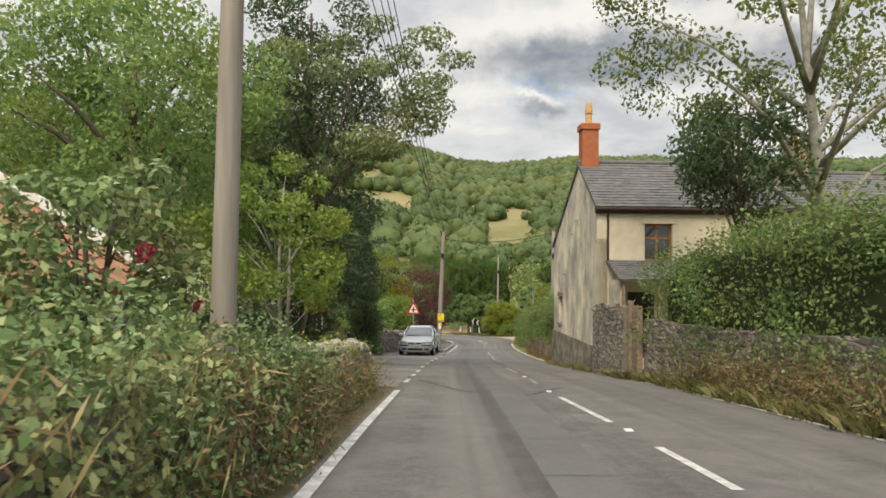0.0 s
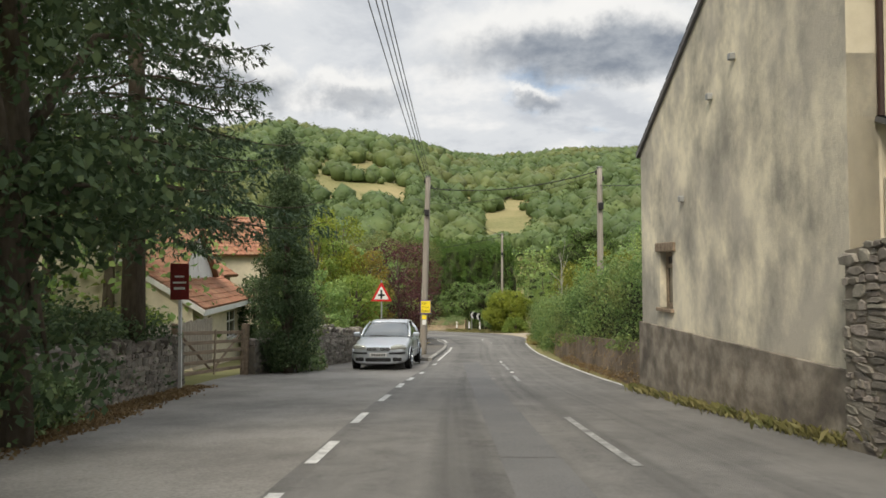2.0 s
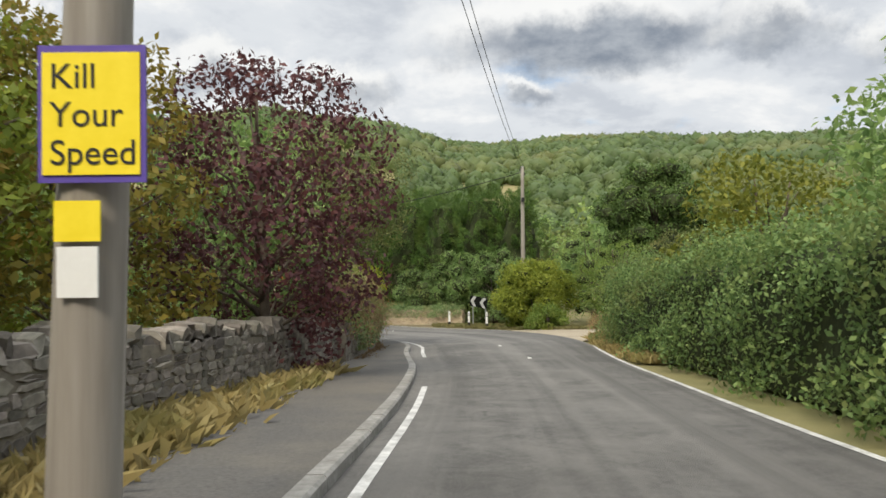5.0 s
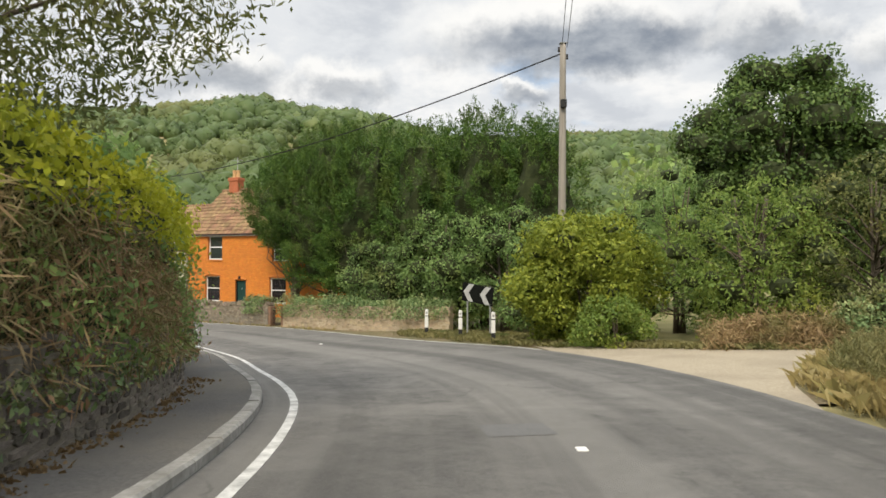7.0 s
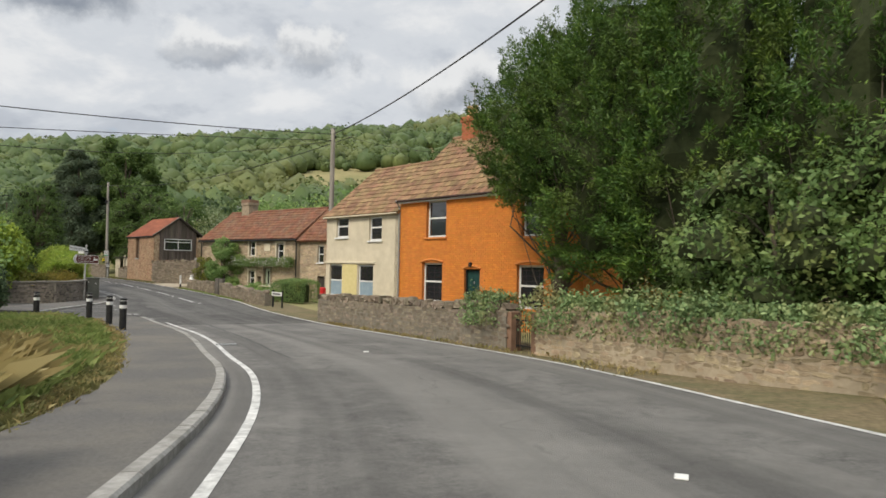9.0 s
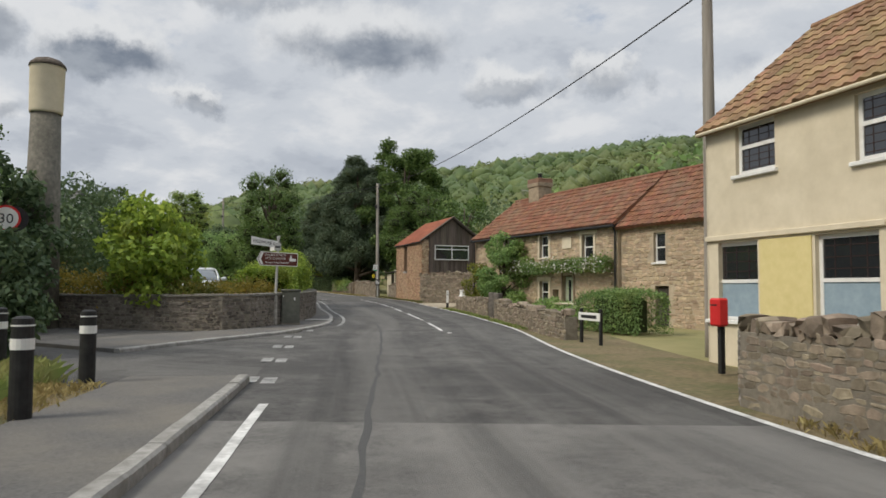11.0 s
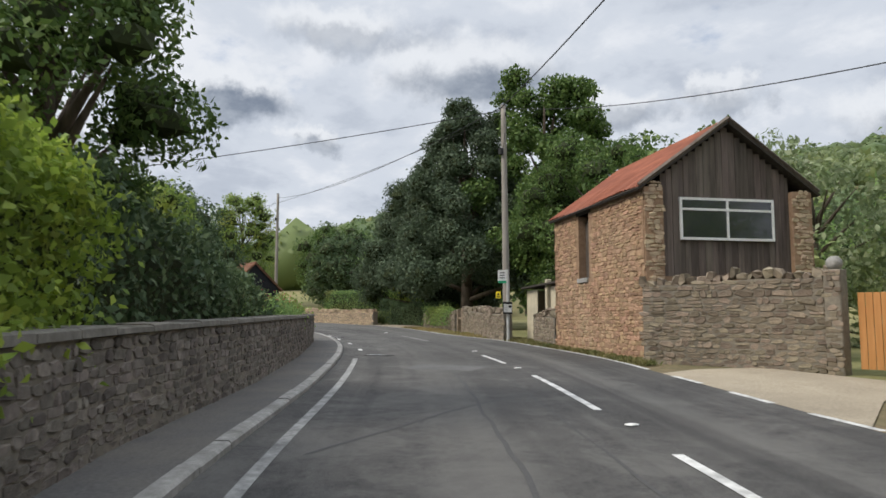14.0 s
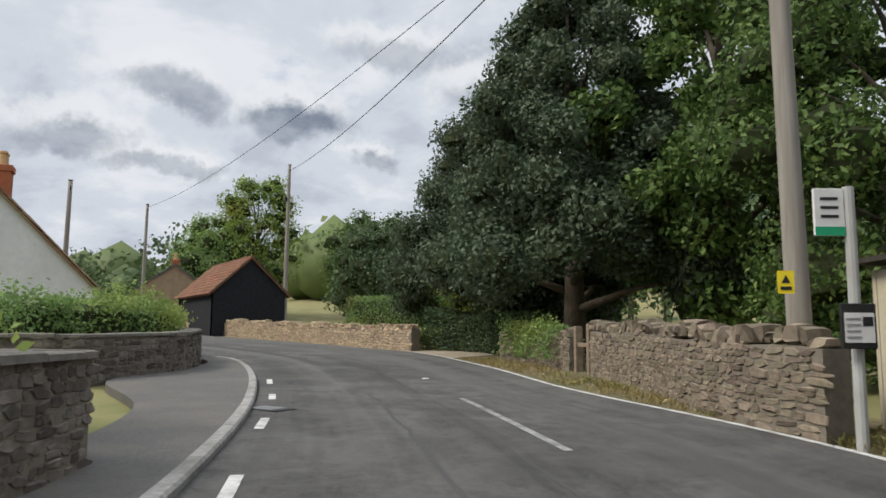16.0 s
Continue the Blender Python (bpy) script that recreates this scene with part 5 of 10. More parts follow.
def cottage_row():
    """The orange brick cottage and the cream one joined to it. Local x runs from the cream end."""
    m = pose(-17.46, 106.02, -6.95, 0, 0, -29.2)
    # cream half
    fo = [(0.84, 1.82, 3.42, 4.34), (3.44, 4.36, 3.24, 4.27), (0.06, 1.36, 0.75, 2.2), (2.64, 3.8, 0.75, 2.2)]
    c = gable_house("cottage", m, 5.62, 5.6, 4.4, 2.8, 6.75, 4.4, "cream painted cottage with brown clay tile roof", CREAM, -0.6, fo, (), roof_mat=CLAY_BROWN, tiles="pan", thick=0.32, seed=11)
    for x0, x1, z0, z1 in fo[:2]:
        window(c, pose(x0, 0, z0), x1 - x0, z1 - z0, WHITE, (0.55,), (), 0.08, True, LEAD_GLASS, 0.075, False, True)
    for x0, x1, z0, z1 in fo[2:]:
        w = window(c, pose(x0, 0, z0), x1 - x0, z1 - z0, WHITE, (0.5,), (), 0.08, True, LEAD_GLASS, 0.07, False, True)
        part("blind", box(x0 + 0.07, x1 - 0.07, 0.09, 0.098, z0 + 0.07, z0 + (z1 - z0) * 0.49), BLUE_PANEL, w)
    part("shop_panel", box(1.42, 2.58, -0.02, -0.003, 0.4, 2.2), YELLOW_PANEL, c, "pale yellow boarded panel between the windows")
    part("shop_fascia", box(0.0, 3.95, -0.06, -0.003, 2.24, 2.34, 0.01), CREAM, c)
    gutter(c, (-0.05, -0.18, 4.34), (5.6, -0.18, 4.34), 0.035, CREAM)
    # orange half
    fo = [(1.64, 2.82, 3.3, 4.74), (6.7, 7.88, 3.24, 4.5), (1.44, 2.64, 0.8, 2.32), (6.5, 7.7, 0.8, 2.27), (3.88, 4.7, -0.1, 2.1)]
    o = gable_house("cottage", m @ pose(5.66, 0, 0), 9.3, 5.8, 4.85, 2.9, 7.65, 4.85, "orange painted brick cottage with brown clay tile roof", ORANGE_JOINT, -0.6, fo, (), roof_mat=CLAY_BROWN, tiles="pan", thick=0.32, seed=14)
    brick_course_wall(o, 9.3, -0.5, 4.8, fo, Matrix(), ORANGE_BRICKS)
    for k, (x0, x1, z0, z1) in enumerate(fo[:4]):
        window(o, pose(x0, 0, z0), x1 - x0, z1 - z0, WHITE, (0.52,), (), 0.13, True, GLASS if k < 2 else LEAD_GLASS, 0.075, k < 2, k >= 2, sill_mat=ORANGE)
    d = part("front_door", box(3.93, 4.65, 0.14, 0.19, -0.1, 2.05, 0.006), DOOR_GREEN, o, "dark green panelled front door")
    for dx in (4.0, 4.34):
        for dz in (0.2, 1.1):
            part("door_panel", box(dx, dx + 0.24, 0.125, 0.14, dz, dz + 0.7, 0.01), DOOR_GREEN, d)
    part("door_knocker", box(4.26, 4.32, 0.11, 0.14, 1.55, 1.65, 0.01), STEEL, d)
    part("door_frame", box(3.88, 3.93, 0.08, 0.17, -0.1, 2.08), BLACK, d)
    part("door_frame", box(4.65, 4.7, 0.08, 0.17, -0.1, 2.1), BLACK, d)
    part("porch_lamp", box(4.2, 4.32, -0.12, -0.01, 2.18, 2.34, 0.02), BLACK_METAL, o)
    gutter(o, (-0.1, -0.2, 4.8), (9.4, -0.2, 4.8), 0.045, GUTTER)
    for x0, x1, z0, z1 in fo[2:]:
        v, f = tube([(x0 - 0.06 + (x1 - x0 + 0.12) * u, -0.012, z1 + 0.03 + 0.09 * math.sin(math.pi * u)) for u in np.linspace(0, 1, 9)], 0.045, 6)
        raw("arch_course", v, f, ORANGE, o)
    part("fascia", box(-0.02, 9.32, -0.15, -0.012, 4.7, 4.79), WHITE, o)
    downpipe(o, -0.02, 0, 0.2, 4.7, STEEL)
    chimney(o, 1.1, 2.9, 7.2, 0.75, 0.55, 1.35, BRICK_RED, 2)
    v, f = joined([tube([(1.2, 2.9, 8.5), (1.2, 2.9, 9.9)], 0.02, 6), tube([(0.8, 2.9, 9.7), (1.7, 2.9, 9.7)], 0.012, 5), tube([(1.0, 2.6, 9.7), (1.0, 3.2, 9.7)], 0.01, 5), tube([(1.4, 2.6, 9.7), (1.4, 3.2, 9.7)], 0.01, 5)])
    raw("aerial", v, f, STEEL, o)


cottage_row()

# ---- plants ----
def leaf_mesh(points, normals, size, aspect=0.55, droop=0.3, rng=None, spread=0.8, flow=0.0):
    """A folded four-cornered leaf at every point, turned roughly by its normal."""
    n = len(points)
    rng = rng or np.random.default_rng(1)
    up = normals + rng.normal(0, spread, (n, 3))
    up /= np.linalg.norm(up, axis=1)[:, None] + 1e-9
    d = rng.normal(0, 1, (n, 3))
    if flow:
        up = rng.normal(0, 1, (n, 3)) + (0, 0, 0.8)
        up /= np.linalg.norm(up, axis=1)[:, None] + 1e-9
        d = normals * flow + rng.normal(0, 0.4, (n, 3))
    d[:, 2] -= droop
    d -= (d * up).sum(1)[:, None] * up
    d /= np.linalg.norm(d, axis=1)[:, None] + 1e-9
    s = np.cross(up, d)
    ln = (size * rng.uniform(0.6, 1.35, n))[:, None]
    w = ln * aspect * 0.5
    mid = points + d * ln * 0.45
    v = np.stack([points, mid + s * w + up * w * 0.35, points + d * ln, mid - s * w + up * w * 0.35], 1).reshape(-1, 3)
    k = np.arange(n) * 4
    return v, np.stack([k, k + 1, k + 2, k + 3], 1)


def clump_points(centres, radii, per, rng, inner=0.35):
    """Points spread through ellipsoid clumps, denser towards their skins, and their outward normals."""
    pts, nrm = [], []
    for c, r, k in zip(centres, radii, per):
        d = rng.normal(0, 1, (k, 3))
        d /= np.linalg.norm(d, axis=1)[:, None]
        f = 1 - inner * rng.random(k) ** 1.6
        bump = 1 + 0.18 * np.sin(d[:, 0] * 5 + c[0]) * np.sin(d[:, 1] * 5 + c[1]) + rng.normal(0, 0.07, k)
        pts.append(np.array(c) + d * np.array(r) * (f * bump)[:, None])
        nrm.append(d)
    return np.vstack(pts), np.vstack(nrm)


def tree(name, x, y, h, crown, label, leaf, bark=BARK, trunk_r=0.18, leaf_size=0.22, count=14000, clumps=26, seed=1, crown_base=0.35, lean=(0, 0), base=None, stems=1, clump_size=0.34, flat=0.8, droop=0.3, shape=None, aspect=0.55, limb_reach=0.85, flow=0.0, plumes=0, core=0.0):
    """A tree at (x, y): trunk, limbs reaching into the clumps, and a crown of leaves. crown: its half widths."""
    rng = np.random.default_rng(seed)
    count, leaf_size = int(count * 0.85), leaf_size * 1.07
    z0 = at_ground(x, y) if base is None else base
    t = thing(name, pose(x, y, z0 - 0.1), label, "tree" if "tree" in name or "poplar" in name or "birch" in name or "cypress" in name or "conifer" in name else "shrub")
    cz0, cz1 = h * crown_base, h
    centres, radii = [], []
    for k in range(clumps):
        u = (k + 0.5) / clumps
        a = k * 2.39996 + rng.uniform(-0.4, 0.4)
        zz = cz0 + (cz1 - cz0) * u
        prof = shape(u) if shape else math.sin(math.pi * (0.12 + 0.8 * u)) ** 0.7
        rr = prof * rng.uniform(0.45, 1.0) ** 0.6
        centres.append((math.cos(a) * crown[0] * rr + lean[0] * u, math.sin(a) * crown[1] * rr + lean[1] * u, zz + rng.uniform(-0.05, 0.05) * h))
        q = clump_size * rng.uniform(0.7, 1.25) * (0.55 + 0.45 * prof)
        radii.append((crown[0] * q, crown[1] * q, min(crown[0], crown[1]) * q * flat))
    whole = list(zip(centres, radii))
    for k in range(plumes):
        c, r = whole[rng.integers(0, len(whole))]
        a, e = rng.uniform(0, 6.28), rng.uniform(0.4, 0.9)
        centres.append((c[0] + math.cos(a) * r[0] * e, c[1] + math.sin(a) * r[1] * e, c[2] + r[2] * 0.9))
        radii.append((0.16, 0.16, rng.uniform(0.45, 0.85)))
    vol = np.array([r[0] * r[1] + r[0] * r[2] for r in radii])
    per = np.maximum(30, (count * vol / vol.sum())).astype(int)
    p, n = clump_points(centres, radii, per, rng)
    keep = p[:, 2] > 0.05
    v, f = leaf_mesh(p[keep], n[keep], leaf_size, aspect, droop, rng, flow=flow)
    raw("crown", v, f, leaf, t)
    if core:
        # near-black lumps inside the clumps: the crown's inner shade put into colour
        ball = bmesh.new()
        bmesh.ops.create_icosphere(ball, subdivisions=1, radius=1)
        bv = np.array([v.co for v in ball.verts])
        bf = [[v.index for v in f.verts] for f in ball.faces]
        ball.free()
        raw("shade_core", *joined([(bv * (1 + rng.normal(0, 0.2, (len(bv), 1))) * np.array(r) * core + np.array(c), bf) for c, r in whole if c[2] > r[2]]), CORE_SHADE, t)["kind"] = "stuff"
    pieces = []
    for s in range(stems):
        ang = rng.uniform(0, 6.28)
        off = 0 if stems == 1 else 0.35
        tx, ty = lean[0] * 0.8 + math.cos(ang) * off * crown[0] * 0.5, lean[1] * 0.8 + math.sin(ang) * off * crown[1] * 0.5
        pts = [(math.cos(ang) * off * 0.3 + tx * u ** 1.3 + 0.05 * math.sin(5 * u + s), math.sin(ang) * off * 0.3 + ty * u ** 1.3 + 0.05 * math.cos(4 * u + s), h * 0.93 * u) for u in np.linspace(0, 1, 9)]
        rad = [trunk_r * (1.25 if u == 0 else 1) * (1 - 0.9 * u) + 0.012 for u in np.linspace(0, 1, 9)]
        pieces.append(tube(pts, rad, 9))
    raw("trunk", *joined(pieces), bark, t, smooth=True)
    limbs = []
    for c, r in whole[::max(1, clumps // 16)]:
        z = max(0.12 * h, c[2] * 0.72 - 0.05 * h)
        u = z / (h * 0.93)
        a = np.array([lean[0] * 0.8 * u ** 1.3, lean[1] * 0.8 * u ** 1.3, z])
        b = np.array(c) * (1, 1, 1)
        mid = a * 0.5 + b * 0.5 + np.array([0, 0, 0.06 * h * rng.uniform(-0.3, 1)])
        e = a + (b - a) * limb_reach
        limbs.append(tube([a, mid * 0.6 + a * 0.4, mid, e], [trunk_r * 0.42, trunk_r * 0.33, trunk_r * 0.24, 0.012], 6))
    raw("branchwork", *joined(limbs), bark, t, smooth=True)
    return t


def hedge(name, line, width, z_low, z_high, label, leaf, count, leaf_size=0.09, seed=1, rough=0.12, dead=None, category="hedge", droop=0.3, bulge=0.12, filled=True, aspect=0.6):
    """A hedge along a line of (x, y): leaves over a lumpy box, heights above the ground; z_high may be one number per point."""
    rng = np.random.default_rng(seed)
    line = np.array(line, float)
    zh = np.broadcast_to(np.asarray(z_high, float), (len(line),))
    zl = np.broadcast_to(np.asarray(z_low, float), (len(line),))
    q = resample(np.c_[line, zl, zh], 0.4)
    gz = base_height(q[:, :2])
    t = np.gradient(q[:, :2], axis=0)
    t /= np.linalg.norm(t, axis=1)[:, None]
    nr = np.stack([-t[:, 1], t[:, 0]], 1)
    k = rng.integers(0, len(q) - 1, count)
    u = rng.random(count)
    a = q[k] + (q[k + 1] - q[k]) * u[:, None]
    g = gz[k] + (gz[k + 1] - gz[k]) * u
    hh = a[:, 3] - a[:, 2]
    # walk round the section: two sides and the top
    per = 2 * hh + width
    s = rng.random(count) * per
    side = np.where(s < hh, -1, np.where(s < hh + width, 0, 1))
    off = np.where(side == -1, -width / 2, np.where(side == 1, width / 2, s - hh - width / 2))
    z = np.where(side == -1, s, np.where(side == 1, per - s, hh))
    nx = np.where(side == 0, 0, side).astype(float)
    nz = (side == 0).astype(float)
    along = np.arange(len(q))[k] * 0.4 + u * 0.4
    lump = bulge * (np.sin(along * 1.7 + seed) * 0.5 + np.sin(along * 4.1 + z * 3) * 0.35 + np.sin(z * 4.3 + along * 0.7) * 0.4) + rng.normal(0, rough * 0.5, count) - np.abs(rng.normal(0, rough, count)) * 0.8
    roundish = 1 - 0.25 * np.clip((z / np.maximum(hh, 0.1) - 0.7) / 0.3, 0, 1) * (side != 0)
    off = off * roundish + nx * lump
    z = z + nz * lump + (side == 0) * -0.22 * np.abs(off / (width / 2)) ** 3
    p = np.c_[a[:, :2] + nr[k] * off[:, None], g + a[:, 2] + z]
    n = np.c_[nr[k] * nx[:, None], nz]
    v, f = leaf_mesh(p, n, leaf_size, aspect, droop, rng)
    h = thing(name, None, label, category)
    raw("foliage", v, f, leaf, h)
    if dead:
        m = count // 5
        i = rng.choice(count, m, replace=False)
        i = i[z[i] < hh[i] * 0.6]
        v, f = leaf_mesh(p[i] + n[i] * 0.04, n[i], leaf_size * 1.3, 0.4, droop, rng)
        raw("dry_growth", v, f, dead, h)["kind"] = "stuff"
    if category not in ("hedge", "shrub") or not filled:
        return h
    # near-black core, inner shade put into its colour, so that no light shines through
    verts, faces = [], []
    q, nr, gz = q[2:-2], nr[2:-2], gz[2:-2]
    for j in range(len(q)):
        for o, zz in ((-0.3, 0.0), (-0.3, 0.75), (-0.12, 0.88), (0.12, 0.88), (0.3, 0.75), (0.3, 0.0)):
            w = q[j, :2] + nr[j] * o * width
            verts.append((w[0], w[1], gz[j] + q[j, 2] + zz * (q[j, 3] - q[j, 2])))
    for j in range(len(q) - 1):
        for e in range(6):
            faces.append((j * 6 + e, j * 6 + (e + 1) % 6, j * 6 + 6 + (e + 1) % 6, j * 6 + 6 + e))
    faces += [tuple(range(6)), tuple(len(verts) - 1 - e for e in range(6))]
    raw("core", verts, faces, CORE_SHADE, h)
    return h


def blades(name, region, count, label, mat, length=0.25, seed=1, lift=0.0, category="grass", width=0.0055, droop=-1.2):
    """Tufts of grass over a strip between two lines."""
    rng = np.random.default_rng(seed)
    a, b = (resample(np.array(r, float), 0.3) for r in region)
    n = min(len(a), len(b))
    a, b = resample(a, np.linalg.norm(np.diff(a, axis=0), axis=1).sum() / n * 0.999), resample(b, np.linalg.norm(np.diff(b, axis=0), axis=1).sum() / n * 0.999)
    n = min(len(a), len(b))
    count = count * 2 if width < 0.01 else count
    tuft = rng.integers(0, n, max(4, count // 16))
    w = rng.random(len(tuft))
    c = a[tuft] * (1 - w[:, None]) + b[tuft] * w[:, None]
    k = rng.integers(0, len(tuft), count)
    xy = c[k] + rng.normal(0, 0.11, (count, 2))
    p = np.c_[xy, base_height(xy) + lift - 0.02]
    d = np.c_[rng.normal(0, 0.42, (count, 2)), np.ones(count)]
    d /= np.linalg.norm(d, axis=1)[:, None]
    ln = (length * rng.uniform(0.4, 1.3, count))[:, None]
    s = np.c_[rng.normal(0, 1, (count, 2)), np.zeros(count)]
    s /= np.linalg.norm(s, axis=1)[:, None]
    bend = np.c_[rng.normal(0, 0.25, (count, 2)), -0.15 * np.ones(count)] * ln
    v = np.stack([p - s * width, p + s * width, p + d * ln * 0.6 + s * width * 0.7, p + d * ln + bend], 1).reshape(-1, 3)
    i = np.arange(count) * 4
    ob = raw(name, v, np.stack([i, i + 1, i + 2, i + 3], 1), mat)
    return tagged(ob, label, category, kind="stuff")


def leaf_cloud(centres, radii, per, size, seed, aspect=0.7, droop=0.2, spread=0.8, inner=0.35):
    rng = np.random.default_rng(seed)
    p, n = clump_points(centres, radii, per, rng, inner)
    return leaf_mesh(p, n, size, aspect, droop, rng, spread)


def hill_woods():
    """Thousands of small lumpy crowns over the hill, each a rough core with leaf masses on it."""
    rng = np.random.default_rng(8)
    bm = bmesh.new()
    bmesh.ops.create_icosphere(bm, subdivisions=1, radius=1)
    bv = np.array([v.co for v in bm.verts])
    bf = np.array([[v.index for v in f.verts] for f in bm.faces])
    bm.free()
    n = 15000
    az = np.radians(rng.uniform(-88, 42, n))
    r = 170 + (rng.random(n) ** 0.8) * 860
    xy = HUB + np.stack([np.sin(az) * r, np.cos(az) * r], 1)
    big = np.interp(np.degrees(az), RIDGE_AZ, RIDGE_R)
    dg = np.degrees(az)
    field = np.sin(xy[:, 0] * 0.021 + 1.0) * np.sin(xy[:, 1] * 0.017 + 0.4) + 0.5 * np.sin(xy[:, 0] * 0.05 + xy[:, 1] * 0.04)
    open_land = (field > 1.05) & (r < 420)
    meadow = ((np.abs(dg + 26) < 5) & (np.abs(r - 300) < 55)) | ((np.abs(dg - 6.5) < 2.4) & (np.abs(r - 290) < 70)) | ((np.abs(dg + 7) < 4) & (np.abs(r - 330) < 40)) | ((np.abs(dg + 6) < 2) & (np.abs(r - 420) < 30))
    keep = (r < big + 40) & ~open_land & ~meadow
    xy, r = xy[keep], r[keep]
    z = height(xy)
    s = (3.0 + 5.6 * rng.random(len(xy)) ** 1.5) * np.where(r > 450, 1.1, 0.85)
    n = len(xy)
    turn = rng.uniform(0, 6.28, n)
    wob = 1 + rng.normal(0, 0.16, (n, len(bv)))
    q = bv[None] * wob[..., None] * s[:, None, None] * 0.84
    c, sn = np.cos(turn)[:, None], np.sin(turn)[:, None]
    P = np.stack([q[..., 0] * c - q[..., 1] * sn + xy[:, :1], q[..., 0] * sn + q[..., 1] * c + xy[:, 1:], q[..., 2] * 1.05 + (z + s * 0.6)[:, None]], -1)
    faces = (bf[None] + (np.arange(n) * len(bv))[:, None, None]).reshape(-1, 3)
    core = raw("hill_woodland", P.reshape(-1, 3), faces, LEAF_WOOD, smooth=True)
    tagged(core, "broad-leaved woodland covering the far hillside", "woodland", kind="stuff")
    # leaf masses near the eye's side of the valley are finer and more numerous
    for lo, hi, k, size in ((0, 420, 48, 1.1), (420, 2000, 22, 1.5)):
        i = np.flatnonzero((r >= lo) & (r < hi))
        d = rng.normal(0, 1, (len(i), k, 3))
        d[..., 2] = np.abs(d[..., 2]) * 0.9 + 0.05
        d /= np.linalg.norm(d, axis=2)[..., None]
        tall = np.stack([np.ones(len(i)), np.ones(len(i)), rng.uniform(0.8, 1.2, len(i))], 1)[:, None]
        pts = d * (s[i] * 0.9)[:, None, None] * rng.uniform(0.82, 1.1, (len(i), k, 1)) * tall + np.c_[xy[i], z[i] + s[i] * 0.6][:, None]
        v, f = leaf_mesh(pts.reshape(-1, 3), d.reshape(-1, 3), size, 0.9, 0.1, rng, 0.45)
        tagged(raw("hill_foliage", v, f, LEAF_WOOD), "leafy crowns of the far hillside woodland", "woodland", kind="stuff")


hill_woods()


def near_woods(name, spots, label, leaf, seed, leaf_size=0.55, per=420):
    """A belt of trees in the middle distance as one mass of leaves: spots of (x, y, height, radius)."""
    rng = np.random.default_rng(seed)
    centres, radii, counts, trunks = [], [], [], []
    for x, y, h, r in spots:
        z = at_ground(x, y)
        m = 9
        for k in range(m):
            u = (k + 0.5) / m
            a = rng.uniform(0, 6.28)
            prof = math.sin(math.pi * (0.2 + 0.72 * u)) ** 0.6
            rr = r * prof * rng.uniform(0.2, 0.75)
            centres.append((x + math.cos(a) * rr, y + math.sin(a) * rr, z + h * (0.12 + 0.8 * u)))
            q = r * rng.uniform(0.38, 0.58)
            radii.append((q, q, q * 0.8))
            counts.append(int(per / m * (0.7 + 0.6 * prof)))
        trunks.append(tube([(x, y, z - 0.3), (x + 0.2, y, z + h * 0.7)], [0.25, 0.08], 6))
    t = thing(name, None, label, "woodland", kind="stuff")
    v, f = leaf_cloud(centres, radii, counts, leaf_size, seed)
    raw("foliage", v, f, leaf, t)
    raw("trunk", *joined(trunks), BARK, t)
    return t

STONE_PALE = material("pale_boulder", (0.24, 0.225, 0.18), (0.46, 0.42, 0.35), 7, 0.95, 0.6, 25, stain=(0.2, 0.19, 0.15), stain_scale=2.5, stain_amount=0.7, per_object=0.15)


# ---- rubble stone walls: a mortar core with proud, uneven stones ----
def stone_block(rng):
    """Verts and faces of a unit stone: x along, y outwards (front at y = -1), z up, with five to seven uneven corners."""
    n = rng.choice((5, 6, 6, 7))
    turn = rng.uniform(0, 6.28)
    out = []
    for k in range(n):
        a = turn + 6.2832 * (k + rng.uniform(-0.25, 0.25)) / n
        c, d = math.cos(a), math.sin(a)
        q = 0.5 / max(abs(c), abs(d)) * rng.uniform(0.86, 1.02)
        out.append((c * q, d * q))
    back = [(x, 0.0, z) for x, z in out]
    mid = [(x * 0.97, -0.5 + rng.uniform(-0.15, 0.15), z * 0.97) for x, z in out]
    front = [(x * rng.uniform(0.8, 0.93), -1 + rng.uniform(-0.35, 0.35), z * rng.uniform(0.76, 0.92)) for x, z in out]
    f = [tuple(range(2 * n, 3 * n))[::-1]]
    for a, b in ((0, n), (n, 2 * n)):
        for k in range(n):
            k2 = (k + 1) % n
            f.append((a + k2, a + k, b + k, b + k2))
    return back + mid + front, f


_rng = random.Random(21)
BLOCKS = [stone_block(_rng) for _ in range(24)]


def block_meshes(mat):
    out = []
    for v, f in BLOCKS:
        me = mesh_of("stone", v, f)
        me.materials.append(mat)
        out.append(me)
    return out


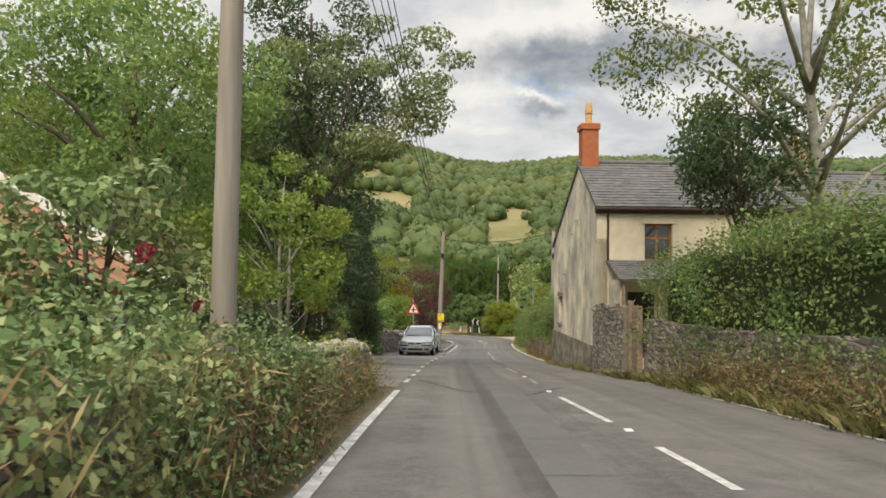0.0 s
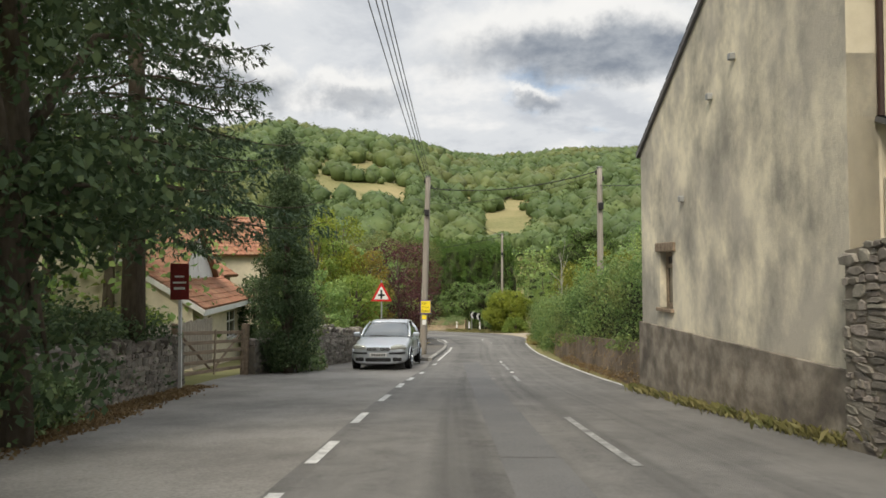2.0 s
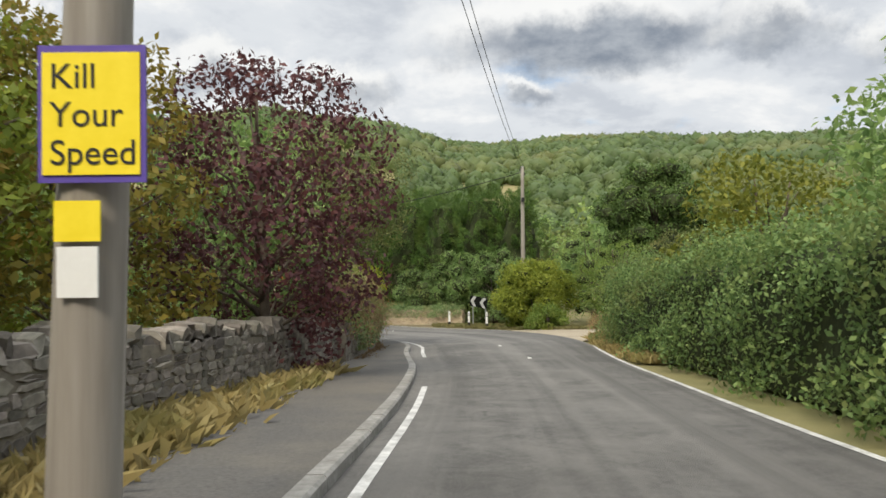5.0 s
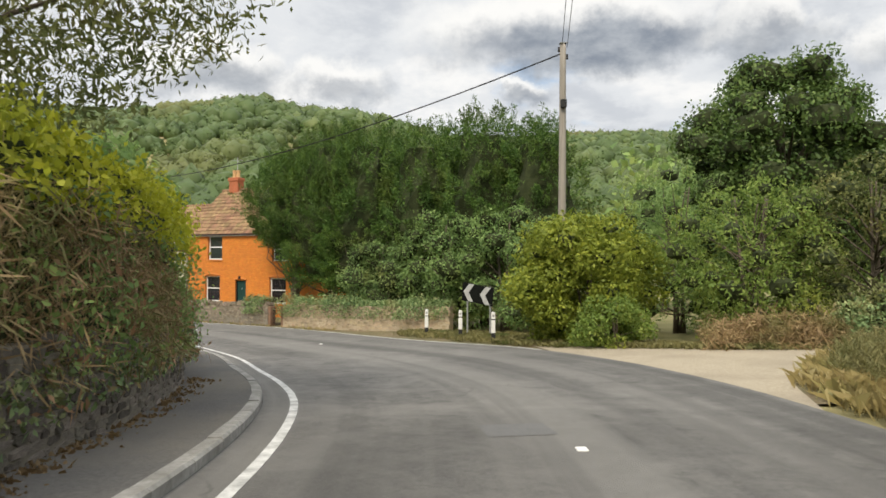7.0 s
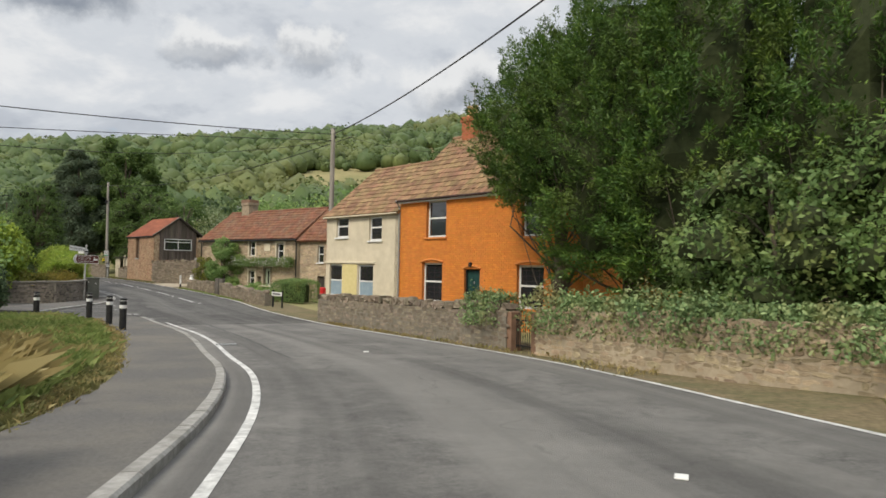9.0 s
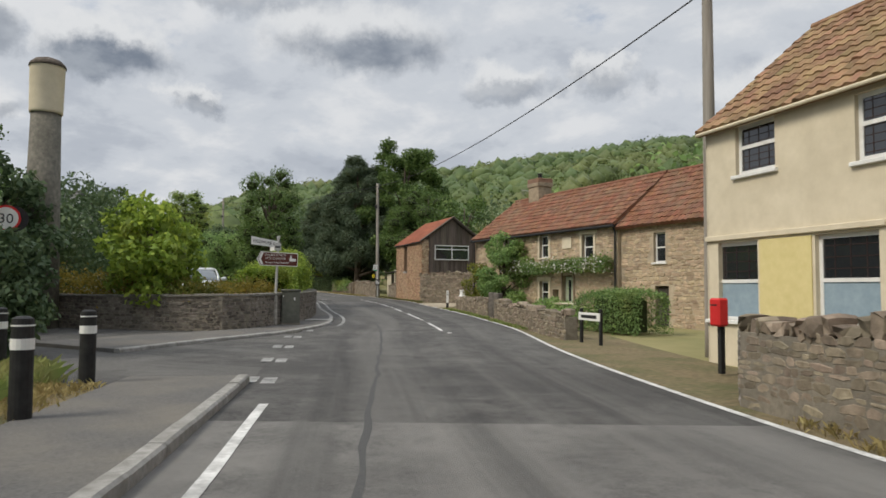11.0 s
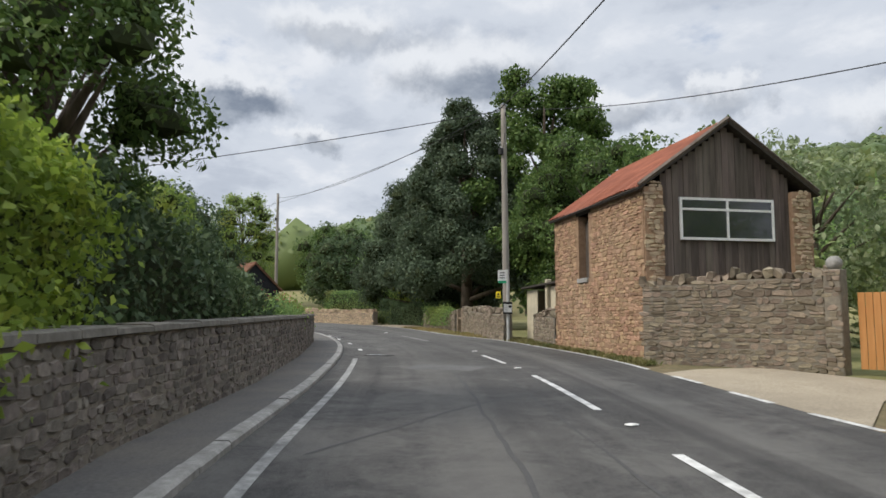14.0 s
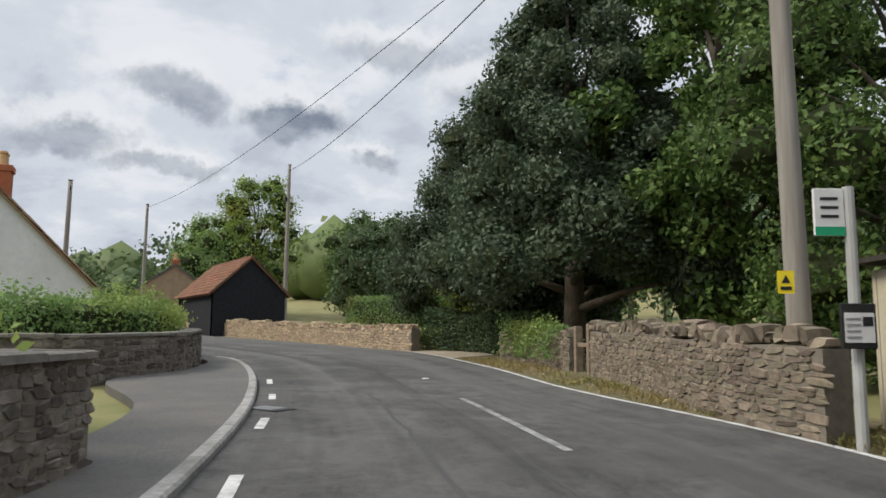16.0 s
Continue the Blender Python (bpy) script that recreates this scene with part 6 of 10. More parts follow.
def face_stones(length, top, rng, low=0.0, size=1.0, course=(0.06, 0.155), run=(0.09, 0.36)):
    """Places of stones on a face: (s, z, width, height, tilt) with top(s) the wall's height there."""
    out = []
    z = low
    while z < 6:
        ch = rng.uniform(*course) * size
        s, hit = -rng.uniform(0, 0.2), False
        while s < length:
            w = rng.uniform(*run) * size * (0.75 + 2.4 * ch)
            c = s + w / 2
            if 0.03 < c < length and z + ch < top(c) + 0.03:
                if ch > 0.11 and rng.random() < 0.3:
                    e = rng.uniform(0.35, 0.65)
                    out.append((c, z + ch * e / 2, w, ch * e, rng.uniform(-0.05, 0.05)))
                    out.append((c + rng.uniform(-0.02, 0.02), z + ch * (1 + e) / 2, w * rng.uniform(0.8, 1.05), ch * (1 - e), rng.uniform(-0.05, 0.05)))
                else:
                    out.append((c, z + ch / 2 + rng.uniform(-0.012, 0.012), w * 1.06, ch * rng.uniform(0.92, 1.16), rng.uniform(-0.12, 0.12)))
                hit = True
            s += w
        z += ch
        if not hit:
            break
    return out


def stone_wall(name, line, thick, heights, label, mat=None, core=None, single=None, coping="flat", cap_mat=None, size=1.0, seed=1, proud=0.025, sides=(1, -1), category="wall", sink=0.25, single_mat=None, wobble=0.04):
    """A wall along a line of (x, y), heights above the ground per point. single: a stretch (s0, s1) whose road-side stones are objects of their own."""
    mat, core = mat or STONE, core or MORTAR
    rng = random.Random(seed)
    q = resample(np.c_[np.array(line, float), np.broadcast_to(np.asarray(heights, float), (len(line),))], 0.35)
    g = base_height(q[:, :2])
    t = np.gradient(q[:, :2], axis=0)
    t /= np.linalg.norm(t, axis=1)[:, None]
    nr = np.stack([-t[:, 1], t[:, 0]], 1)
    s = np.r_[0, np.cumsum(np.linalg.norm(np.diff(q[:, :2], axis=0), axis=1))]
    L = s[-1]
    w = thing(name, None, label, category, kind="structure")
    verts, faces = [], []
    for k in range(len(q)):
        up = q[k, 2] - 0.03 + 0.5 * wobble * math.sin(s[k] * 3 + seed)
        for o, z in ((-0.5, -sink), (-0.47, up), (0.47, up), (0.5, -sink)):
            p = q[k, :2] + nr[k] * o * thick
            verts.append((p[0], p[1], g[k] + z))
    for k in range(len(q) - 1):
        for e in range(4):
            faces.append((k * 4 + e, k * 4 + (e + 1) % 4, k * 4 + 4 + (e + 1) % 4, k * 4 + 4 + e))
    faces += [(0, 1, 2, 3), tuple(len(verts) - 4 + e for e in (3, 2, 1, 0))]
    raw("core", verts, faces, core, w)
    top = lambda c: float(np.interp(c, s, q[:, 2])) + wobble * math.sin(c * 2.3 + seed)  # noqa: E731

    def frame_at(c, side):
        p = np.array([np.interp(c, s, q[:, 0]), np.interp(c, s, q[:, 1])])
        d = np.array([np.interp(c, s, t[:, 0]), np.interp(c, s, t[:, 1])])
        d /= np.linalg.norm(d)
        n = np.array([-d[1], d[0]]) * side
        return p + n * thick / 2, d, n, float(np.interp(c, s, g))

    V, F, left = [], [], 300
    meshes = block_meshes(single_mat or STONE_OBJ) if single else None
    for side in sides:
        for c, z, sw, sh, lean in face_stones(L, top, rng, -0.05, size):
            p, d, n, gz = frame_at(c, side)
            dep = proud * rng.uniform(0.4, 1.3)
            b = rng.randrange(24)
            M = np.array([[d[0] * sw * 0.97, -n[0] * dep, -d[0] * lean * sh], [d[1] * sw * 0.97, -n[1] * dep, -d[1] * lean * sh], [lean * sw, 0, sh * 0.95]])
            org = np.array([p[0] - n[0] * 0.012, p[1] - n[1] * 0.012, gz + z])
            if single and side == sides[0] and single[0] < c < single[1] and left:
                left -= 1
                ob = new("stone", meshes[b])
                m = Matrix([[*M[0], org[0]], [*M[1], org[1]], [*M[2], org[2]], [0, 0, 0, 1]])
                ob.matrix_basis = m
                ob.parent = w
            else:
                o = len(V)
                V += [tuple(M @ np.array(v) + org) for v in BLOCKS[b][0]]
                F += [tuple(i + o for i in f) for f in BLOCKS[b][1]]
    if coping in ("upright", "rough"):
        c = 0.0
        while c < L:
            sw = rng.uniform(0.1, 0.24) * size if coping == "upright" else rng.uniform(0.2, 0.5)
            sh = rng.uniform(0.14, 0.3) * size if coping == "upright" else rng.uniform(0.1, 0.24)
            p, d, n, gz = frame_at(min(c + sw / 2, L), 1)
            b = rng.randrange(24)
            e = thick * rng.uniform(0.75, 1.0)
            tilt = rng.uniform(-0.25, 0.25)
            for sgn in (1, -1):
                o = len(V)
                base = np.array([p[0] - n[0] * thick / 2, p[1] - n[1] * thick / 2, gz + top(c + sw / 2) + sh / 2 - 0.05])
                M = np.array([[d[0] * sw, -n[0] * sgn * e / 2, d[0] * tilt * sh], [d[1] * sw, -n[1] * sgn * e / 2, d[1] * tilt * sh], [0, 0, sh]])
                V += [tuple(M @ np.array(v) + base) for v in BLOCKS[b][0]]
                F += [tuple(i + o for i in f) for f in BLOCKS[b][1]]
            c += sw * 0.95
    elif coping == "boulder":
        c = 0.0
        while c < L:
            sw, sh, e = rng.uniform(0.24, 0.5), rng.uniform(0.16, 0.32), thick * rng.uniform(0.7, 1.05)
            p, d, n, gz = frame_at(min(c + sw / 2, L), 1)
            bm = bmesh.new()
            bmesh.ops.create_icosphere(bm, subdivisions=2, radius=0.5)
            for v in bm.verts:
                v.co *= 1 + rng.uniform(-0.16, 0.1)
            base = (p[0] - n[0] * thick / 2, p[1] - n[1] * thick / 2, gz + top(c + sw / 2) + sh * 0.3)
            ang = math.atan2(d[1], d[0]) + rng.uniform(-0.3, 0.3)
            part("boulder", moved(bm, Matrix.LocRotScale(base, Euler((rng.uniform(-0.3, 0.3), rng.uniform(-0.3, 0.3), ang)), (sw, e, sh))), STONE_PALE, w, "pale weathered boulder")
            c += sw * 0.85
    elif coping == "flat":
        c = 0.0
        while c < L:
            sw = min(rng.uniform(0.45, 0.9), L - c + 0.02)
            pa, da, na, ga = frame_at(c + 0.006, 1)
            pb, db, nb, gb = frame_at(min(L, c + sw - 0.006), 1)
            vs = []
            hgt = 0.065 + rng.uniform(-0.01, 0.015)
            for pp, nn, gg, cc in ((pa, na, ga, c), (pb, nb, gb, c + sw)):
                zz = gg + float(np.interp(cc, s, q[:, 2])) - 0.02
                for o, z in ((0.04, 0), (0.035, hgt * 0.8), (0.0, hgt), (-thick, hgt), (-thick - 0.035, hgt * 0.8), (-thick - 0.04, 0)):
                    vs.append((pp[0] + nn[0] * o, pp[1] + nn[1] * o, zz + z))
            raw("coping_stone", vs, [(k, (k + 1) % 6, 6 + (k + 1) % 6, 6 + k) for k in range(6)] + [(5, 4, 3, 2, 1, 0), (6, 7, 8, 9, 10, 11)], cap_mat or KERB, w)
            c += sw
    if V:
        ob = raw("stonework", V, F, mat, w)
        ob["kind"] = "stuff"
    return w


STONE_SINGLE_BUFF = material("buff_stone", (0.30, 0.24, 0.16), (0.46, 0.37, 0.25), 8, 0.95, 0.45, 35, stain=(0.2, 0.16, 0.115), stain_scale=1.2, stain_amount=0.6, per_object=0.3)
STONE_MIXED = material("mixed_rubble_stone", (0.165, 0.132, 0.095), (0.31, 0.255, 0.19), 8, 0.95, 0.5, 35, stain=(0.13, 0.115, 0.09), stain_scale=1.4, stain_amount=0.6, island=0.35)
STONE_MIXED_OBJ = material("mixed_wall_stone", (0.165, 0.132, 0.095), (0.31, 0.255, 0.19), 8, 0.95, 0.5, 35, stain=(0.13, 0.115, 0.09), stain_scale=1.4, stain_amount=0.6, per_object=0.35)
STONE_DARK = material("dark_weathered_stone", (0.111, 0.0977, 0.0836), (0.2368, 0.2109, 0.1813), 9, 0.95, 0.5, 35, stain=(0.085, 0.072, 0.06), stain_scale=1.3, stain_amount=0.6, island=0.4)
STONE_DARK_OBJ = material("dark_wall_stone", (0.111, 0.0977, 0.0836), (0.2368, 0.2109, 0.1813), 9, 0.95, 0.5, 35, stain=(0.085, 0.072, 0.06), stain_scale=1.3, stain_amount=0.6, per_object=0.4)
COPING_DARK = material("weathered_coping", (0.144, 0.1346, 0.1152), (0.2448, 0.2304, 0.198), 10, 0.95, 0.4, 40, stain=(0.09, 0.085, 0.07), stain_scale=1.8, stain_amount=0.6)
BROWN_RENDER = material("brown_weathered_render", (0.14, 0.108, 0.085), (0.31, 0.25, 0.195), 1.8, 0.95, 0.4, 30, stain=(0.1, 0.08, 0.06), stain_scale=1.0, stain_amount=0.7)

# by the first lane
stone_wall("wall", [(-1.75, -30), (-1.75, 0), (-1.72, 8)], 0.4, 0.95, "ivy-covered rubble stone boundary wall", coping="none", seed=1)
stone_wall("wall", [(-1.72, 8), (-1.68, 12), (-1.66, 14.55)], 0.42, [0.85, 0.8, 0.75], "grey rubble wall topped with rough boulders and ferns", single=(1.5, 6.6), coping="boulder", seed=2, sides=(-1, 1))
part("pier", box(-1.8, -1.55, 14.6, 14.88, -1.7, -0.5, 0.04), STONE_OBJ, tagged(thing("gate_pier"), "rough upright stone gate pier at the wall end", "pier"))
stone_wall("wall", [(-4.55, 17.5), (-4.75, 22), (-5.35, 27), (-5.5, 31.0)], 0.4, [0.8, 0.8, 0.85, 0.9], "low rubble stone wall beside the lay-by", coping="upright", seed=3, sides=(-1, 1))
stone_wall("wall", [(-4.9, 34.9), (-4.45, 36.4), (-3.75, 37.3), (-3.2, 39.5), (-2.7, 41.5), (-2.2, 46), (-1.5, 52), (-1.2, 57)], 0.4, [0.8, 0.95, 1.05, 1.1, 1.0, 0.9, 0.9, 0.9], "rubble stone wall with upright coping behind the parked car", single=(1.2, 6.8), coping="upright", seed=4, sides=(-1, 1))
stone_wall("wall", [(4.98, 22.45), (5.0, 20.5), (5.02, 18.95)], 0.45, [2.15, 2.05, 1.95], "tall grey rubble garden wall at the house corner", single=(0, 3.4), coping="none", seed=5, sides=(-1, 1), wobble=0.06)
stone_wall("wall", [(5.3, 18.0), (5.6, 14), (5.7, 8), (5.75, 0), (5.8, -30)], 0.4, [1.6, 1.3, 1.15, 1.1, 1.1], "rubble stone wall under a clipped hedge", coping="none", seed=6, sides=(-1, 1))
# smooth brown wall beyond the house
w = thing("wall", None, "brown weathered rendered wall under the hedge", "wall", kind="structure")
v, f = [], []
q = resample([(5.0, 29.6), (5.12, 34), (5.2, 41), (5.5, 46)], 1.0)
for k, (p, z) in enumerate(zip(q, base_height(q))):
    v += [(p[0], p[1], z - 0.3), (p[0] + 0.02, p[1], z + 0.95), (p[0] + 0.3, p[1], z + 0.95), (p[0] + 0.3, p[1], z - 0.3)]
f = [(k * 4 + e, k * 4 + (e + 1) % 4, k * 4 + 4 + (e + 1) % 4, k * 4 + 4 + e) for k in range(len(q) - 1) for e in range(4)] + [(0, 1, 2, 3), tuple(len(v) - 4 + e for e in (3, 2, 1, 0))]
raw("core", v, f, BROWN_RENDER, w)
# the bend
stone_wall("wall", [(-1.0, 57), (-0.95, 60), (-0.95, 64), (-1.15, 66.8), (-1.55, 69.2), (-2.2, 71.6), (-3.25, 74.3), (-4.5, 77.2), (-5.9, 79.9)], 0.4, [1.0, 1.0, 1.05, 1.0, 0.95, 0.95, 1.0, 1.05, 1.0], "dark rubble wall under an overgrown hedge", STONE_DARK, single=(1, 10), single_mat=STONE_DARK_OBJ, coping="none", seed=7, sides=(-1, 1))
stone_wall("wall", [(3.1, 87.0), (1.6, 87.8), (-0.5, 89.0), (-2.6, 90.8), (-4.35, 92.45)], 0.4, [0.95, 0.98, 1.0, 1.05, 1.05], "buff rubble wall draped with ivy", STONE_BUFF, MORTAR_BUFF, single=(2, 8), single_mat=STONE_SINGLE_BUFF, coping="none", seed=8, sides=(1, -1), proud=0.014)
stone_wall("wall", [(-5.25, 93.2), (-7.05, 94.65), (-8.9, 96.2), (-11, 97.9), (-14.75, 100.95)], 0.4, [0.95, 0.9, 0.9, 0.9, 0.85], "grey-brown rubble garden wall before the orange cottage", STONE_MIXED, MORTAR, single=(0.2, 7), single_mat=STONE_MIXED_OBJ, coping="upright", seed=9, sides=(1, -1), wobble=0.02, proud=0.01)
stone_wall("wall", [(-14.75, 100.95), (-15.6, 103.2), (-16.2, 105.2)], 0.35, 0.8, "grey rubble return wall beside the cottage", coping="none", seed=10)
# left of the main street
stone_wall("wall", [(-40, 97.6), (-33, 101.9), (-31.2, 103.3), (-31.0, 104.1), (-31.6, 105.3), (-32.3, 106.5), (-33.9, 108.3), (-36.4, 110.4), (-41.1, 113.1), (-45.2, 116.0), (-50.3, 119.2), (-53.6, 121.1), (-55.2, 122.0), (-56.7, 122.85)], 0.36,
           [0.95, 1.0, 1.05, 1.05, 1.05, 1.05, 1.05, 1.02, 1.0, 1.0, 0.98, 0.95, 0.95, 0.92], "dark grey rubble wall with flat coping along the pavement", STONE_DARK, single=(19, 30), single_mat=STONE_DARK_OBJ, coping="flat", cap_mat=COPING_DARK, seed=11, sides=(-1, 1), wobble=0.01, size=0.85, proud=0.02)
stone_wall("wall", [(-56.75, 122.7), (-57.6, 121.8), (-59.2, 120.2), (-61, 118)], 0.34, 0.9, "dark grey rubble return wall at the side path", STONE_DARK, coping="flat", cap_mat=COPING_DARK, seed=12)
stone_wall("wall", [(-66.5, 120.5), (-64.7, 123.4), (-66.4, 125.8), (-69.4, 126.9), (-72.0, 127.0), (-76, 125.5)], 0.34, 0.85, "curved grey rubble wall with flat coping", STONE_DARK, coping="flat", cap_mat=COPING_DARK, seed=13)
# right of the main street
stone_wall("wall", [(-22.3, 108.6), (-24.2, 110.1), (-26, 111.7), (-28.2, 113.4), (-29.9, 114.9)], 0.36, [0.6, 0.62, 0.66, 0.62, 0.75], "low rubble garden wall before the stone cottage", STONE_MIXED, MORTAR, single=(1.5, 9), single_mat=STONE_MIXED_OBJ, coping="rough", seed=14, sides=(1, -1))
stone_wall("wall", [(-31.2, 116.0), (-33.5, 117.6), (-36.6, 119.9)], 0.36, [0.7, 0.55, 0.5], "low rubble garden wall before the stone cottage", STONE_MIXED, MORTAR, coping="rough", seed=15, sides=(1, -1))
for x, y in ((-30.15, 115.15), (-31.0, 115.85)):
    z = at_ground(x, y)
    part("post", box(x - 0.14, x + 0.14, y - 0.14, y + 0.14, z - 0.2, z + 1.02, 0.03), STONE_OBJ, tagged(thing("gate_pier"), "grey stone garden gate post", "gate post", "garden gate posts"))
stone_wall("wall", [(-41.25, 126.35), (-43.1, 125.95), (-45.0, 125.45)], 0.4, [1.85, 1.8, 1.7], "tall rubble yard wall with upright coping before the barn", STONE_MIXED, MORTAR, single=(0, 3.9), single_mat=STONE_MIXED_OBJ, coping="upright", seed=16, sides=(1, -1))
stone_wall("wall", [(-37.0, 121.7), (-38.2, 124.3), (-39.5, 126.4)], 0.4, [1.7, 1.8, 1.8], "rubble yard wall between cottage and barn", STONE_BUFF, MORTAR, coping="rough", seed=17)
stone_wall("wall", [(-50.4, 128.35), (-52.6, 129.6)], 0.38, [0.95, 0.9], "grey rubble wall with upright coping beside the barn", STONE_MIXED, MORTAR, coping="upright", seed=18, sides=(1, -1))
stone_wall("wall", [(-54.45, 129.85), (-55.3, 130.1), (-57.2, 131.2), (-59.4, 132.75), (-62.3, 134.25)], 0.38, [0.98, 1.0, 1.0, 1.05, 1.0], "grey rubble wall with upright coping below the trees", STONE_MIXED, MORTAR, single=(0.3, 7.5), single_mat=STONE_MIXED_OBJ, coping="upright", seed=19, sides=(1, -1))
stone_wall("wall", [(-63.6, 134.8), (-66.2, 135.9), (-68.3, 136.2)], 0.4, [0.8, 0.75, 0.85], "grey rubble wall overgrown with ivy", STONE_MIXED, MORTAR, coping="upright", seed=20, sides=(1, -1))
stone_wall("wall", [(-73.9, 136.2), (-76.6, 136.0), (-83, 135.5), (-91, 134.2), (-104, 132.5)], 0.4, [0.85, 0.75, 0.75, 0.75, 0.75], "buff rubble wall with upright coping round the far bend", STONE_BUFF, MORTAR, coping="upright", seed=21, sides=(1, -1))

STONE_CHIMNEY = material("chimney_stone", (0.26, 0.205, 0.14), (0.40, 0.33, 0.235), 8, 0.95, 0.5, 35, stain=(0.16, 0.13, 0.1), stain_scale=1.6, stain_amount=0.7)
BRICK_DULL = material("dull_brick", (0.2, 0.115, 0.075), (0.3, 0.18, 0.12), 8, 0.9, 0.4, 40, stain=(0.13, 0.09, 0.07), stain_scale=2.0, stain_amount=0.6)


def stone_face(parent, L, z0, z1, openings, mat, seed=1, size=1.2, gable=None):
    """Proud rubble stones over a wall's outer face (local x along, y = 0 outwards to -y), cut round the openings."""
    rng = random.Random(seed)
    V, F = [], []
    top = (lambda c: z1) if gable is None else gable
    for c, z, sw, sh, lean in face_stones(L, lambda c: top(c) - z0, rng, 0.0, size):
        z += z0
        if any(o[0] - 0.02 < c + sw / 2 and o[1] + 0.02 > c - sw / 2 and o[2] - 0.02 < z + sh / 2 and o[3] + 0.02 > z - sh / 2 for o in openings) or c - sw / 2 < -0.05 or c + sw / 2 > L + 0.05:
            continue
        b = rng.randrange(24)
        o = len(V)
        dep = 0.018 * rng.uniform(0.3, 1.5)
        V += [(c + v[0] * sw * 0.98 - v[2] * sh * lean, v[1] * dep + 0.004, z + v[2] * sh * 0.97 + v[0] * sw * lean) for v in BLOCKS[b][0]]
        F += [tuple(i + o for i in f) for f in BLOCKS[b][1]]
    ob = raw("stonework", V, F, mat, parent)
    ob["kind"] = "stuff"
    return ob


def stone_cottage():
    m = pose(-36.29, 120.85, -6.9, 0, 0, -20.0)
    fo = [(3.0, 3.65, 3.05, 3.65), (6.0, 6.68, 2.66, 3.7), (9.1, 9.85, 2.4, 3.5), (6.0, 6.68, 0.55, 1.6), (7.75, 8.5, -0.1, 1.85), (6.98, 7.42, 0.8, 1.25)]
    c = gable_house("cottage", m, 11.3, 5.1, 3.9, 2.55, 5.9, 3.9, "long buff rubble stone cottage with clay pantile roof", MORTAR_BUFF, -0.7, fo, (), roof_mat=CLAY_STUFF, tiles="pan", thick=0.4, seed=31, over=0.2)
    stone_face(c, 11.3, -0.4, 3.88, fo, STONE_BUFF, 5, 1.15)
    g = stone_face(c, 5.1, -0.4, 3.9, (), STONE_BUFF, 6, 1.15, lambda x: 3.9 + 2.0 * (1 - abs(x - 2.55) / 2.55))
    g.matrix_basis = Matrix(((0, 1, 0, -0.003), (1, 0, 0, 0), (0, 0, 1, 0), (0, 0, 0, 1)))
    for k, (x0, x1, z0, z1) in enumerate(fo[:4]):
        w = window(c, pose(x0, 0, z0), x1 - x0, z1 - z0, WHITE, (0.55,) if k else (), (), 0.12, True, LEAD_GLASS, 0.06, False, sill_mat=CREAM)
        if k == 1:
            s = part("open_casement", moved(box(0.02, 0.66, 0, 0.04, 0, 0.42), pose(x0, 0.05, z1 - 0.03) @ pose(0, 0, 0, 52, 0, 0) @ pose(0, 0, -0.44)), WHITE, w, "white top casement propped open")
            part("pane", moved(box(0.08, 0.6, -0.005, 0.045, 0.06, 0.36), pose(x0, 0.05, z1 - 0.03) @ pose(0, 0, 0, 52, 0, 0) @ pose(0, 0, -0.44)), GLASS, s)
        part("surround", box(x0 - 0.14, x0 - 0.005, -0.045, 0.0, z0 - 0.05, z1 + 0.02, 0.01), CREAM, w)
        part("surround", box(x1 + 0.005, x1 + 0.14, -0.045, 0.0, z0 - 0.05, z1 + 0.02, 0.01), CREAM, w)
        part("surround", box(x0 - 0.2, x1 + 0.2, -0.045, 0.0, z1 + 0.022, z1 + 0.2, 0.01), CREAM, w)
    part("blocked_window", box(7.75, 8.4, -0.05, -0.002, 3.0, 3.5, 0.01), CREAM, c, "blocked window plastered over")
    d = part("front_door", box(7.8, 8.45, 0.1, 0.15, -0.1, 1.8, 0.006), DOOR_SAGE, c, "sage green cottage door with narrow glass")
    part("glass_strip", box(8.05, 8.2, 0.085, 0.1, 0.75, 1.65), LEAD_GLASS, d)
    part("door_handle", box(7.9, 7.96, 0.05, 0.1, 0.75, 0.8), BLACK_METAL, d)
    part("door_frame", box(7.66, 7.75, -0.05, 0.1, -0.1, 1.95, 0.01), WOOD_GATE, d)
    part("door_frame", box(8.5, 8.59, -0.05, 0.1, -0.1, 1.95, 0.01), WOOD_GATE, d)
    # black panel at the recess's back: its shade put into the colour
    part("niche_shade", box(6.98, 7.42, 0.35, 0.38, 0.8, 1.25), BLACK, c)
    gutter(c, (-0.1, -0.27, 3.73), (11.4, -0.27, 3.73), 0.055, BLACK)
    part("fascia", box(-0.02, 11.32, -0.1, -0.05, 3.7, 3.86), BLACK, c)
    downpipe(c, 11.25, -0.04, 0, 3.7, BLACK)
    downpipe(c, 0.02, -0.04, 0, 3.7, BLACK)
    ch = chimney(c, 2.2, 2.6, 5.2, 0.92, 0.82, 1.55, STONE_CHIMNEY, 0)
    part("flashing", box(1.7, 2.7, 2.14, 3.06, 6.72, 6.98, 0.02), BRICK_DULL, ch)
    v, f = joined([tube([(2.2, 2.6, 6.95), (2.2, 2.6, 7.2)], 0.1, 10), tube([(2.2, 2.6, 7.22), (2.2, 2.6, 7.28)], 0.14, 10)])
    raw("flue", v, f, BLACK_METAL, ch)
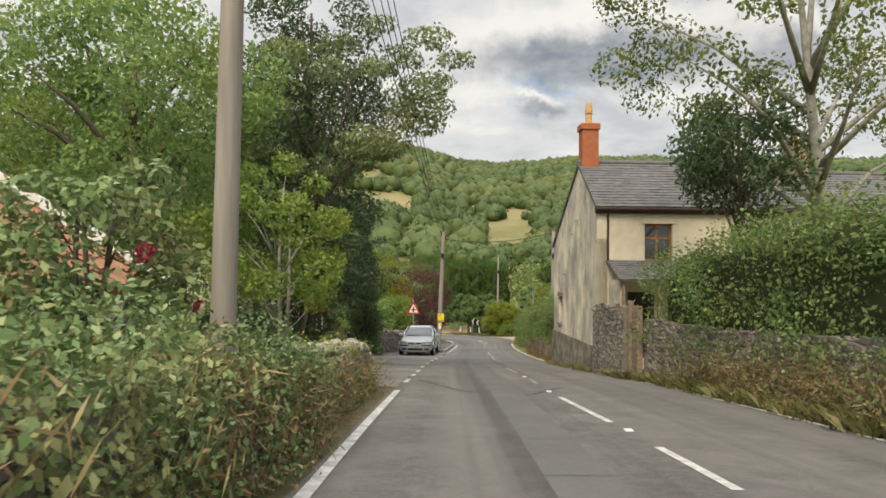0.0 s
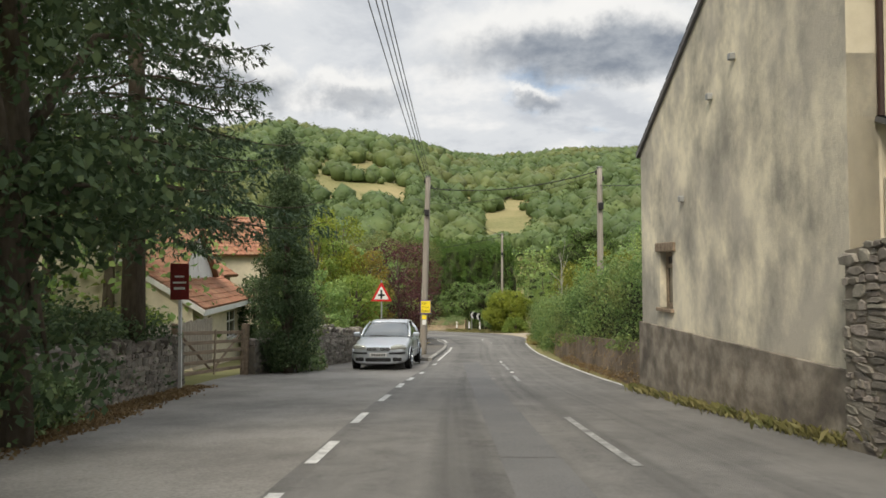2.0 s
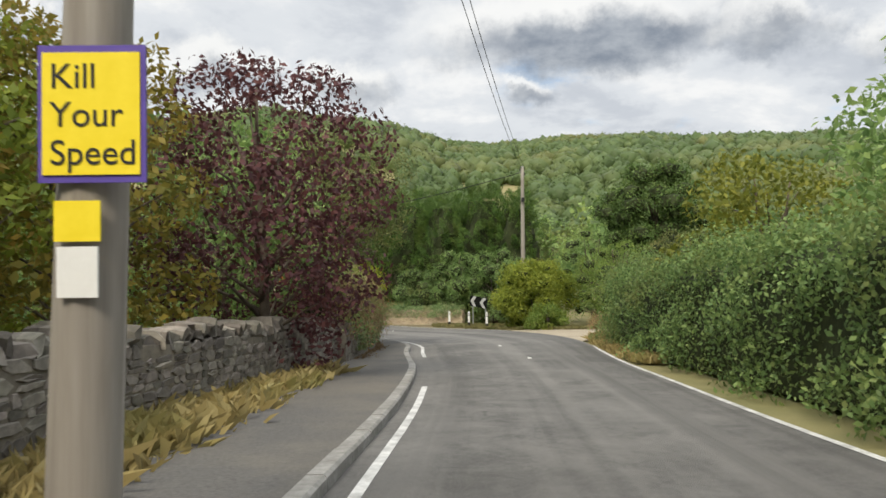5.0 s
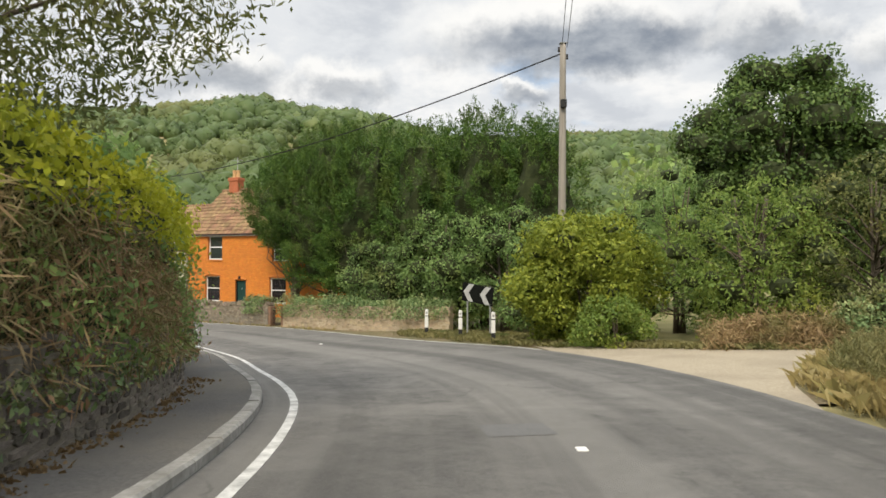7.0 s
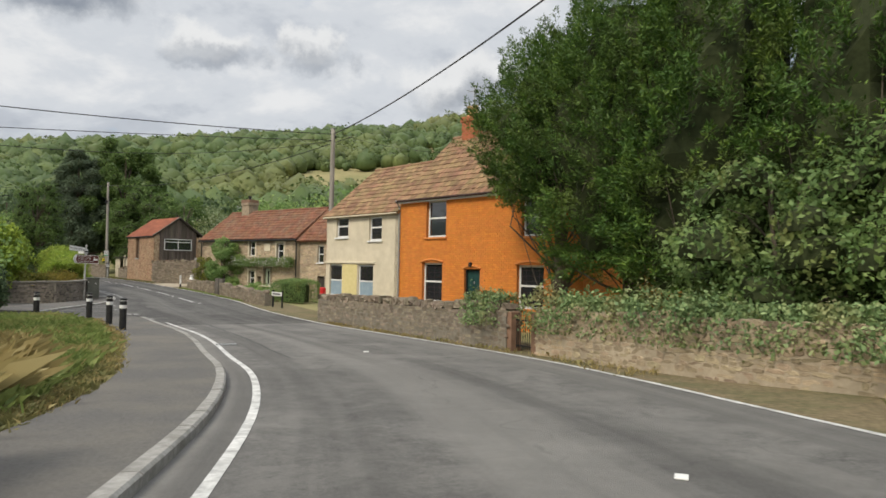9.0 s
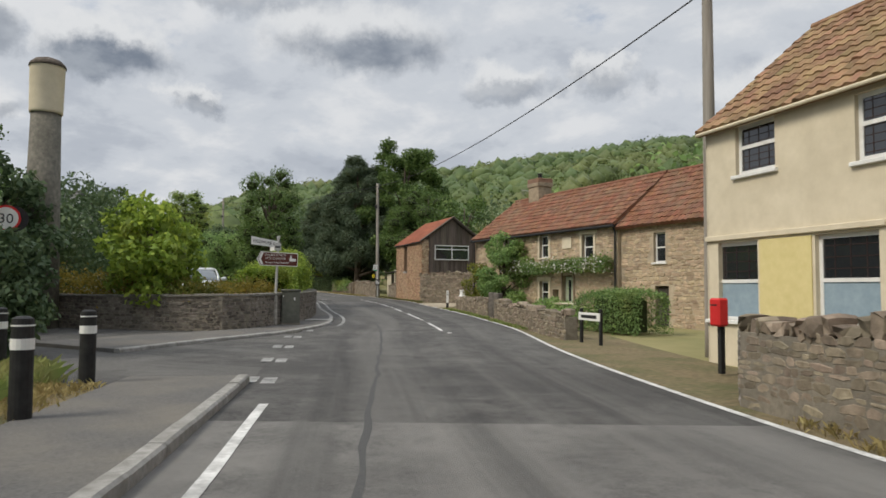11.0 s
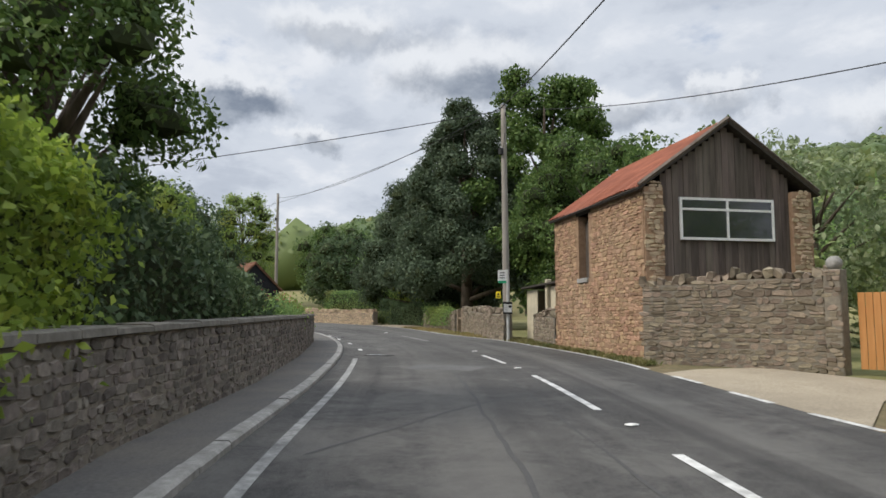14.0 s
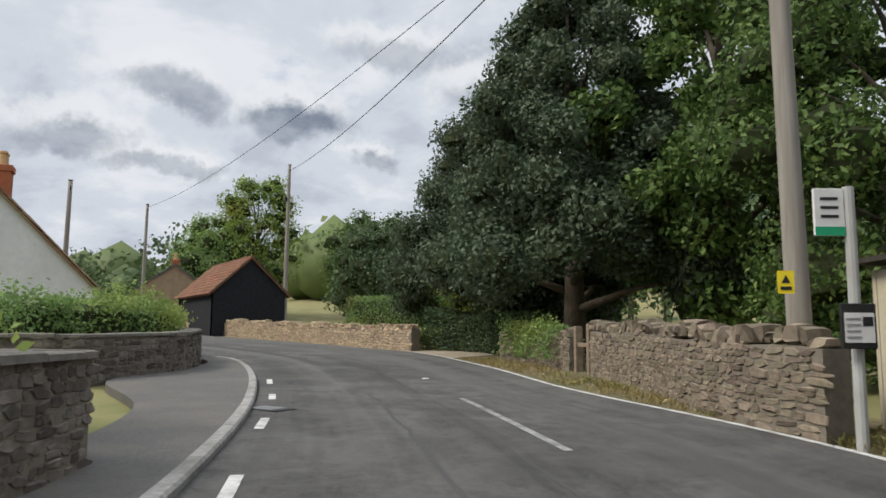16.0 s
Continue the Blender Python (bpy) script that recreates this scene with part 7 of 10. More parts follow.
    v, f = joined([tube([(1.55, 2.4, 5.6), (1.5, 2.4, 6.5)], 0.02, 6), tube([(1.75, 2.3, 6.4), (1.2, 2.1, 6.5)], 0.012, 5)] + [tube([(1.7 - 0.12 * k, 2.28 - 0.04 * k, 6.28), (1.7 - 0.12 * k, 2.28 - 0.04 * k, 6.6)], 0.008, 4) for k in range(5)])
    raw("aerial", v, f, STEEL, c)
    # lower wing towards the cream cottage
    fo = [(1.75, 2.35, 2.25, 3.35), (1.8, 2.5, -0.1, 1.4)]
    n = gable_house("cottage", m @ pose(11.35, 0.15, 0), 4.6, 5.0, 3.75, 2.5, 5.9, 3.75, "stone cottage wing with clay tile roof", MORTAR_BUFF, -0.7, fo, (), roof_mat=CLAY_STUFF, tiles="pan", thick=0.4, seed=41, over=0.2)
    stone_face(n, 4.6, -0.4, 3.72, fo, STONE_BUFF, 7, 1.15)
    window(n, pose(1.75, 0, 2.25), 0.6, 1.1, WHITE, (0.5,), (), 0.12, True, LEAD_GLASS, 0.06)
    part("front_door", box(1.85, 2.45, 0.12, 0.17, -0.1, 1.35), WOOD_DARK, n)
    chimney(n, 4.1, 2.5, 5.5, 0.6, 0.55, 0.95, STONE_CHIMNEY, 0)


stone_cottage()


def barn():
    """Stone barn with a rusty iron roof and a boarded gable. Local x along the gable, y along the side away from the lane's start."""
    gd, sd = Vector((0.446, 0.895, 0)), Vector((-0.895, 0.446, 0))
    m = Matrix(((gd.x, sd.x, 0, -44.93), (gd.y, sd.y, 0, 125.33), (0, 0, 1, -6.4), (0, 0, 0, 1)))
    b = thing("barn", m, "red rubble stone barn with rusty corrugated iron roof", "barn")
    W, D, E, A = 4.4, 5.9, 3.85, 5.45
    slit = (3.2, 3.95, 1.95, 3.72)
    g = wall_bm(D, E, 0.45, [slit], -0.6)
    side = part("side_wall", moved(g, Matrix(((0, 1, 0, 0), (1, 0, 0, 0), (0, 0, 1, 0), (0, 0, 0, 1)))), MORTAR_RED, b)
    s = stone_face(side, D, -0.4, E - 0.02, [slit], STONE_RED, 8, 0.9)
    s.matrix_basis = Matrix(((0, 1, 0, -0.003), (1, 0, 0, 0), (0, 0, 1, 0), (0, 0, 0, 1)))
    for k in range(4):
        part("shutter_board", box(0.2, 0.23, 3.4 + 0.13 * k, 3.52 + 0.13 * k, 1.97, 3.6 - 0.06 * (k % 2)), WOOD_GREY, b)
    part("lintel", box(-0.02, 0.4, 3.05, 4.1, 3.72, 3.84, 0.01), WOOD_DARK, b)
    part("slit_sill", box(-0.05, 0.4, 3.25, 4.0, 1.82, 1.95, 0.01), KERB, b)
    part("far_side_wall", moved(wall_bm(D, E, 0.45, (), -0.6), Matrix(((0, -1, 0, W), (1, 0, 0, 0), (0, 0, 1, 0), (0, 0, 0, 1)))), MORTAR_RED, b)
    bk = wall_bm(W, E, 0.45, (), -0.6, (W / 2, A))
    part("back_wall", moved(bk, Matrix(((1, 0, 0, 0), (0, -1, 0, D), (0, 0, 1, 0), (0, 0, 0, 1)))), MORTAR_RED, b)
    # stone piers and low stone front, boards above
    for x0, x1 in ((0.02, 0.5), (W - 0.55, W - 0.02)):
        pier = part("pier", box(x0, x1, -0.03, 0.45, -0.5, E + 0.02, 0.01), MORTAR_RED, b)
        st = stone_face(pier, x1 - x0, -0.4, E + 0.12, (), STONE_BUFF, 9, 0.9)
        st.matrix_basis = pose(x0, -0.034, 0)
    lo = part("low_wall", box(0.5, W - 0.55, 0.0, 0.4, -0.5, 1.8), MORTAR_RED, b)
    stone_face(lo, W - 1.05, -0.4, 1.75, (), STONE_RED, 10, 1.0).matrix_basis = pose(0.5, -0.004, 0)
    wx0, wx1, wz0, wz1 = 0.95, 3.4, 2.66, 3.66
    x, k = 0.5, 0
    rng = random.Random(3)
    while x < W - 0.56:
        w = rng.uniform(0.13, 0.19)
        x1 = min(x + w, W - 0.55)
        c = (x + x1) / 2
        z1 = E + (A - E) * (1 - abs(c - W / 2) / (W / 2)) - 0.05
        y = 0.1 + rng.uniform(-0.008, 0.008)
        for za, zb in (((1.75, wz0), (wz1, z1)) if wx0 < c < wx1 else ((1.75, z1),)):
            part("board", box(x + 0.004, x1 - 0.004, y, y + 0.025, za, zb), WOOD_GREY, b)
        x = x1
    part("gable_lining", box(0.5, W - 0.55, 0.16, 0.2, 1.75, E), WOOD_DARK, b)
    window(b, pose(wx0, -0.02, wz0), wx1 - wx0, wz1 - wz0, WHITE, (0.72,), (0.5,), 0.05, False, LEAD_GLASS, 0.06)
    # corrugated iron: waves run down the slope
    s = (A - E) / (W / 2)
    for sgn in (-1, 1):
        V, F = [], []
        n = 66
        x_e, z_e = W / 2 + sgn * (W / 2 + 0.14), E - s * 0.14 + 0.12
        for i in range(n * 2 + 1):
            y = -0.1 + (D + 0.2) * i / (n * 2)
            wv = 0.018 * math.cos(math.pi * i)
            sag = 0.03 * math.sin(y * 1.3)
            V += [(x_e, y, z_e + wv + sag + random.Random(i).uniform(-0.02, 0.02)), (W / 2 + sgn * W * 0.27, y, (z_e + A + 0.12) / 2 + wv - 0.015), (W / 2, y, A + 0.12 + wv)]
        for i in range(n * 2):
            for j in range(2):
                a = i * 3 + j
                F.append((a, a + 1, a + 4, a + 3))
        ob = raw("roof_sheet", V, F, RUST, b)
        so = ob.modifiers.new("thickness", "SOLIDIFY")
        so.thickness = 0.012
        part("rafter", roof_slab((x_e, -0.1, z_e - 0.1), (x_e, D + 0.05, z_e - 0.1), (W / 2, D + 0.05, A), (W / 2, -0.1, A), 0.06), WOOD_DARK, b)
        p = [(x_e, -0.1, z_e + 0.02), (W / 2, -0.1, A + 0.13)]
        v, f = tube(p, 0.05, 4)
        raw("verge_board", v, f, WOOD_GREY, b)


MORTAR_RED = material("red_mortar", (0.27, 0.17, 0.1), (0.38, 0.26, 0.17), 9, 1.0, 0.5, 45, stain=(0.2, 0.13, 0.09), stain_scale=1.0, stain_amount=0.6)
barn()


def simple_house(m, L, D, eave, rise, label, wall_mat, roof_mat, tiles="pan", chim=None, seed=50, over=0.25, windows=()):
    fo = [w for w in windows]
    h = gable_house("house", m, L, D, eave, D / 2, eave + rise, eave, label, wall_mat, -1.5, fo, (), roof_mat=roof_mat, tiles=tiles, seed=seed, over=over, verge=0.15)
    for x0, x1, z0, z1 in fo:
        window(h, pose(x0, 0, z0), x1 - x0, z1 - z0, WHITE, (0.6,), (0.5,), 0.1, True, GLASS, 0.06)
    if chim:
        chimney(h, chim[0], D / 2, eave + rise - 0.2, 0.55, 0.55, chim[1], BRICK_RED, 2)
    return h


# bungalow behind the first wall, its white verge towards the lane
b = simple_house(pose(-3.85, 0.3, -1.25, 0, 0, 90), 8.6, 6.6, 2.31, 1.9, "bungalow with orange clay tile roof and white verge boards", WHITE_WALL, CLAY_ORANGE, seed=51)
for x0 in (-0.2, 8.74):
    part("verge_board", roof_slab((x0, -0.3, 2.25), (x0 + 0.05, -0.3, 2.25), (x0 + 0.05, 3.3, 4.33), (x0, 3.3, 4.33), 0.17), WHITE, b)
# dormer house behind the five-bar gate
d = simple_house(pose(-7.2, 37.0, -3.25, 0, 0, 94), 8.0, 9.6, 2.1, 3.0, "cream house with brown-red tile roof and a wide white dormer", RENDER_CREAM, CLAY_ORANGE, seed=53, over=0.35, windows=[(1.0, 2.2, 0.55, 1.6), (4.6, 6.4, 0.55, 1.6)])
part("fascia", box(-0.15, 8.15, -0.4, -0.34, 1.75, 1.93), WHITE, d, "white fascia board under the eaves")
part("bargeboard", roof_slab((-0.2, -0.36, 1.78), (-0.16, -0.36, 1.78), (-0.16, 4.8, 5.0), (-0.2, 4.8, 5.0), 0.16), WHITE, d)
dm = part("dormer", wall_bm(4.6, 2.98, 0.08, (), 2.7, (2.3, 4.6)), WHITE_WALL, d, "wide white gabled dormer")
dm.matrix_basis = pose(1.7, 0.95, 0)
for sx in (-1, 1):
    part("dormer_roof", roof_slab((2.3 + sx * 2.5, -0.2, 2.86), (2.3 + sx * 2.5, 1.0, 2.86), (2.3, 3.4, 4.72), (2.3, -0.2, 4.72)), CLAY_ORANGE, dm)
for x0, w in ((3.1, 0.5), (3.62, 0.5), (4.2, 0.4)):
    window(d, pose(x0, 0.9, 3.1), w, 0.95, WHITE, (), (), 0.04, False, LEAD_GLASS, 0.06)
simple_house(pose(-7.2, 37.0, -3.25, 0, 0, 94) @ pose(8.4, 1.3, 0), 2.6, 7.0, 3.0, 2.2, "taller wing with orange-brown tile roof behind the cypress", RENDER_CREAM, CLAY_ORANGE, seed=54, over=0.3)
simple_house(pose(-12.64, 50.3, -4.3, 0, 0, 23), 4.5, 4.6, 5.06, 1.8, "rendered house with orange tile roof among the bushes", RENDER_CREAM, CLAY_ORANGE, seed=55)
# far end of the street
sh = simple_house(pose(-91.6, 137.5, -5.75, 0, 0, 180) @ pose(0, 0, 0), 8.5, 4.3, 2.75, 2.0, "black weatherboarded shed with rusty red roof", BLACK_BOARD, CLAY_STUFF, seed=57)
simple_house(pose(-77.5, 125.6, -6.1, 0, 0, 170), 10, 6.6, 2.0, 3.4, "white painted house with brown tile roof", WHITE_WALL, CLAY_BROWN, chim=(0.6, 1.2), seed=59)
simple_house(pose(-104, 137, -5.4, 0, 0, 168), 9, 6.5, 2.6, 2.3, "brown brick house with slate roof", BRICK_BUFF, SLATE_STUFF, "slate", chim=(4, 1.0), seed=61)
simple_house(pose(-58, 99, -6.9, 0, 0, 30), 9, 6.5, 3.6, 2.6, "white painted house behind garden trees", WHITE_WALL, SLATE_STUFF, "slate", chim=(1, 1.4), seed=63)


def bus_shelter():
    s = thing("bus_shelter", pose(-54.6, 131.0, -6.35, 0, 0, -27), "cream panelled roadside shelter with an open dark front", "shelter")
    part("back_panel", box(0, 4.3, 1.75, 1.8, 0, 1.9), CREAM_PANEL, s)
    part("side_panel", box(0, 0.06, 0, 1.75, 0, 1.85), CREAM_PANEL, s)
    part("side_panel", box(4.24, 4.3, 0, 1.75, 0, 1.9), CREAM_PANEL, s)
    part("front_panel", box(0.065, 1.25, 0, 0.05, 0, 1.85, 0.01), CREAM_PANEL, s)
    part("front_panel", box(2.75, 4.235, 0, 0.05, 0, 1.9, 0.01), CREAM_PANEL, s)
    part("post", box(2.45, 2.62, -0.1, 0.08, 0, 2.15, 0.02), CREAM_PANEL, s)
    part("roof", roof_slab((-0.15, -0.2, 1.92), (4.45, -0.2, 1.98), (4.45, 1.95, 1.98), (-0.15, 1.95, 1.92), 0.06), WOOD_DARK, s)
    part("bench", box(0.2, 4.1, 1.3, 1.7, 0.42, 0.47, 0.01), WOOD_DARK, s)


bus_shelter()

# ---- poles and wires ----
def pole(x, y, top, label, r=0.14, lean=(0.0, 0.0), base=None, steps=False, gear=True):
    z0 = at_ground(x, y) if base is None else base
    p = thing("telegraph_pole", pose(x, y, z0), label, "pole", "telegraph poles")
    h = top - z0
    n = 12
    v, f = tube([(lean[0] * u, lean[1] * u, -0.3 + (h + 0.3) * u) for u in np.linspace(0, 1, n)], [r * (1 - 0.32 * u) for u in np.linspace(0, 1, n)], 12)
    raw("shaft", v, f, WOOD_POLE, p, smooth=True)
    if gear:
        part("cap", moved(box(-0.11, 0.11, -0.11, 0.11, 0, 0.03, 0.008), pose(lean[0], lean[1], h)), STEEL, p)
        for k, a in enumerate((-0.13, 0.13)):
            v, f = joined([tube([(lean[0] + a, lean[1], h - 0.25 - 0.22 * k), (lean[0] + a, lean[1], h - 0.1 - 0.22 * k)], [0.035, 0.028], 8), tube([(lean[0], lean[1], h - 0.25 - 0.22 * k), (lean[0] + a, lean[1], h - 0.25 - 0.22 * k)], 0.015, 6)])
            raw("insulator", v, f, BLACK_METAL, p)
    if steps:
        part("junction_box", moved(box(-0.09, 0.09, -0.24, -0.1, 0, 0.26, 0.02), pose(lean[0] * 0.75, lean[1] * 0.75, h * 0.78)), BLACK, p, "black cable box")
    return p


pole(-1.77, 5.67, 8.5, "tall grey weathered timber pole rising from the hedge", 0.11, (0.1, 0.0))
pa = pole(-0.24, 43.7, 3.65, "timber telegraph pole with a yellow notice at the kerb", 0.15, (0.26, 0.0), steps=True)
pole(6.36, 40.84, 3.6, "timber telegraph pole standing in the hedge", 0.14, steps=True)
pole(6.28, 81.0, 3.05, "timber telegraph pole behind the bushes", 0.14, (0.05, 0), steps=True)
pole(-17.86, 107.14, 1.86, "dark timber pole behind the cream cottage", 0.15)
pe = pole(-55.2, 130.5, 2.9, "timber telegraph pole at the bus stop wall", 0.15, (-0.12, 0.0), steps=True)
pole(-94.83, 138.68, 5.8, "timber pole with a cross bar near the shed", 0.16, steps=True)
pole(-100.8, 131.0, 3.2, "slim timber pole among the far houses", 0.13)
pole(-88.3, 125.3, 1.9, "timber pole beside the white house", 0.14)


def wire(a, b, sag, r=0.012, label="sagging black overhead cable"):
    a, b = Vector(a), Vector(b)
    pts = [tuple(a.lerp(b, u) - Vector((0, 0, 4 * sag * u * (1 - u)))) for u in np.linspace(0, 1, 25)]
    v, f = tube(pts, r, 5, False)
    return tagged(raw("overhead_wire", v, f, BLACK), label, "cable", "overhead wires")


for dx, dz in ((-0.25, 0.0), (-0.08, 0.1), (0.08, 0.1), (0.25, 0.0)):
    wire((-1.7 + dx, 5.7, 8.3 + dz), (0.0 + dx * 0.5, 43.7, 3.55 + dz), 0.45, 0.011, "thin telephone wire between poles")
wire((0.0, 43.7, 3.2), (6.36, 40.84, 3.5), 0.35, 0.02)
wire((0.02, 43.7, 2.55), (6.36, 40.84, 3.4), 0.3, 0.009)
wire((6.36, 40.84, 2.95), (6.5, 29.4, 1.9), 0.1, 0.012)
for dx in (0.0, 0.16):
    wire((0.0 + dx, 43.7, 3.45), (6.3 + dx, 81.0, 2.95), 0.5, 0.009)
wire((6.28, 81, 2.75), (-17.86, 107.14, 1.6), 0.8, 0.024)
wire((-17.3, 108.0, 1.6), (-54.9, 130, 2.6), 0.9, 0.02)
wire((-17.86, 107.14, 1.6), (-39.06, 73.2, 1.4), 0.8, 0.02)
wire((-17.86, 107.14, 1.3), (-26.6, 72.2, 0.84), 2.45, 0.012)
wire((-17.86, 107.14, 1.3), (-58, 66, 0.4), 0.8, 0.016)
wire((-17.86, 107.14, 1.75), (-8.5, 103.5, -0.2), 0.4, 0.008)
wire((-54.9, 130, 2.6), (-94.8, 138.7, 5.4), 0.7, 0.016)
wire((-54.9, 130, 2.5), (-70, 108, -1.4), 0.4, 0.016)
wire((-54.9, 130, 2.3), (-100.8, 131, 3.0), 0.9, 0.01)
wire((-54.9, 130, 2.6), (-36.3, 123.4, -1.9), 0.45, 0.012)
wire((-54.8, 130.1, 1.6), (-59.5, 133.2, -5.6), 0.0, 0.007, "taut steel stay wire of the pole")
wire((-0.1, 43.7, 2.4), (-2.6, 44.6, -3.3), 0.0, 0.008, "taut steel stay wire of the pole")
wire((-94.8, 138.7, 5.4), (-125, 146, 6), 0.5, 0.014)


# ---- signs and street furniture ----
def text_mesh(body, size, material, parent, m, name="lettering", align="LEFT", thick=0.0015):
    cu = bpy.data.curves.new("text", "FONT")
    cu.body, cu.size, cu.align_x, cu.extrude = body, size, align, thick
    ob = bpy.data.objects.new("text", cu)
    scene.collection.objects.link(ob)
    me = bpy.data.meshes.new_from_object(ob.evaluated_get(bpy.context.evaluated_depsgraph_get()))
    bpy.data.objects.remove(ob)
    me.materials.clear()
    me.materials.append(material)
    t = new(name, me)
    t.parent = parent
    t.matrix_basis = m @ pose(0, 0, 0, 90, 0, 0)
    return t


def flat_shape(points, y0, y1):
    """A flat plate with the outline (x, z), from y0 (front) to y1."""
    bm = bmesh.new()
    a = [bm.verts.new((x, y0, z)) for x, z in points]
    b = [bm.verts.new((x, y1, z)) for x, z in points]
    bm.faces.new(a)
    bm.faces.new(b[::-1])
    for k in range(len(a)):
        bm.faces.new((a[k], a[(k + 1) % len(a)], b[(k + 1) % len(a)], b[k]))
    return bm


def post(parent, x, y, z0, z1, r, mat, name="post", taper=1.0):
    v, f = tube([(x, y, z0), (x, y, z1)], [r, r * taper], 10)
    return raw(name, v, f, mat, parent, smooth=False)


def warning_sign():
    s = thing("road_sign", pose(-1.7, 41.3, at_ground(-1.7, 41.3)), "red-bordered triangular crossroads warning sign on a grey post", "road sign")
    post(s, 0, 0.04, -0.2, 2.98, 0.032, STEEL)
    tri = lambda k, c=2.42: [(-0.375 * k, c - 0.217 * k), (0.375 * k, c - 0.217 * k), (0.03 * k, c + 0.433 * k), (-0.03 * k, c + 0.433 * k)]  # noqa: E731
    part("border", flat_shape(tri(1.05), -0.01, 0.0), RED_SIGN, s)
    pl = part("plate", flat_shape(tri(0.72), -0.016, -0.0105), WHITE, s)
    part("symbol", box(-0.035, 0.035, -0.021, -0.0165, 2.29, 2.62), BLACK, pl)
    part("symbol", box(-0.12, 0.12, -0.0215, -0.017, 2.39, 2.46), BLACK, pl)
    part("back", flat_shape(tri(1.03), 0.0005, 0.006), STEEL, s)


warning_sign()


def pole_notice():
    n = thing("notice", pose(-0.1, 43.54, -1.9), "yellow painted notice in a violet frame tied to the pole", "notice")
    part("frame", box(-0.21, 0.21, 0.0, 0.012, 0, 0.54), BLUE_SIGN, n)
    b = part("board", box(-0.19, 0.19, -0.008, -0.0005, 0.03, 0.51), YELLOW_SIGN, n)
    for k, w in enumerate(("Kill", "Your", "Speed")):
        text_mesh(w, 0.14, BLACK, b, pose(-0.16, -0.01, 0.37 - 0.15 * k))
    p = thing("notice", pose(-0.16, 43.54, -2.25), "small yellow and white plates on the pole", "notice")
    part("plate", box(-0.09, 0.09, 0, 0.01, 0.12, 0.28), YELLOW_SIGN, p)
    part("plate", box(-0.08, 0.08, 0, 0.01, -0.1, 0.1), WHITE, p)


pole_notice()


def estate_board():
    z = at_ground(-5.15, 30.3)
    s = thing("sale_board", pose(-5.15, 30.3, z), "dark red sale board on a white post", "board")
    part("post", box(-0.035, 0.035, 0.0, 0.05, -0.2, 2.7, 0.005), WHITE, s)
    b = part("panel", box(-0.2, 0.2, -0.025, -0.002, 1.92, 2.7), DARK_RED, s)
    for k, (w, h) in enumerate(((0.24, 0.05), (0.28, 0.04), (0.2, 0.04))):
        part("lettering_bar", box(-w / 2, w / 2, -0.03, -0.0255, 2.14 + k * 0.13, 2.14 + h + k * 0.13), WHITE, b)


estate_board()


def chevron_sign():
    z = at_ground(4.1, 84.2)
    s = thing("chevron_sign", pose(3.93, 84.3, z, 0, 0, -50), "tilted black bend sign with two white chevrons on grey posts", "road sign")
    tilt = Matrix.Translation((0, 0, 1.45)) @ Matrix.Rotation(math.radians(6), 4, "Y") @ Matrix.Translation((0, 0, -1.45))
    part("board", moved(box(-0.78, 0.78, 0.0, 0.015, 1.12, 1.78, 0.003), tilt), MATT_BLACK, s)
    for x in (-0.7, 0.14):
        pts = [(x, 1.45), (x + 0.26, 1.76), (x + 0.52, 1.76), (x + 0.26, 1.45), (x + 0.52, 1.14), (x + 0.26, 1.14)]
        part("chevron", moved(flat_shape(pts, -0.006, -0.001), tilt), WHITE_WORN_SIGN, s)
    for x in (-0.55, 0.6):
        post(s, x, 0.05, -0.3, 1.72, 0.035, STEEL)


chevron_sign()


def marker_post(x, y, rz, label="black and white hazard marker post on the verge"):
    p = thing("marker_post", pose(x, y, at_ground(x, y) - 0.02, 0, 0, rz), label, "marker post", "hazard marker posts")
    part("foot", box(-0.065, 0.065, -0.035, 0.035, -0.1, 0.3, 0.01), BLACK, p)
    b = part("body", box(-0.065, 0.065, -0.035, 0.035, 0.303, 0.72, 0.01), WHITE, p)
    part("head", box(-0.06, 0.06, -0.032, 0.032, 0.723, 0.95, 0.015), WHITE, p)
    part("band", box(-0.066, 0.066, -0.037, 0.037, 0.705, 0.735), BLACK, b)
    part("reflector", box(-0.03, 0.03, -0.042, -0.0365, 0.8, 0.87), STEEL, p)


for x, y in ((2.15, 85.0), (3.3, 83.45), (4.2, 81.1)):
    marker_post(x, y, -5)
marker_post(-37.4, 119.85, 40, "black and white hazard marker post by the garden wall")


def bollard(x, y):
    b = thing("bollard", pose(x, y, at_ground(x, y)), "black plastic bollard with a white band", "bollard", "bollards at the corner")
    v, f = tube([(0, 0, -0.1), (0, 0, 0.95), (0, 0, 1.0), (0, 0, 1.02)], [0.1, 0.095, 0.09, 0.05], 16)
    raw("body", v, f, BLACK, b, smooth=False)
    v, f = tube([(0, 0, 0.72), (0, 0, 0.82)], 0.1005, 16)
    raw("band", v, f, WHITE, b, "white reflective band")
    v, f = tube([(0, 0, 0.93), (0, 0, 0.945)], 0.0985, 16)
    raw("band", v, f, WHITE, b)


for x, y in ((-16.8, 92.9), (-18.9, 94.5), (-21.2, 95.9), (-23.1, 95.4)):
    bollard(x, y)


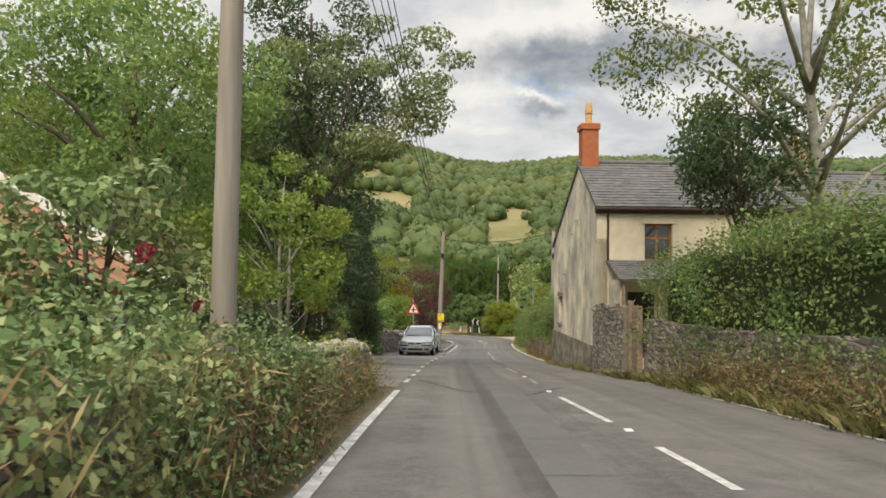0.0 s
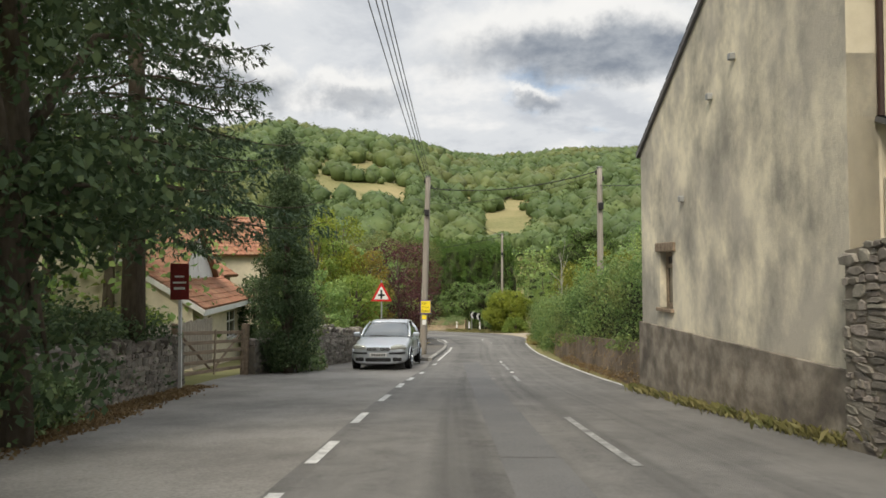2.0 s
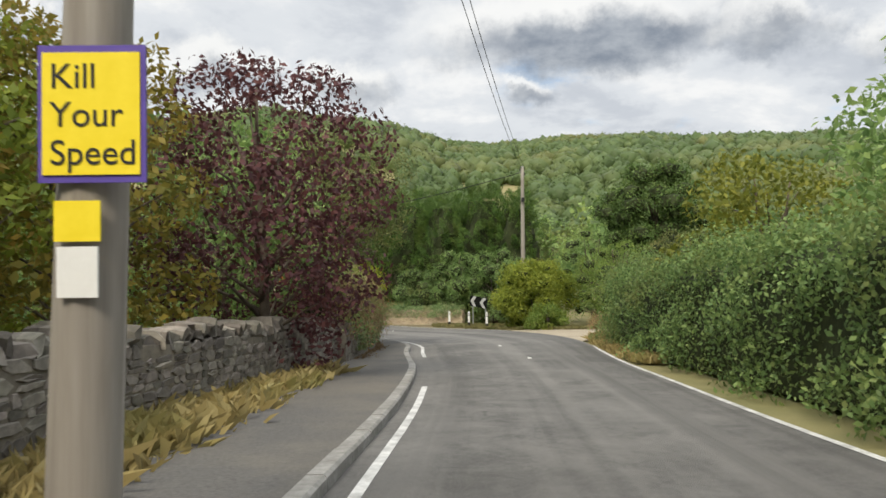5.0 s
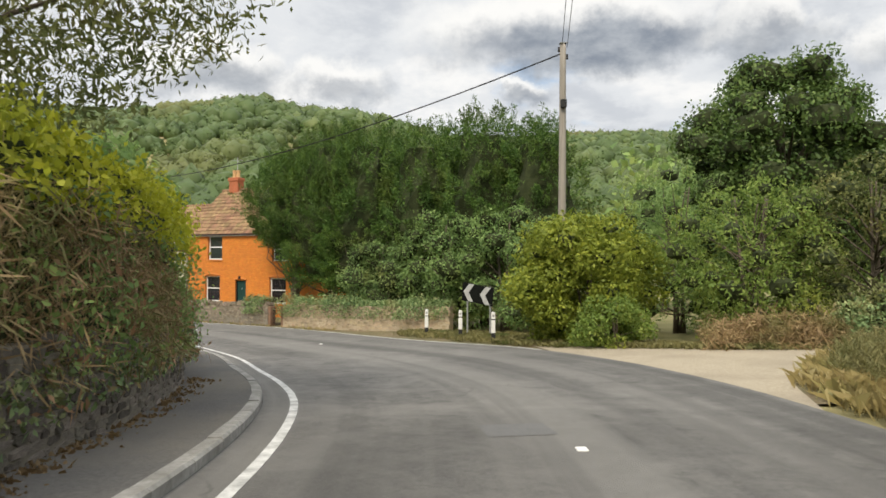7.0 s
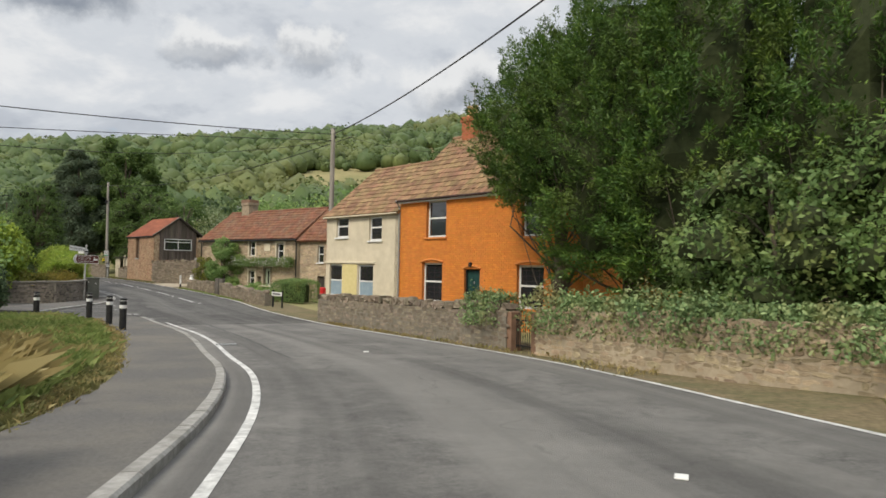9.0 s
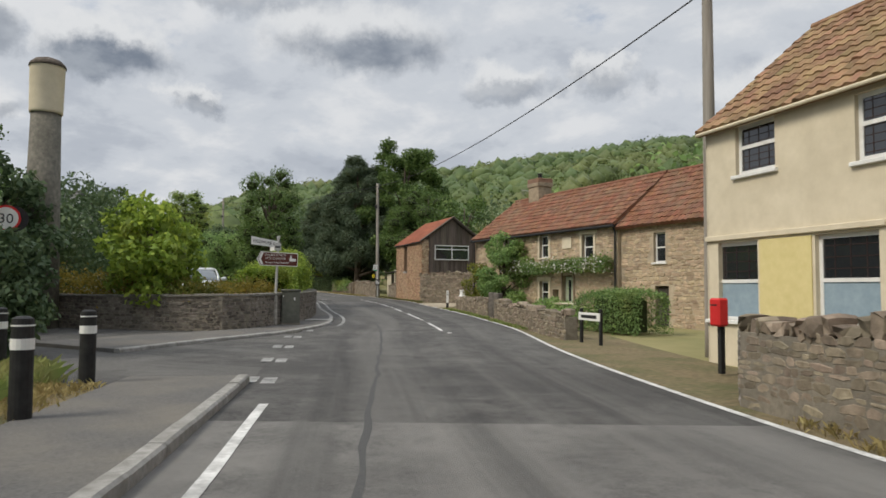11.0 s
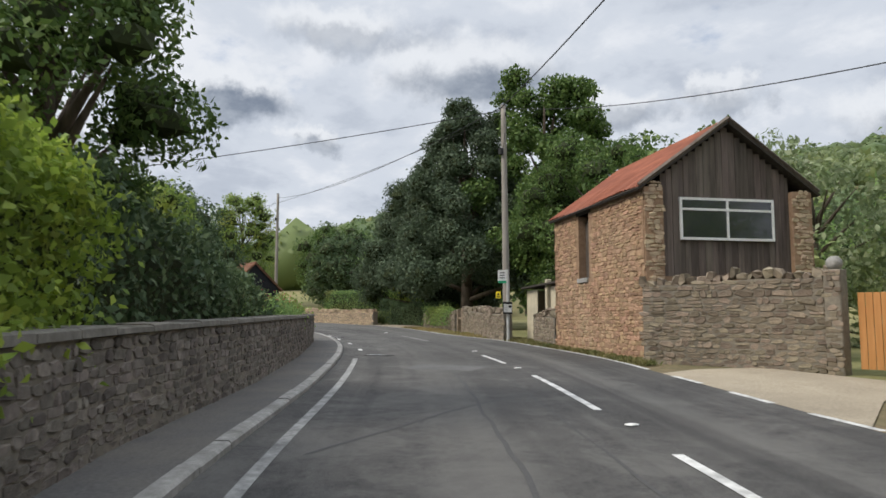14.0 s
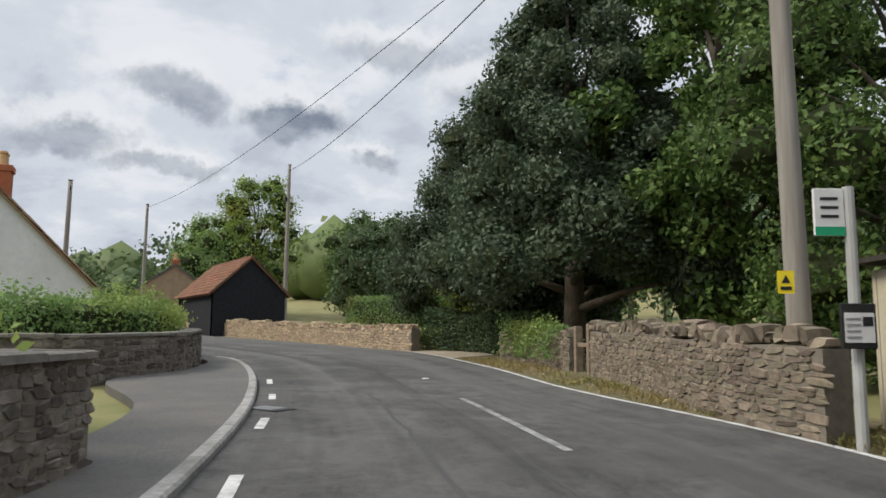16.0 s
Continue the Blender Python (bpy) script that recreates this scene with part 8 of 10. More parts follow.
def speed_sign():
    s = thing("road_sign", pose(-28.2, 96.75, at_ground(-28.2, 96.75), 0, 0, 75), "round white speed limit sign on a slim post", "road sign")
    post(s, 0, 0.04, -0.2, 2.95, 0.03, STEEL)
    v, f = tube([(0.14, 0.1, 2.72), (0.14, 0.09, 2.72)], 0.27, 28)
    raw("back_plate", v, f, BLACK, s, "black disc of a second sign")
    v, f = tube([(0, 0, 2.72), (0, -0.012, 2.72)], 0.27, 28)
    raw("border", v, f, RED_SIGN, s)
    v, f = tube([(0, -0.013, 2.72), (0, -0.018, 2.72)], 0.225, 28)
    pl = raw("plate", v, f, WHITE, s)
    text_mesh("30", 0.28, BLACK, pl, pose(0, -0.02, 2.62), align="CENTER")


speed_sign()


def finger_post():
    s = thing("signpost", pose(-31.42, 105.37, -6.85, 0, 0, 73) @ Matrix.Diagonal((0.78, 0.78, 0.925, 1)), "white village fingerpost carrying a brown tourist sign", "signpost")
    v, f = tube([(-0.06, 0, -0.2), (-0.03, 0, 1.0)], [0.1, 0.085], 10)
    raw("lower_post", v, f, WHITE_WORN, s, "worn peeling timber foot")
    v, f = tube([(-0.03, 0, 1.0), (0.05, 0, 3.08)], [0.055, 0.05], 10)
    raw("upper_post", v, f, GREY_POST, s)
    part("cap", box(-0.01, 0.11, -0.06, 0.06, 3.0, 3.12, 0.02), GREY_POST, s)
    b = part("tourist_board", flat_shape([(-0.86, 2.3), (-0.72, 2.07), (0.86, 2.05), (0.87, 2.52), (-0.7, 2.56)], -0.085, -0.065), WHITE, s)
    part("board_face", flat_shape([(-0.825, 2.3), (-0.7, 2.095), (0.835, 2.075), (0.845, 2.495), (-0.69, 2.535)], -0.09, -0.0855), BROWN_SIGN, b)
    part("arrow", flat_shape([(-0.8, 2.3), (-0.685, 2.11), (-0.58, 2.11), (-0.695, 2.3), (-0.58, 2.52), (-0.685, 2.52)], -0.095, -0.0905), WHITE, b)
    for k, w in enumerate(("Ancient Church", "of St. Leonard's")):
        text_mesh(w, 0.135, WHITE, b, pose(-0.52, -0.092, 2.41 - 0.125 * k))
    text_mesh("Thankful Village Memorial", 0.098, WHITE, b, pose(-0.53, -0.092, 2.15))
    part("church_symbol", flat_shape([(0.5, 2.23), (0.78, 2.23), (0.78, 2.33), (0.6, 2.33), (0.6, 2.38), (0.565, 2.47), (0.53, 2.38), (0.53, 2.33), (0.5, 2.33)], -0.095, -0.0905), WHITE, b)
    arm = part("arm", flat_shape([(-1.08, 2.8), (0.02, 2.7), (0.02, 2.93), (-1.08, 3.08)], -0.03, 0.0), WHITE, s, "white direction arm with black lettering")
    text_mesh("WEDMORE 4½", 0.16, BLACK, arm, pose(-1.04, -0.034, 2.875) @ pose(0, 0, 0, 0, 6.2, 0))
    arm2 = part("arm", box(-0.02, 0.01, 0.05, 1.0, 2.62, 2.84), WHITE, s)
    part("arm_bracket", box(-0.12, 0.16, -0.06, 0.06, 2.6, 2.86, 0.03), GREY_POST, s)
    part("lettering_bar", box(-0.1, 0.12, -0.065, -0.0605, 2.7, 2.76), BLACK, s)


WHITE_WORN = material("worn_white_timber", (0.24, 0.22, 0.19), (0.5, 0.48, 0.44), 7, 0.9, 0.4, 30, stain=(0.13, 0.115, 0.095), stain_scale=3.0, stain_amount=0.8)
finger_post()


def cabinet():
    c = thing("utility_cabinet", pose(-31.5, 105.98, at_ground(-31.5, 105.98) + 0.07, 0, 0, 58) @ Matrix.Diagonal((0.86, 0.8, 0.92, 1)), "grey-green steel utility cabinet on the pavement", "cabinet")
    part("body", box(-0.34, 0.34, -0.18, 0.2, 0, 1.18, 0.012), GREEN_CABINET, c)
    part("lid", box(-0.38, 0.38, -0.22, 0.24, 1.183, 1.25, 0.02), GREEN_CABINET, c)
    part("plinth", box(-0.36, 0.36, -0.2, 0.22, -0.15, 0.05, 0.01), MORTAR, c)
    d = part("door", box(-0.3, 0.3, -0.192, -0.1805, 0.08, 1.12, 0.005), GREEN_CABINET, c)
    part("door_label", box(0.12, 0.16, -0.196, -0.1925, 0.86, 0.96), WHITE, d)
    part("door_label", box(-0.3, -0.26, -0.196, -0.1925, 0.98, 1.04), WHITE, d)


cabinet()
cov = part("manhole_cover", box(-0.66, 0.66, -0.45, 0.45, 0.0, 0.012, 0.003), KERB)
cov.matrix_basis = pose(-32.95, 108.15, at_ground(-32.95, 108.15) + 0.066, 0, 0, 143)
tagged(cov, "pale concrete chamber cover in the pavement", "cover")


def bus_stop():
    s = thing("bus_stop", pose(-54.05, 129.5, at_ground(-54.05, 129.5), 0, 0, 57), "grey bus stop post with flag and timetable case", "bus stop")
    post(s, 0, 0, -0.2, 2.6, 0.06, GREY_POST, taper=0.9)
    fl = part("flag", box(-0.36, -0.06, -0.02, 0.02, 2.1, 2.58, 0.004), WHITE, s, "white bus stop flag with a green foot")
    part("flag_band", box(-0.36, -0.06, -0.024, -0.0205, 2.1, 2.19), GREEN_SIGN, fl)
    for k in range(3):
        part("lettering_bar", box(-0.3, -0.12, -0.024, -0.0205, 2.28 + 0.09 * k, 2.31 + 0.09 * k), BLACK, fl)
    c = part("timetable_case", box(-0.2, 0.14, -0.11, -0.065, 0.98, 1.42, 0.006), BLACK, s)
    part("timetable", box(-0.175, 0.115, -0.116, -0.1105, 1.04, 1.33), WHITE, c)
    part("lettering_bar", box(0.0, 0.1, -0.12, -0.1165, 1.2, 1.29), BLACK, c)
    for k in range(4):
        part("lettering_bar", box(-0.16, -0.02, -0.12, -0.1165, 1.08 + 0.06 * k, 1.1 + 0.06 * k), STEEL, c)
    p = thing("notice", pose(-54.97, 129.85, -4.8, 0, 0, 50), "yellow danger plate on the timber pole", "notice")
    part("plate", box(-0.09, 0.09, 0.0, 0.008, 0, 0.26), YELLOW_SIGN, p)
    part("symbol", flat_shape([(-0.05, 0.12), (0.05, 0.12), (0.0, 0.21)], -0.004, -0.0005), BLACK, p)
    part("lettering_bar", box(-0.06, 0.06, -0.004, -0.0005, 0.04, 0.08), BLACK, p)


bus_stop()


def five_bar_gate(a, b, label, h=1.15, mat=WOOD_GATE):
    a, b = Vector(a), Vector(b)
    L = (b - a).length
    ang = math.degrees(math.atan2(b.y - a.y, b.x - a.x))
    za, zb = at_ground(a.x, a.y), at_ground(b.x, b.y)
    g = thing("gate", pose(a.x, a.y, za, 0, -math.degrees(math.atan2(zb - za, L)), ang), label, "gate")
    for k in range(5):
        z = 0.18 + k * (h - 0.2) / 4
        part("rail", box(0.05, L - 0.05, -0.02, 0.02, z, z + 0.085, 0.006), mat, g)
    for x in (0.05, L / 2 - 0.04, L - 0.13):
        part("stile", box(x, x + 0.08, -0.045, -0.021, 0.12, h + 0.1, 0.006), mat, g)
    for s in (1, -1):
        v, f = tube([(L / 2, 0.035, 0.2), (L / 2 + s * (L / 2 - 0.12), 0.035, h)], 0.04, 4)
        raw("brace", v, f, mat, g)
    for x, nm in ((-0.1, "post"), (L + 0.1, "post")):
        part(nm, box(x - 0.09, x + 0.09, -0.09, 0.09, -0.4, h + 0.25, 0.015), mat, g)


five_bar_gate((-5.55, 31.2, 0), (-5.0, 34.65, 0), "weathered grey timber five-bar gate")
fz = thing("board_fence", pose(-6.6, 31.5, at_ground(-6.6, 31.5), 0, 0, 82), "pale vertical board fence behind the gate", "fence")
for k in range(26):
    part("board", box(k * 0.15, k * 0.15 + 0.135, 0, 0.02, 0, 1.25 + 0.02 * (k % 3), 0.004), TERRACOTTA_BOARD, fz)
part("rail", box(0, 3.9, 0.02, 0.07, 0.9, 1.0), TERRACOTTA_BOARD, fz)
gt = thing("garden_gate", pose(5.03, 18.05, at_ground(5, 18) - 0.2, 0, 0, 90), "tall close-boarded timber garden gate", "gate")
for k in range(5):
    part("board", box(0.06 + k * 0.13, 0.18 + k * 0.13, 0, 0.025, 0.2, 1.95, 0.004), WOOD_GATE, gt)
part("post", box(0.73, 0.87, -0.04, 0.1, 0, 2.2, 0.01), WOOD_GATE, gt)
part("post", box(-0.1, 0.04, -0.04, 0.1, 0, 2.1, 0.01), WOOD_GATE, gt)
part("rail", box(0.05, 0.72, 0.026, 0.07, 1.5, 1.6), WOOD_GATE, gt)
# yard gate by the barn
yg = thing("yard_gate", pose(-41.0, 126.4, at_ground(-41, 126.4), 0, 0, 10), "orange-stained close-boarded yard gate", "gate")
for k in range(9):
    part("board", box(0.12 + k * 0.13, 0.24 + k * 0.13, 0, 0.03, 0.05, 1.5, 0.004), WOOD_ORANGE, yg)
part("rail", box(0.12, 1.3, 0.031, 0.08, 1.1, 1.2), WOOD_ORANGE, yg)
gp = thing("gate_pier", pose(-41.2, 126.25, at_ground(-41.2, 126.25)), "stone gate pier topped with a stone ball", "pier")
ps = part("shaft", box(-0.16, 0.16, -0.16, 0.16, -0.3, 1.95, 0.02), MORTAR, gp)
stone_face(ps, 0.32, -0.3, 1.93, (), STONE_MIXED, 71, 0.8).matrix_basis = pose(-0.16, -0.162, 0)
stone_face(ps, 0.32, -0.3, 1.93, (), STONE_MIXED, 72, 0.8).matrix_basis = pose(-0.162, 0.16, 0, 0, 0, -90)
bm = bmesh.new()
bmesh.ops.create_uvsphere(bm, u_segments=16, v_segments=10, radius=0.15)
part("ball", moved(bm, pose(0, 0, 2.07)), KERB, gp, smooth=True)
# iron gate in the wall before the orange cottage
ig = thing("garden_gate", pose(-5.2, 93.15, at_ground(-5.2, 93.15), 0, 0, -41), "rusty iron garden gate between brick piers", "gate")
for k in range(9):
    v, f = tube([(0.12 + k * 0.085, 0, 0.05), (0.12 + k * 0.085, 0, 0.85 + 0.05 * math.sin(k * 0.8))], 0.009, 6)
    raw("bar", v, f, BLACK_METAL, ig)
part("rail", box(0.08, 0.86, -0.012, 0.012, 0.1, 0.13), BLACK_METAL, ig)
part("rail", box(0.08, 0.86, -0.012, 0.012, 0.7, 0.73), BLACK_METAL, ig)
part("pier", box(-0.12, 0.1, -0.15, 0.15, -0.2, 0.9, 0.01), BRICK_DULL, ig)
part("pier", box(0.88, 1.12, -0.15, 0.15, -0.2, 0.95, 0.01), BRICK_DULL, ig)


def board_fence():
    """Upright boards on two rails, with an open end bay of bare rails."""
    fence = thing("board_fence", pose(-24.0, 93.9, at_ground(-24.0, 93.9)), "weathered grey upright-board garden fence behind the grass verge", "fence")
    rng = random.Random(12)
    shared = []
    for k in range(3):
        bm = box(-0.07, 0.07, -0.011, 0.011, -0.2, 1.86 + 0.03 * k, 0.004)
        me = bpy.data.meshes.new("board")
        bm.to_mesh(me)
        bm.free()
        me.materials.append(FENCE_GREY)
        shared.append(me)
    d = Vector((-0.75, -0.66, 0)).normalized()
    for k in range(36):
        ob = new("board", rng.choice(shared))
        ob.parent = fence
        p = d * (0.09 + 0.15 * k)
        ob.matrix_local = pose(p.x, p.y, rng.uniform(-0.03, 0.03), 0, rng.uniform(-1.2, 1.2), math.degrees(math.atan2(d.y, d.x)))
    for q in (0.45, 1.5):
        part("rail", moved(box(0, 5.5, 0.015, 0.06, q, q + 0.08, 0.005), pose(0, 0, 0, 0, 0, math.degrees(math.atan2(d.y, d.x)))), FENCE_GREY, fence)
    for q in range(5):
        part("rail", moved(box(0, 1.1, -0.02, 0.02, 0.2 + q * 0.36, 0.32 + q * 0.36, 0.005), pose(0, 0, 0, 0, 0, 130)), FENCE_GREY, fence)
    for x, y in ((0.0, 0.05), (-0.74, 0.87)):
        part("post", box(x - 0.05, x + 0.05, y - 0.05, y + 0.05, -0.3, 1.9, 0.008), FENCE_GREY, fence)


board_fence()


def churn():
    c = thing("milk_churn", pose(-36.75, 120.3, at_ground(-36.75, 120.3) + 0.02), "white painted milk churn with dark lettering", "churn")
    v, f = tube([(0, 0, 0), (0, 0, 0.05), (0, 0, 0.6), (0, 0, 0.75), (0, 0, 0.85), (0, 0, 0.9), (0, 0, 0.95)], [0.17, 0.19, 0.19, 0.13, 0.12, 0.15, 0.14], 18)
    raw("body", v, f, WHITE, c, smooth=False)
    part("lettering_bar", moved(box(-0.12, 0.12, -0.196, -0.188, 0.4, 0.47), pose(0, 0, 0, 0, 0, 45)), BLACK, c)


churn()


def name_board():
    z = at_ground(-21.3, 107.9)
    b = thing("name_board", pose(-21.3, 107.9, z, 0, 0, -30), "white street name board on two black posts", "sign")
    part("board", box(-0.55, 0.55, -0.02, 0.0, 0.55, 0.75, 0.004), WHITE, b)
    part("lettering_bar", box(-0.4, 0.4, -0.024, -0.0205, 0.61, 0.69), BLACK, b)
    for x in (-0.5, 0.5):
        part("post", box(x - 0.04, x + 0.04, 0.002, 0.08, -0.2, 0.85, 0.01), BLACK, b)


name_board()
lb = thing("letter_box", pose(-16.3, 103.7, at_ground(-16.3, 103.7), 0, 0, -29), "small red letter box on a post", "letter box")
part("post", box(-0.04, 0.04, 0, 0.08, 0, 0.75), BLACK, lb)
part("body", box(-0.12, 0.12, -0.1, 0.1, 0.752, 1.2, 0.03), RED_SIGN, lb)
part("slot", box(-0.08, 0.08, -0.105, -0.1, 1.08, 1.1), BLACK, lb)
tt = thing("garden_table", pose(-26.2, 114.6, at_ground(-26.2, 114.6), 0, 0, -20), "weathered pale timber garden table", "table")
part("tabletop", box(-0.75, 0.75, -0.35, 0.35, 0.7, 0.75, 0.01), CREAM_PANEL, tt)
for x in (-0.65, 0.65):
    for y in (-0.28, 0.28):
        part("leg", box(x - 0.04, x + 0.04, y - 0.04, y + 0.04, 0, 0.7), CREAM_PANEL, tt)
gf = thing("board_fence", pose(-24.2, 93.6, at_ground(-24.2, 93.6), 0, 0, 165), "grey weathered close-board fence by the side road", "fence")
for k in range(30):
    part("board", box(k * 0.16, k * 0.16 + 0.14, 0, 0.02, 0, 1.5 + 0.04 * ((k * 7) % 3), 0.004), WOOD_GATE, gf)
tp = thing("gate_posts", pose(-63.0, 134.5, at_ground(-63, 134.5), 0, 0, 155), "weathered timber gate posts in the wall", "gate post")
part("post", box(-0.55, -0.38, -0.08, 0.09, -0.2, 1.15, 0.01), WOOD_GATE, tp)
part("post", box(0.38, 0.55, -0.08, 0.09, -0.2, 1.1, 0.01), WOOD_GATE, tp)
part("rail", box(-0.38, 0.38, 0, 0.05, 0.6, 0.7), WOOD_GATE, tp)


# ---- the parked car ----
CAR_PAINT = material("silver_car_paint", (0.50, 0.535, 0.575), (0.55, 0.585, 0.62), 40, 0.28, 0.0, metal=0.55, spec=0.5)
# tint raised to bluish grey: the sky's reflection put into the glass colour
CAR_GLASS = glass_material("car_glass", (0.085, 0.1, 0.11), 0.04)
LAMP_GLASS = glass_material("headlamp_glass", (0.42, 0.43, 0.38), 0.1)
RIM = material("wheel_rim", (0.16, 0.165, 0.17), (0.24, 0.245, 0.25), 10, 0.35, 0.0, metal=0.8)


def loft(sections, close=True):
    """Verts and faces of mirrored half sections: each a list of (x, z) from the underside's middle to the top's middle, at y."""
    verts, faces = [], []
    n = len(sections[0][1])
    m = 2 * n - 2
    for y, half in sections:
        ring = [(x, y, z) for x, z in half] + [(-x, y, z) for x, z in half[-2:0:-1]]
        verts += ring
    for k in range(len(sections) - 1):
        for j in range(m):
            j2 = (j + 1) % m
            faces.append((k * m + j, k * m + j2, (k + 1) * m + j2, (k + 1) * m + j))
    if close:
        faces.append(tuple(range(m))[::-1])
        faces.append(tuple((len(sections) - 1) * m + j for j in range(m)))
    return verts, faces


def hatchback(m, label, paint):
    c = thing("car", m, label, "car")

    def sec(y, w, zb, zs, zt, tuck=0.9):
        return (y, [(0, zb), (w * tuck, zb), (w * 0.99, zb + 0.12), (w, zb + 0.25), (w * 0.985, zs - 0.12), (w * 0.93, zs), (w * 0.7, zt - 0.015), (0, zt)])

    body = [sec(-0.885, 0.56, 0.2, 0.6, 0.66), sec(-0.86, 0.66, 0.19, 0.65, 0.705), sec(-0.78, 0.77, 0.18, 0.69, 0.745), sec(-0.6, 0.835, 0.18, 0.74, 0.795), sec(-0.2, 0.868, 0.19, 0.82, 0.875), sec(0.3, 0.88, 0.2, 0.9, 0.95), sec(0.62, 0.88, 0.2, 0.94, 0.985), sec(0.8, 0.88, 0.2, 0.94, 0.975),
            sec(1.4, 0.885, 0.2, 0.95, 0.96), sec(2.2, 0.885, 0.2, 0.96, 0.97), sec(2.9, 0.87, 0.22, 0.98, 0.99), sec(3.15, 0.84, 0.28, 0.96, 0.98), sec(3.28, 0.74, 0.36, 0.9, 0.92)]
    b = raw("body", *loft(body), paint, c, smooth=True)
    sub = b.modifiers.new("round", "SUBSURF")
    sub.levels = sub.render_levels = 2

    def gsec(y, w0, w1, z0, z1):
        return (y, [(0, z0), (w0, z0), (w0 * 0.97 + w1 * 0.03, z0 + 0.05), ((w0 + w1) / 2 + 0.03, (z0 + z1) / 2), (w1, z1 - 0.05), (w1 * 0.85, z1), (0, z1 + 0.015)])

    cabin = [gsec(0.5, 0.77, 0.72, 0.9, 0.99), gsec(0.72, 0.81, 0.72, 0.92, 1.12), gsec(1.05, 0.82, 0.64, 0.93, 1.33), gsec(1.35, 0.82, 0.61, 0.93, 1.42), gsec(2.0, 0.82, 0.61, 0.94, 1.46), gsec(2.6, 0.81, 0.6, 0.95, 1.43), gsec(2.95, 0.78, 0.6, 0.95, 1.3), gsec(3.15, 0.74, 0.62, 0.93, 1.05)]
    raw("cabin_glass", *loft(cabin), CAR_GLASS, c, smooth=True)
    roof = [(y, [(0, z - 0.05), (w * 0.98, z - 0.05), (w + 0.02, z - 0.035), (w, z + 0.012), (w * 0.8, z + 0.028), (0, z + 0.035)]) for y, w, z in ((1.28, 0.59, 1.4), (1.5, 0.6, 1.435), (2.0, 0.605, 1.46), (2.6, 0.6, 1.435), (3.0, 0.57, 1.31))]
    raw("roof", *loft(roof), paint, c, smooth=True)
    for s in (-1, 1):
        v, f = tube([(s * 0.785, 0.47, 0.93), (s * 0.74, 0.85, 1.19), (s * 0.645, 1.3, 1.405)], [0.05, 0.035, 0.03], 8)
        raw("pillar", v, f, paint, c, smooth=True)
        v, f = tube([(s * 0.825, 1.85, 0.95), (s * 0.73, 1.9, 1.2), (s * 0.625, 1.95, 1.42)], 0.025, 6)
        raw("pillar", v, f, BLACK, c)
        v, f = tube([(s * 0.79, 2.72, 0.96), (s * 0.69, 2.78, 1.2), (s * 0.57, 2.85, 1.36)], [0.07, 0.055, 0.04], 8)
        raw("pillar", v, f, paint, c, smooth=True)
        mi = part("mirror", moved(box(-0.11, 0.11, -0.05, 0.07, -0.07, 0.07, 0.035), pose(s * 0.97, 0.72, 1.02)), paint, c)
        part("mirror_glass", moved(box(-0.09, 0.09, 0.0705, 0.075, -0.05, 0.05), pose(s * 0.97, 0.72, 1.02)), CAR_GLASS, mi)
        # headlamp: a large slanted drop of glass wrapping round the wing
        bm = bmesh.new()
        bmesh.ops.create_uvsphere(bm, u_segments=20, v_segments=12, radius=1)
        lm = Matrix.LocRotScale((s * 0.59, -0.735, 0.665), Euler((radians(-30), 0, radians(s * 30))), (0.265, 0.145, 0.098))
        h = part("headlamp", moved(bm, lm), LAMP_GLASS, c, smooth=True)
        bm = bmesh.new()
        bmesh.ops.create_uvsphere(bm, u_segments=12, v_segments=8, radius=0.07)
        part("lamp_bulb", moved(bm, pose(s * 0.52, -0.76, 0.65)), STEEL, h, smooth=True)
        raw("bumper_strip", *tube([(s * 0.34, -0.9, 0.515), (s * 0.5, -0.895, 0.517), (s * 0.66, -0.85, 0.52), (s * 0.8, -0.74, 0.525)], [0.026, 0.03, 0.032, 0.024], 8), BLACK, c, smooth=True)
        part("fog_grille", moved(box(-0.135, 0.135, -0.035, 0.06, 0, 0.115, 0.02), pose(s * 0.57, -0.855, 0.275) @ pose(0, 0, 0, 0, 0, s * 20)), BLACK, c)
        raw("door_seam", *tube([(s * 0.884, 0.62, 0.3), (s * 0.888, 0.6, 0.6), (s * 0.872, 0.64, 0.88)], 0.006, 4), BLACK, c)
        raw("door_seam", *tube([(s * 0.886, 1.9, 0.3), (s * 0.89, 1.93, 0.6), (s * 0.874, 1.88, 0.9)], 0.006, 4), BLACK, c)
        part("door_handle", box(s * 0.885 - 0.02, s * 0.885 + 0.02, 1.55, 1.72, 0.82, 0.85, 0.008), paint, c)
        part("side_strip", box(s * 0.875 - 0.02, s * 0.885 + 0.02, 0.45, 2.2, 0.5, 0.55, 0.008), paint, c)
        for y in (0.0, 2.53):
            w = thing("wheel")
            w.parent = c
            w.matrix_basis = pose(s * 0.815, y, 0.31)
            v, f = tube([(-0.1, 0, 0), (-0.08, 0, 0), (0.08, 0, 0), (0.1, 0, 0)], [0.29, 0.315, 0.315, 0.29], 28)
            raw("tyre", v, f, RUBBER, w)
            v, f = tube([(s * 0.085, 0, 0), (s * 0.104, 0, 0)], [0.205, 0.195], 24)
            rim = raw("rim", v, f, RIM, w)
            for k in range(7):
                q = 2 * math.pi * k / 7
                raw("spoke", *tube([(s * 0.11, 0, 0), (s * 0.112, 0.19 * math.cos(q), 0.19 * math.sin(q))], [0.035, 0.022], 5), CAR_PAINT, rim)
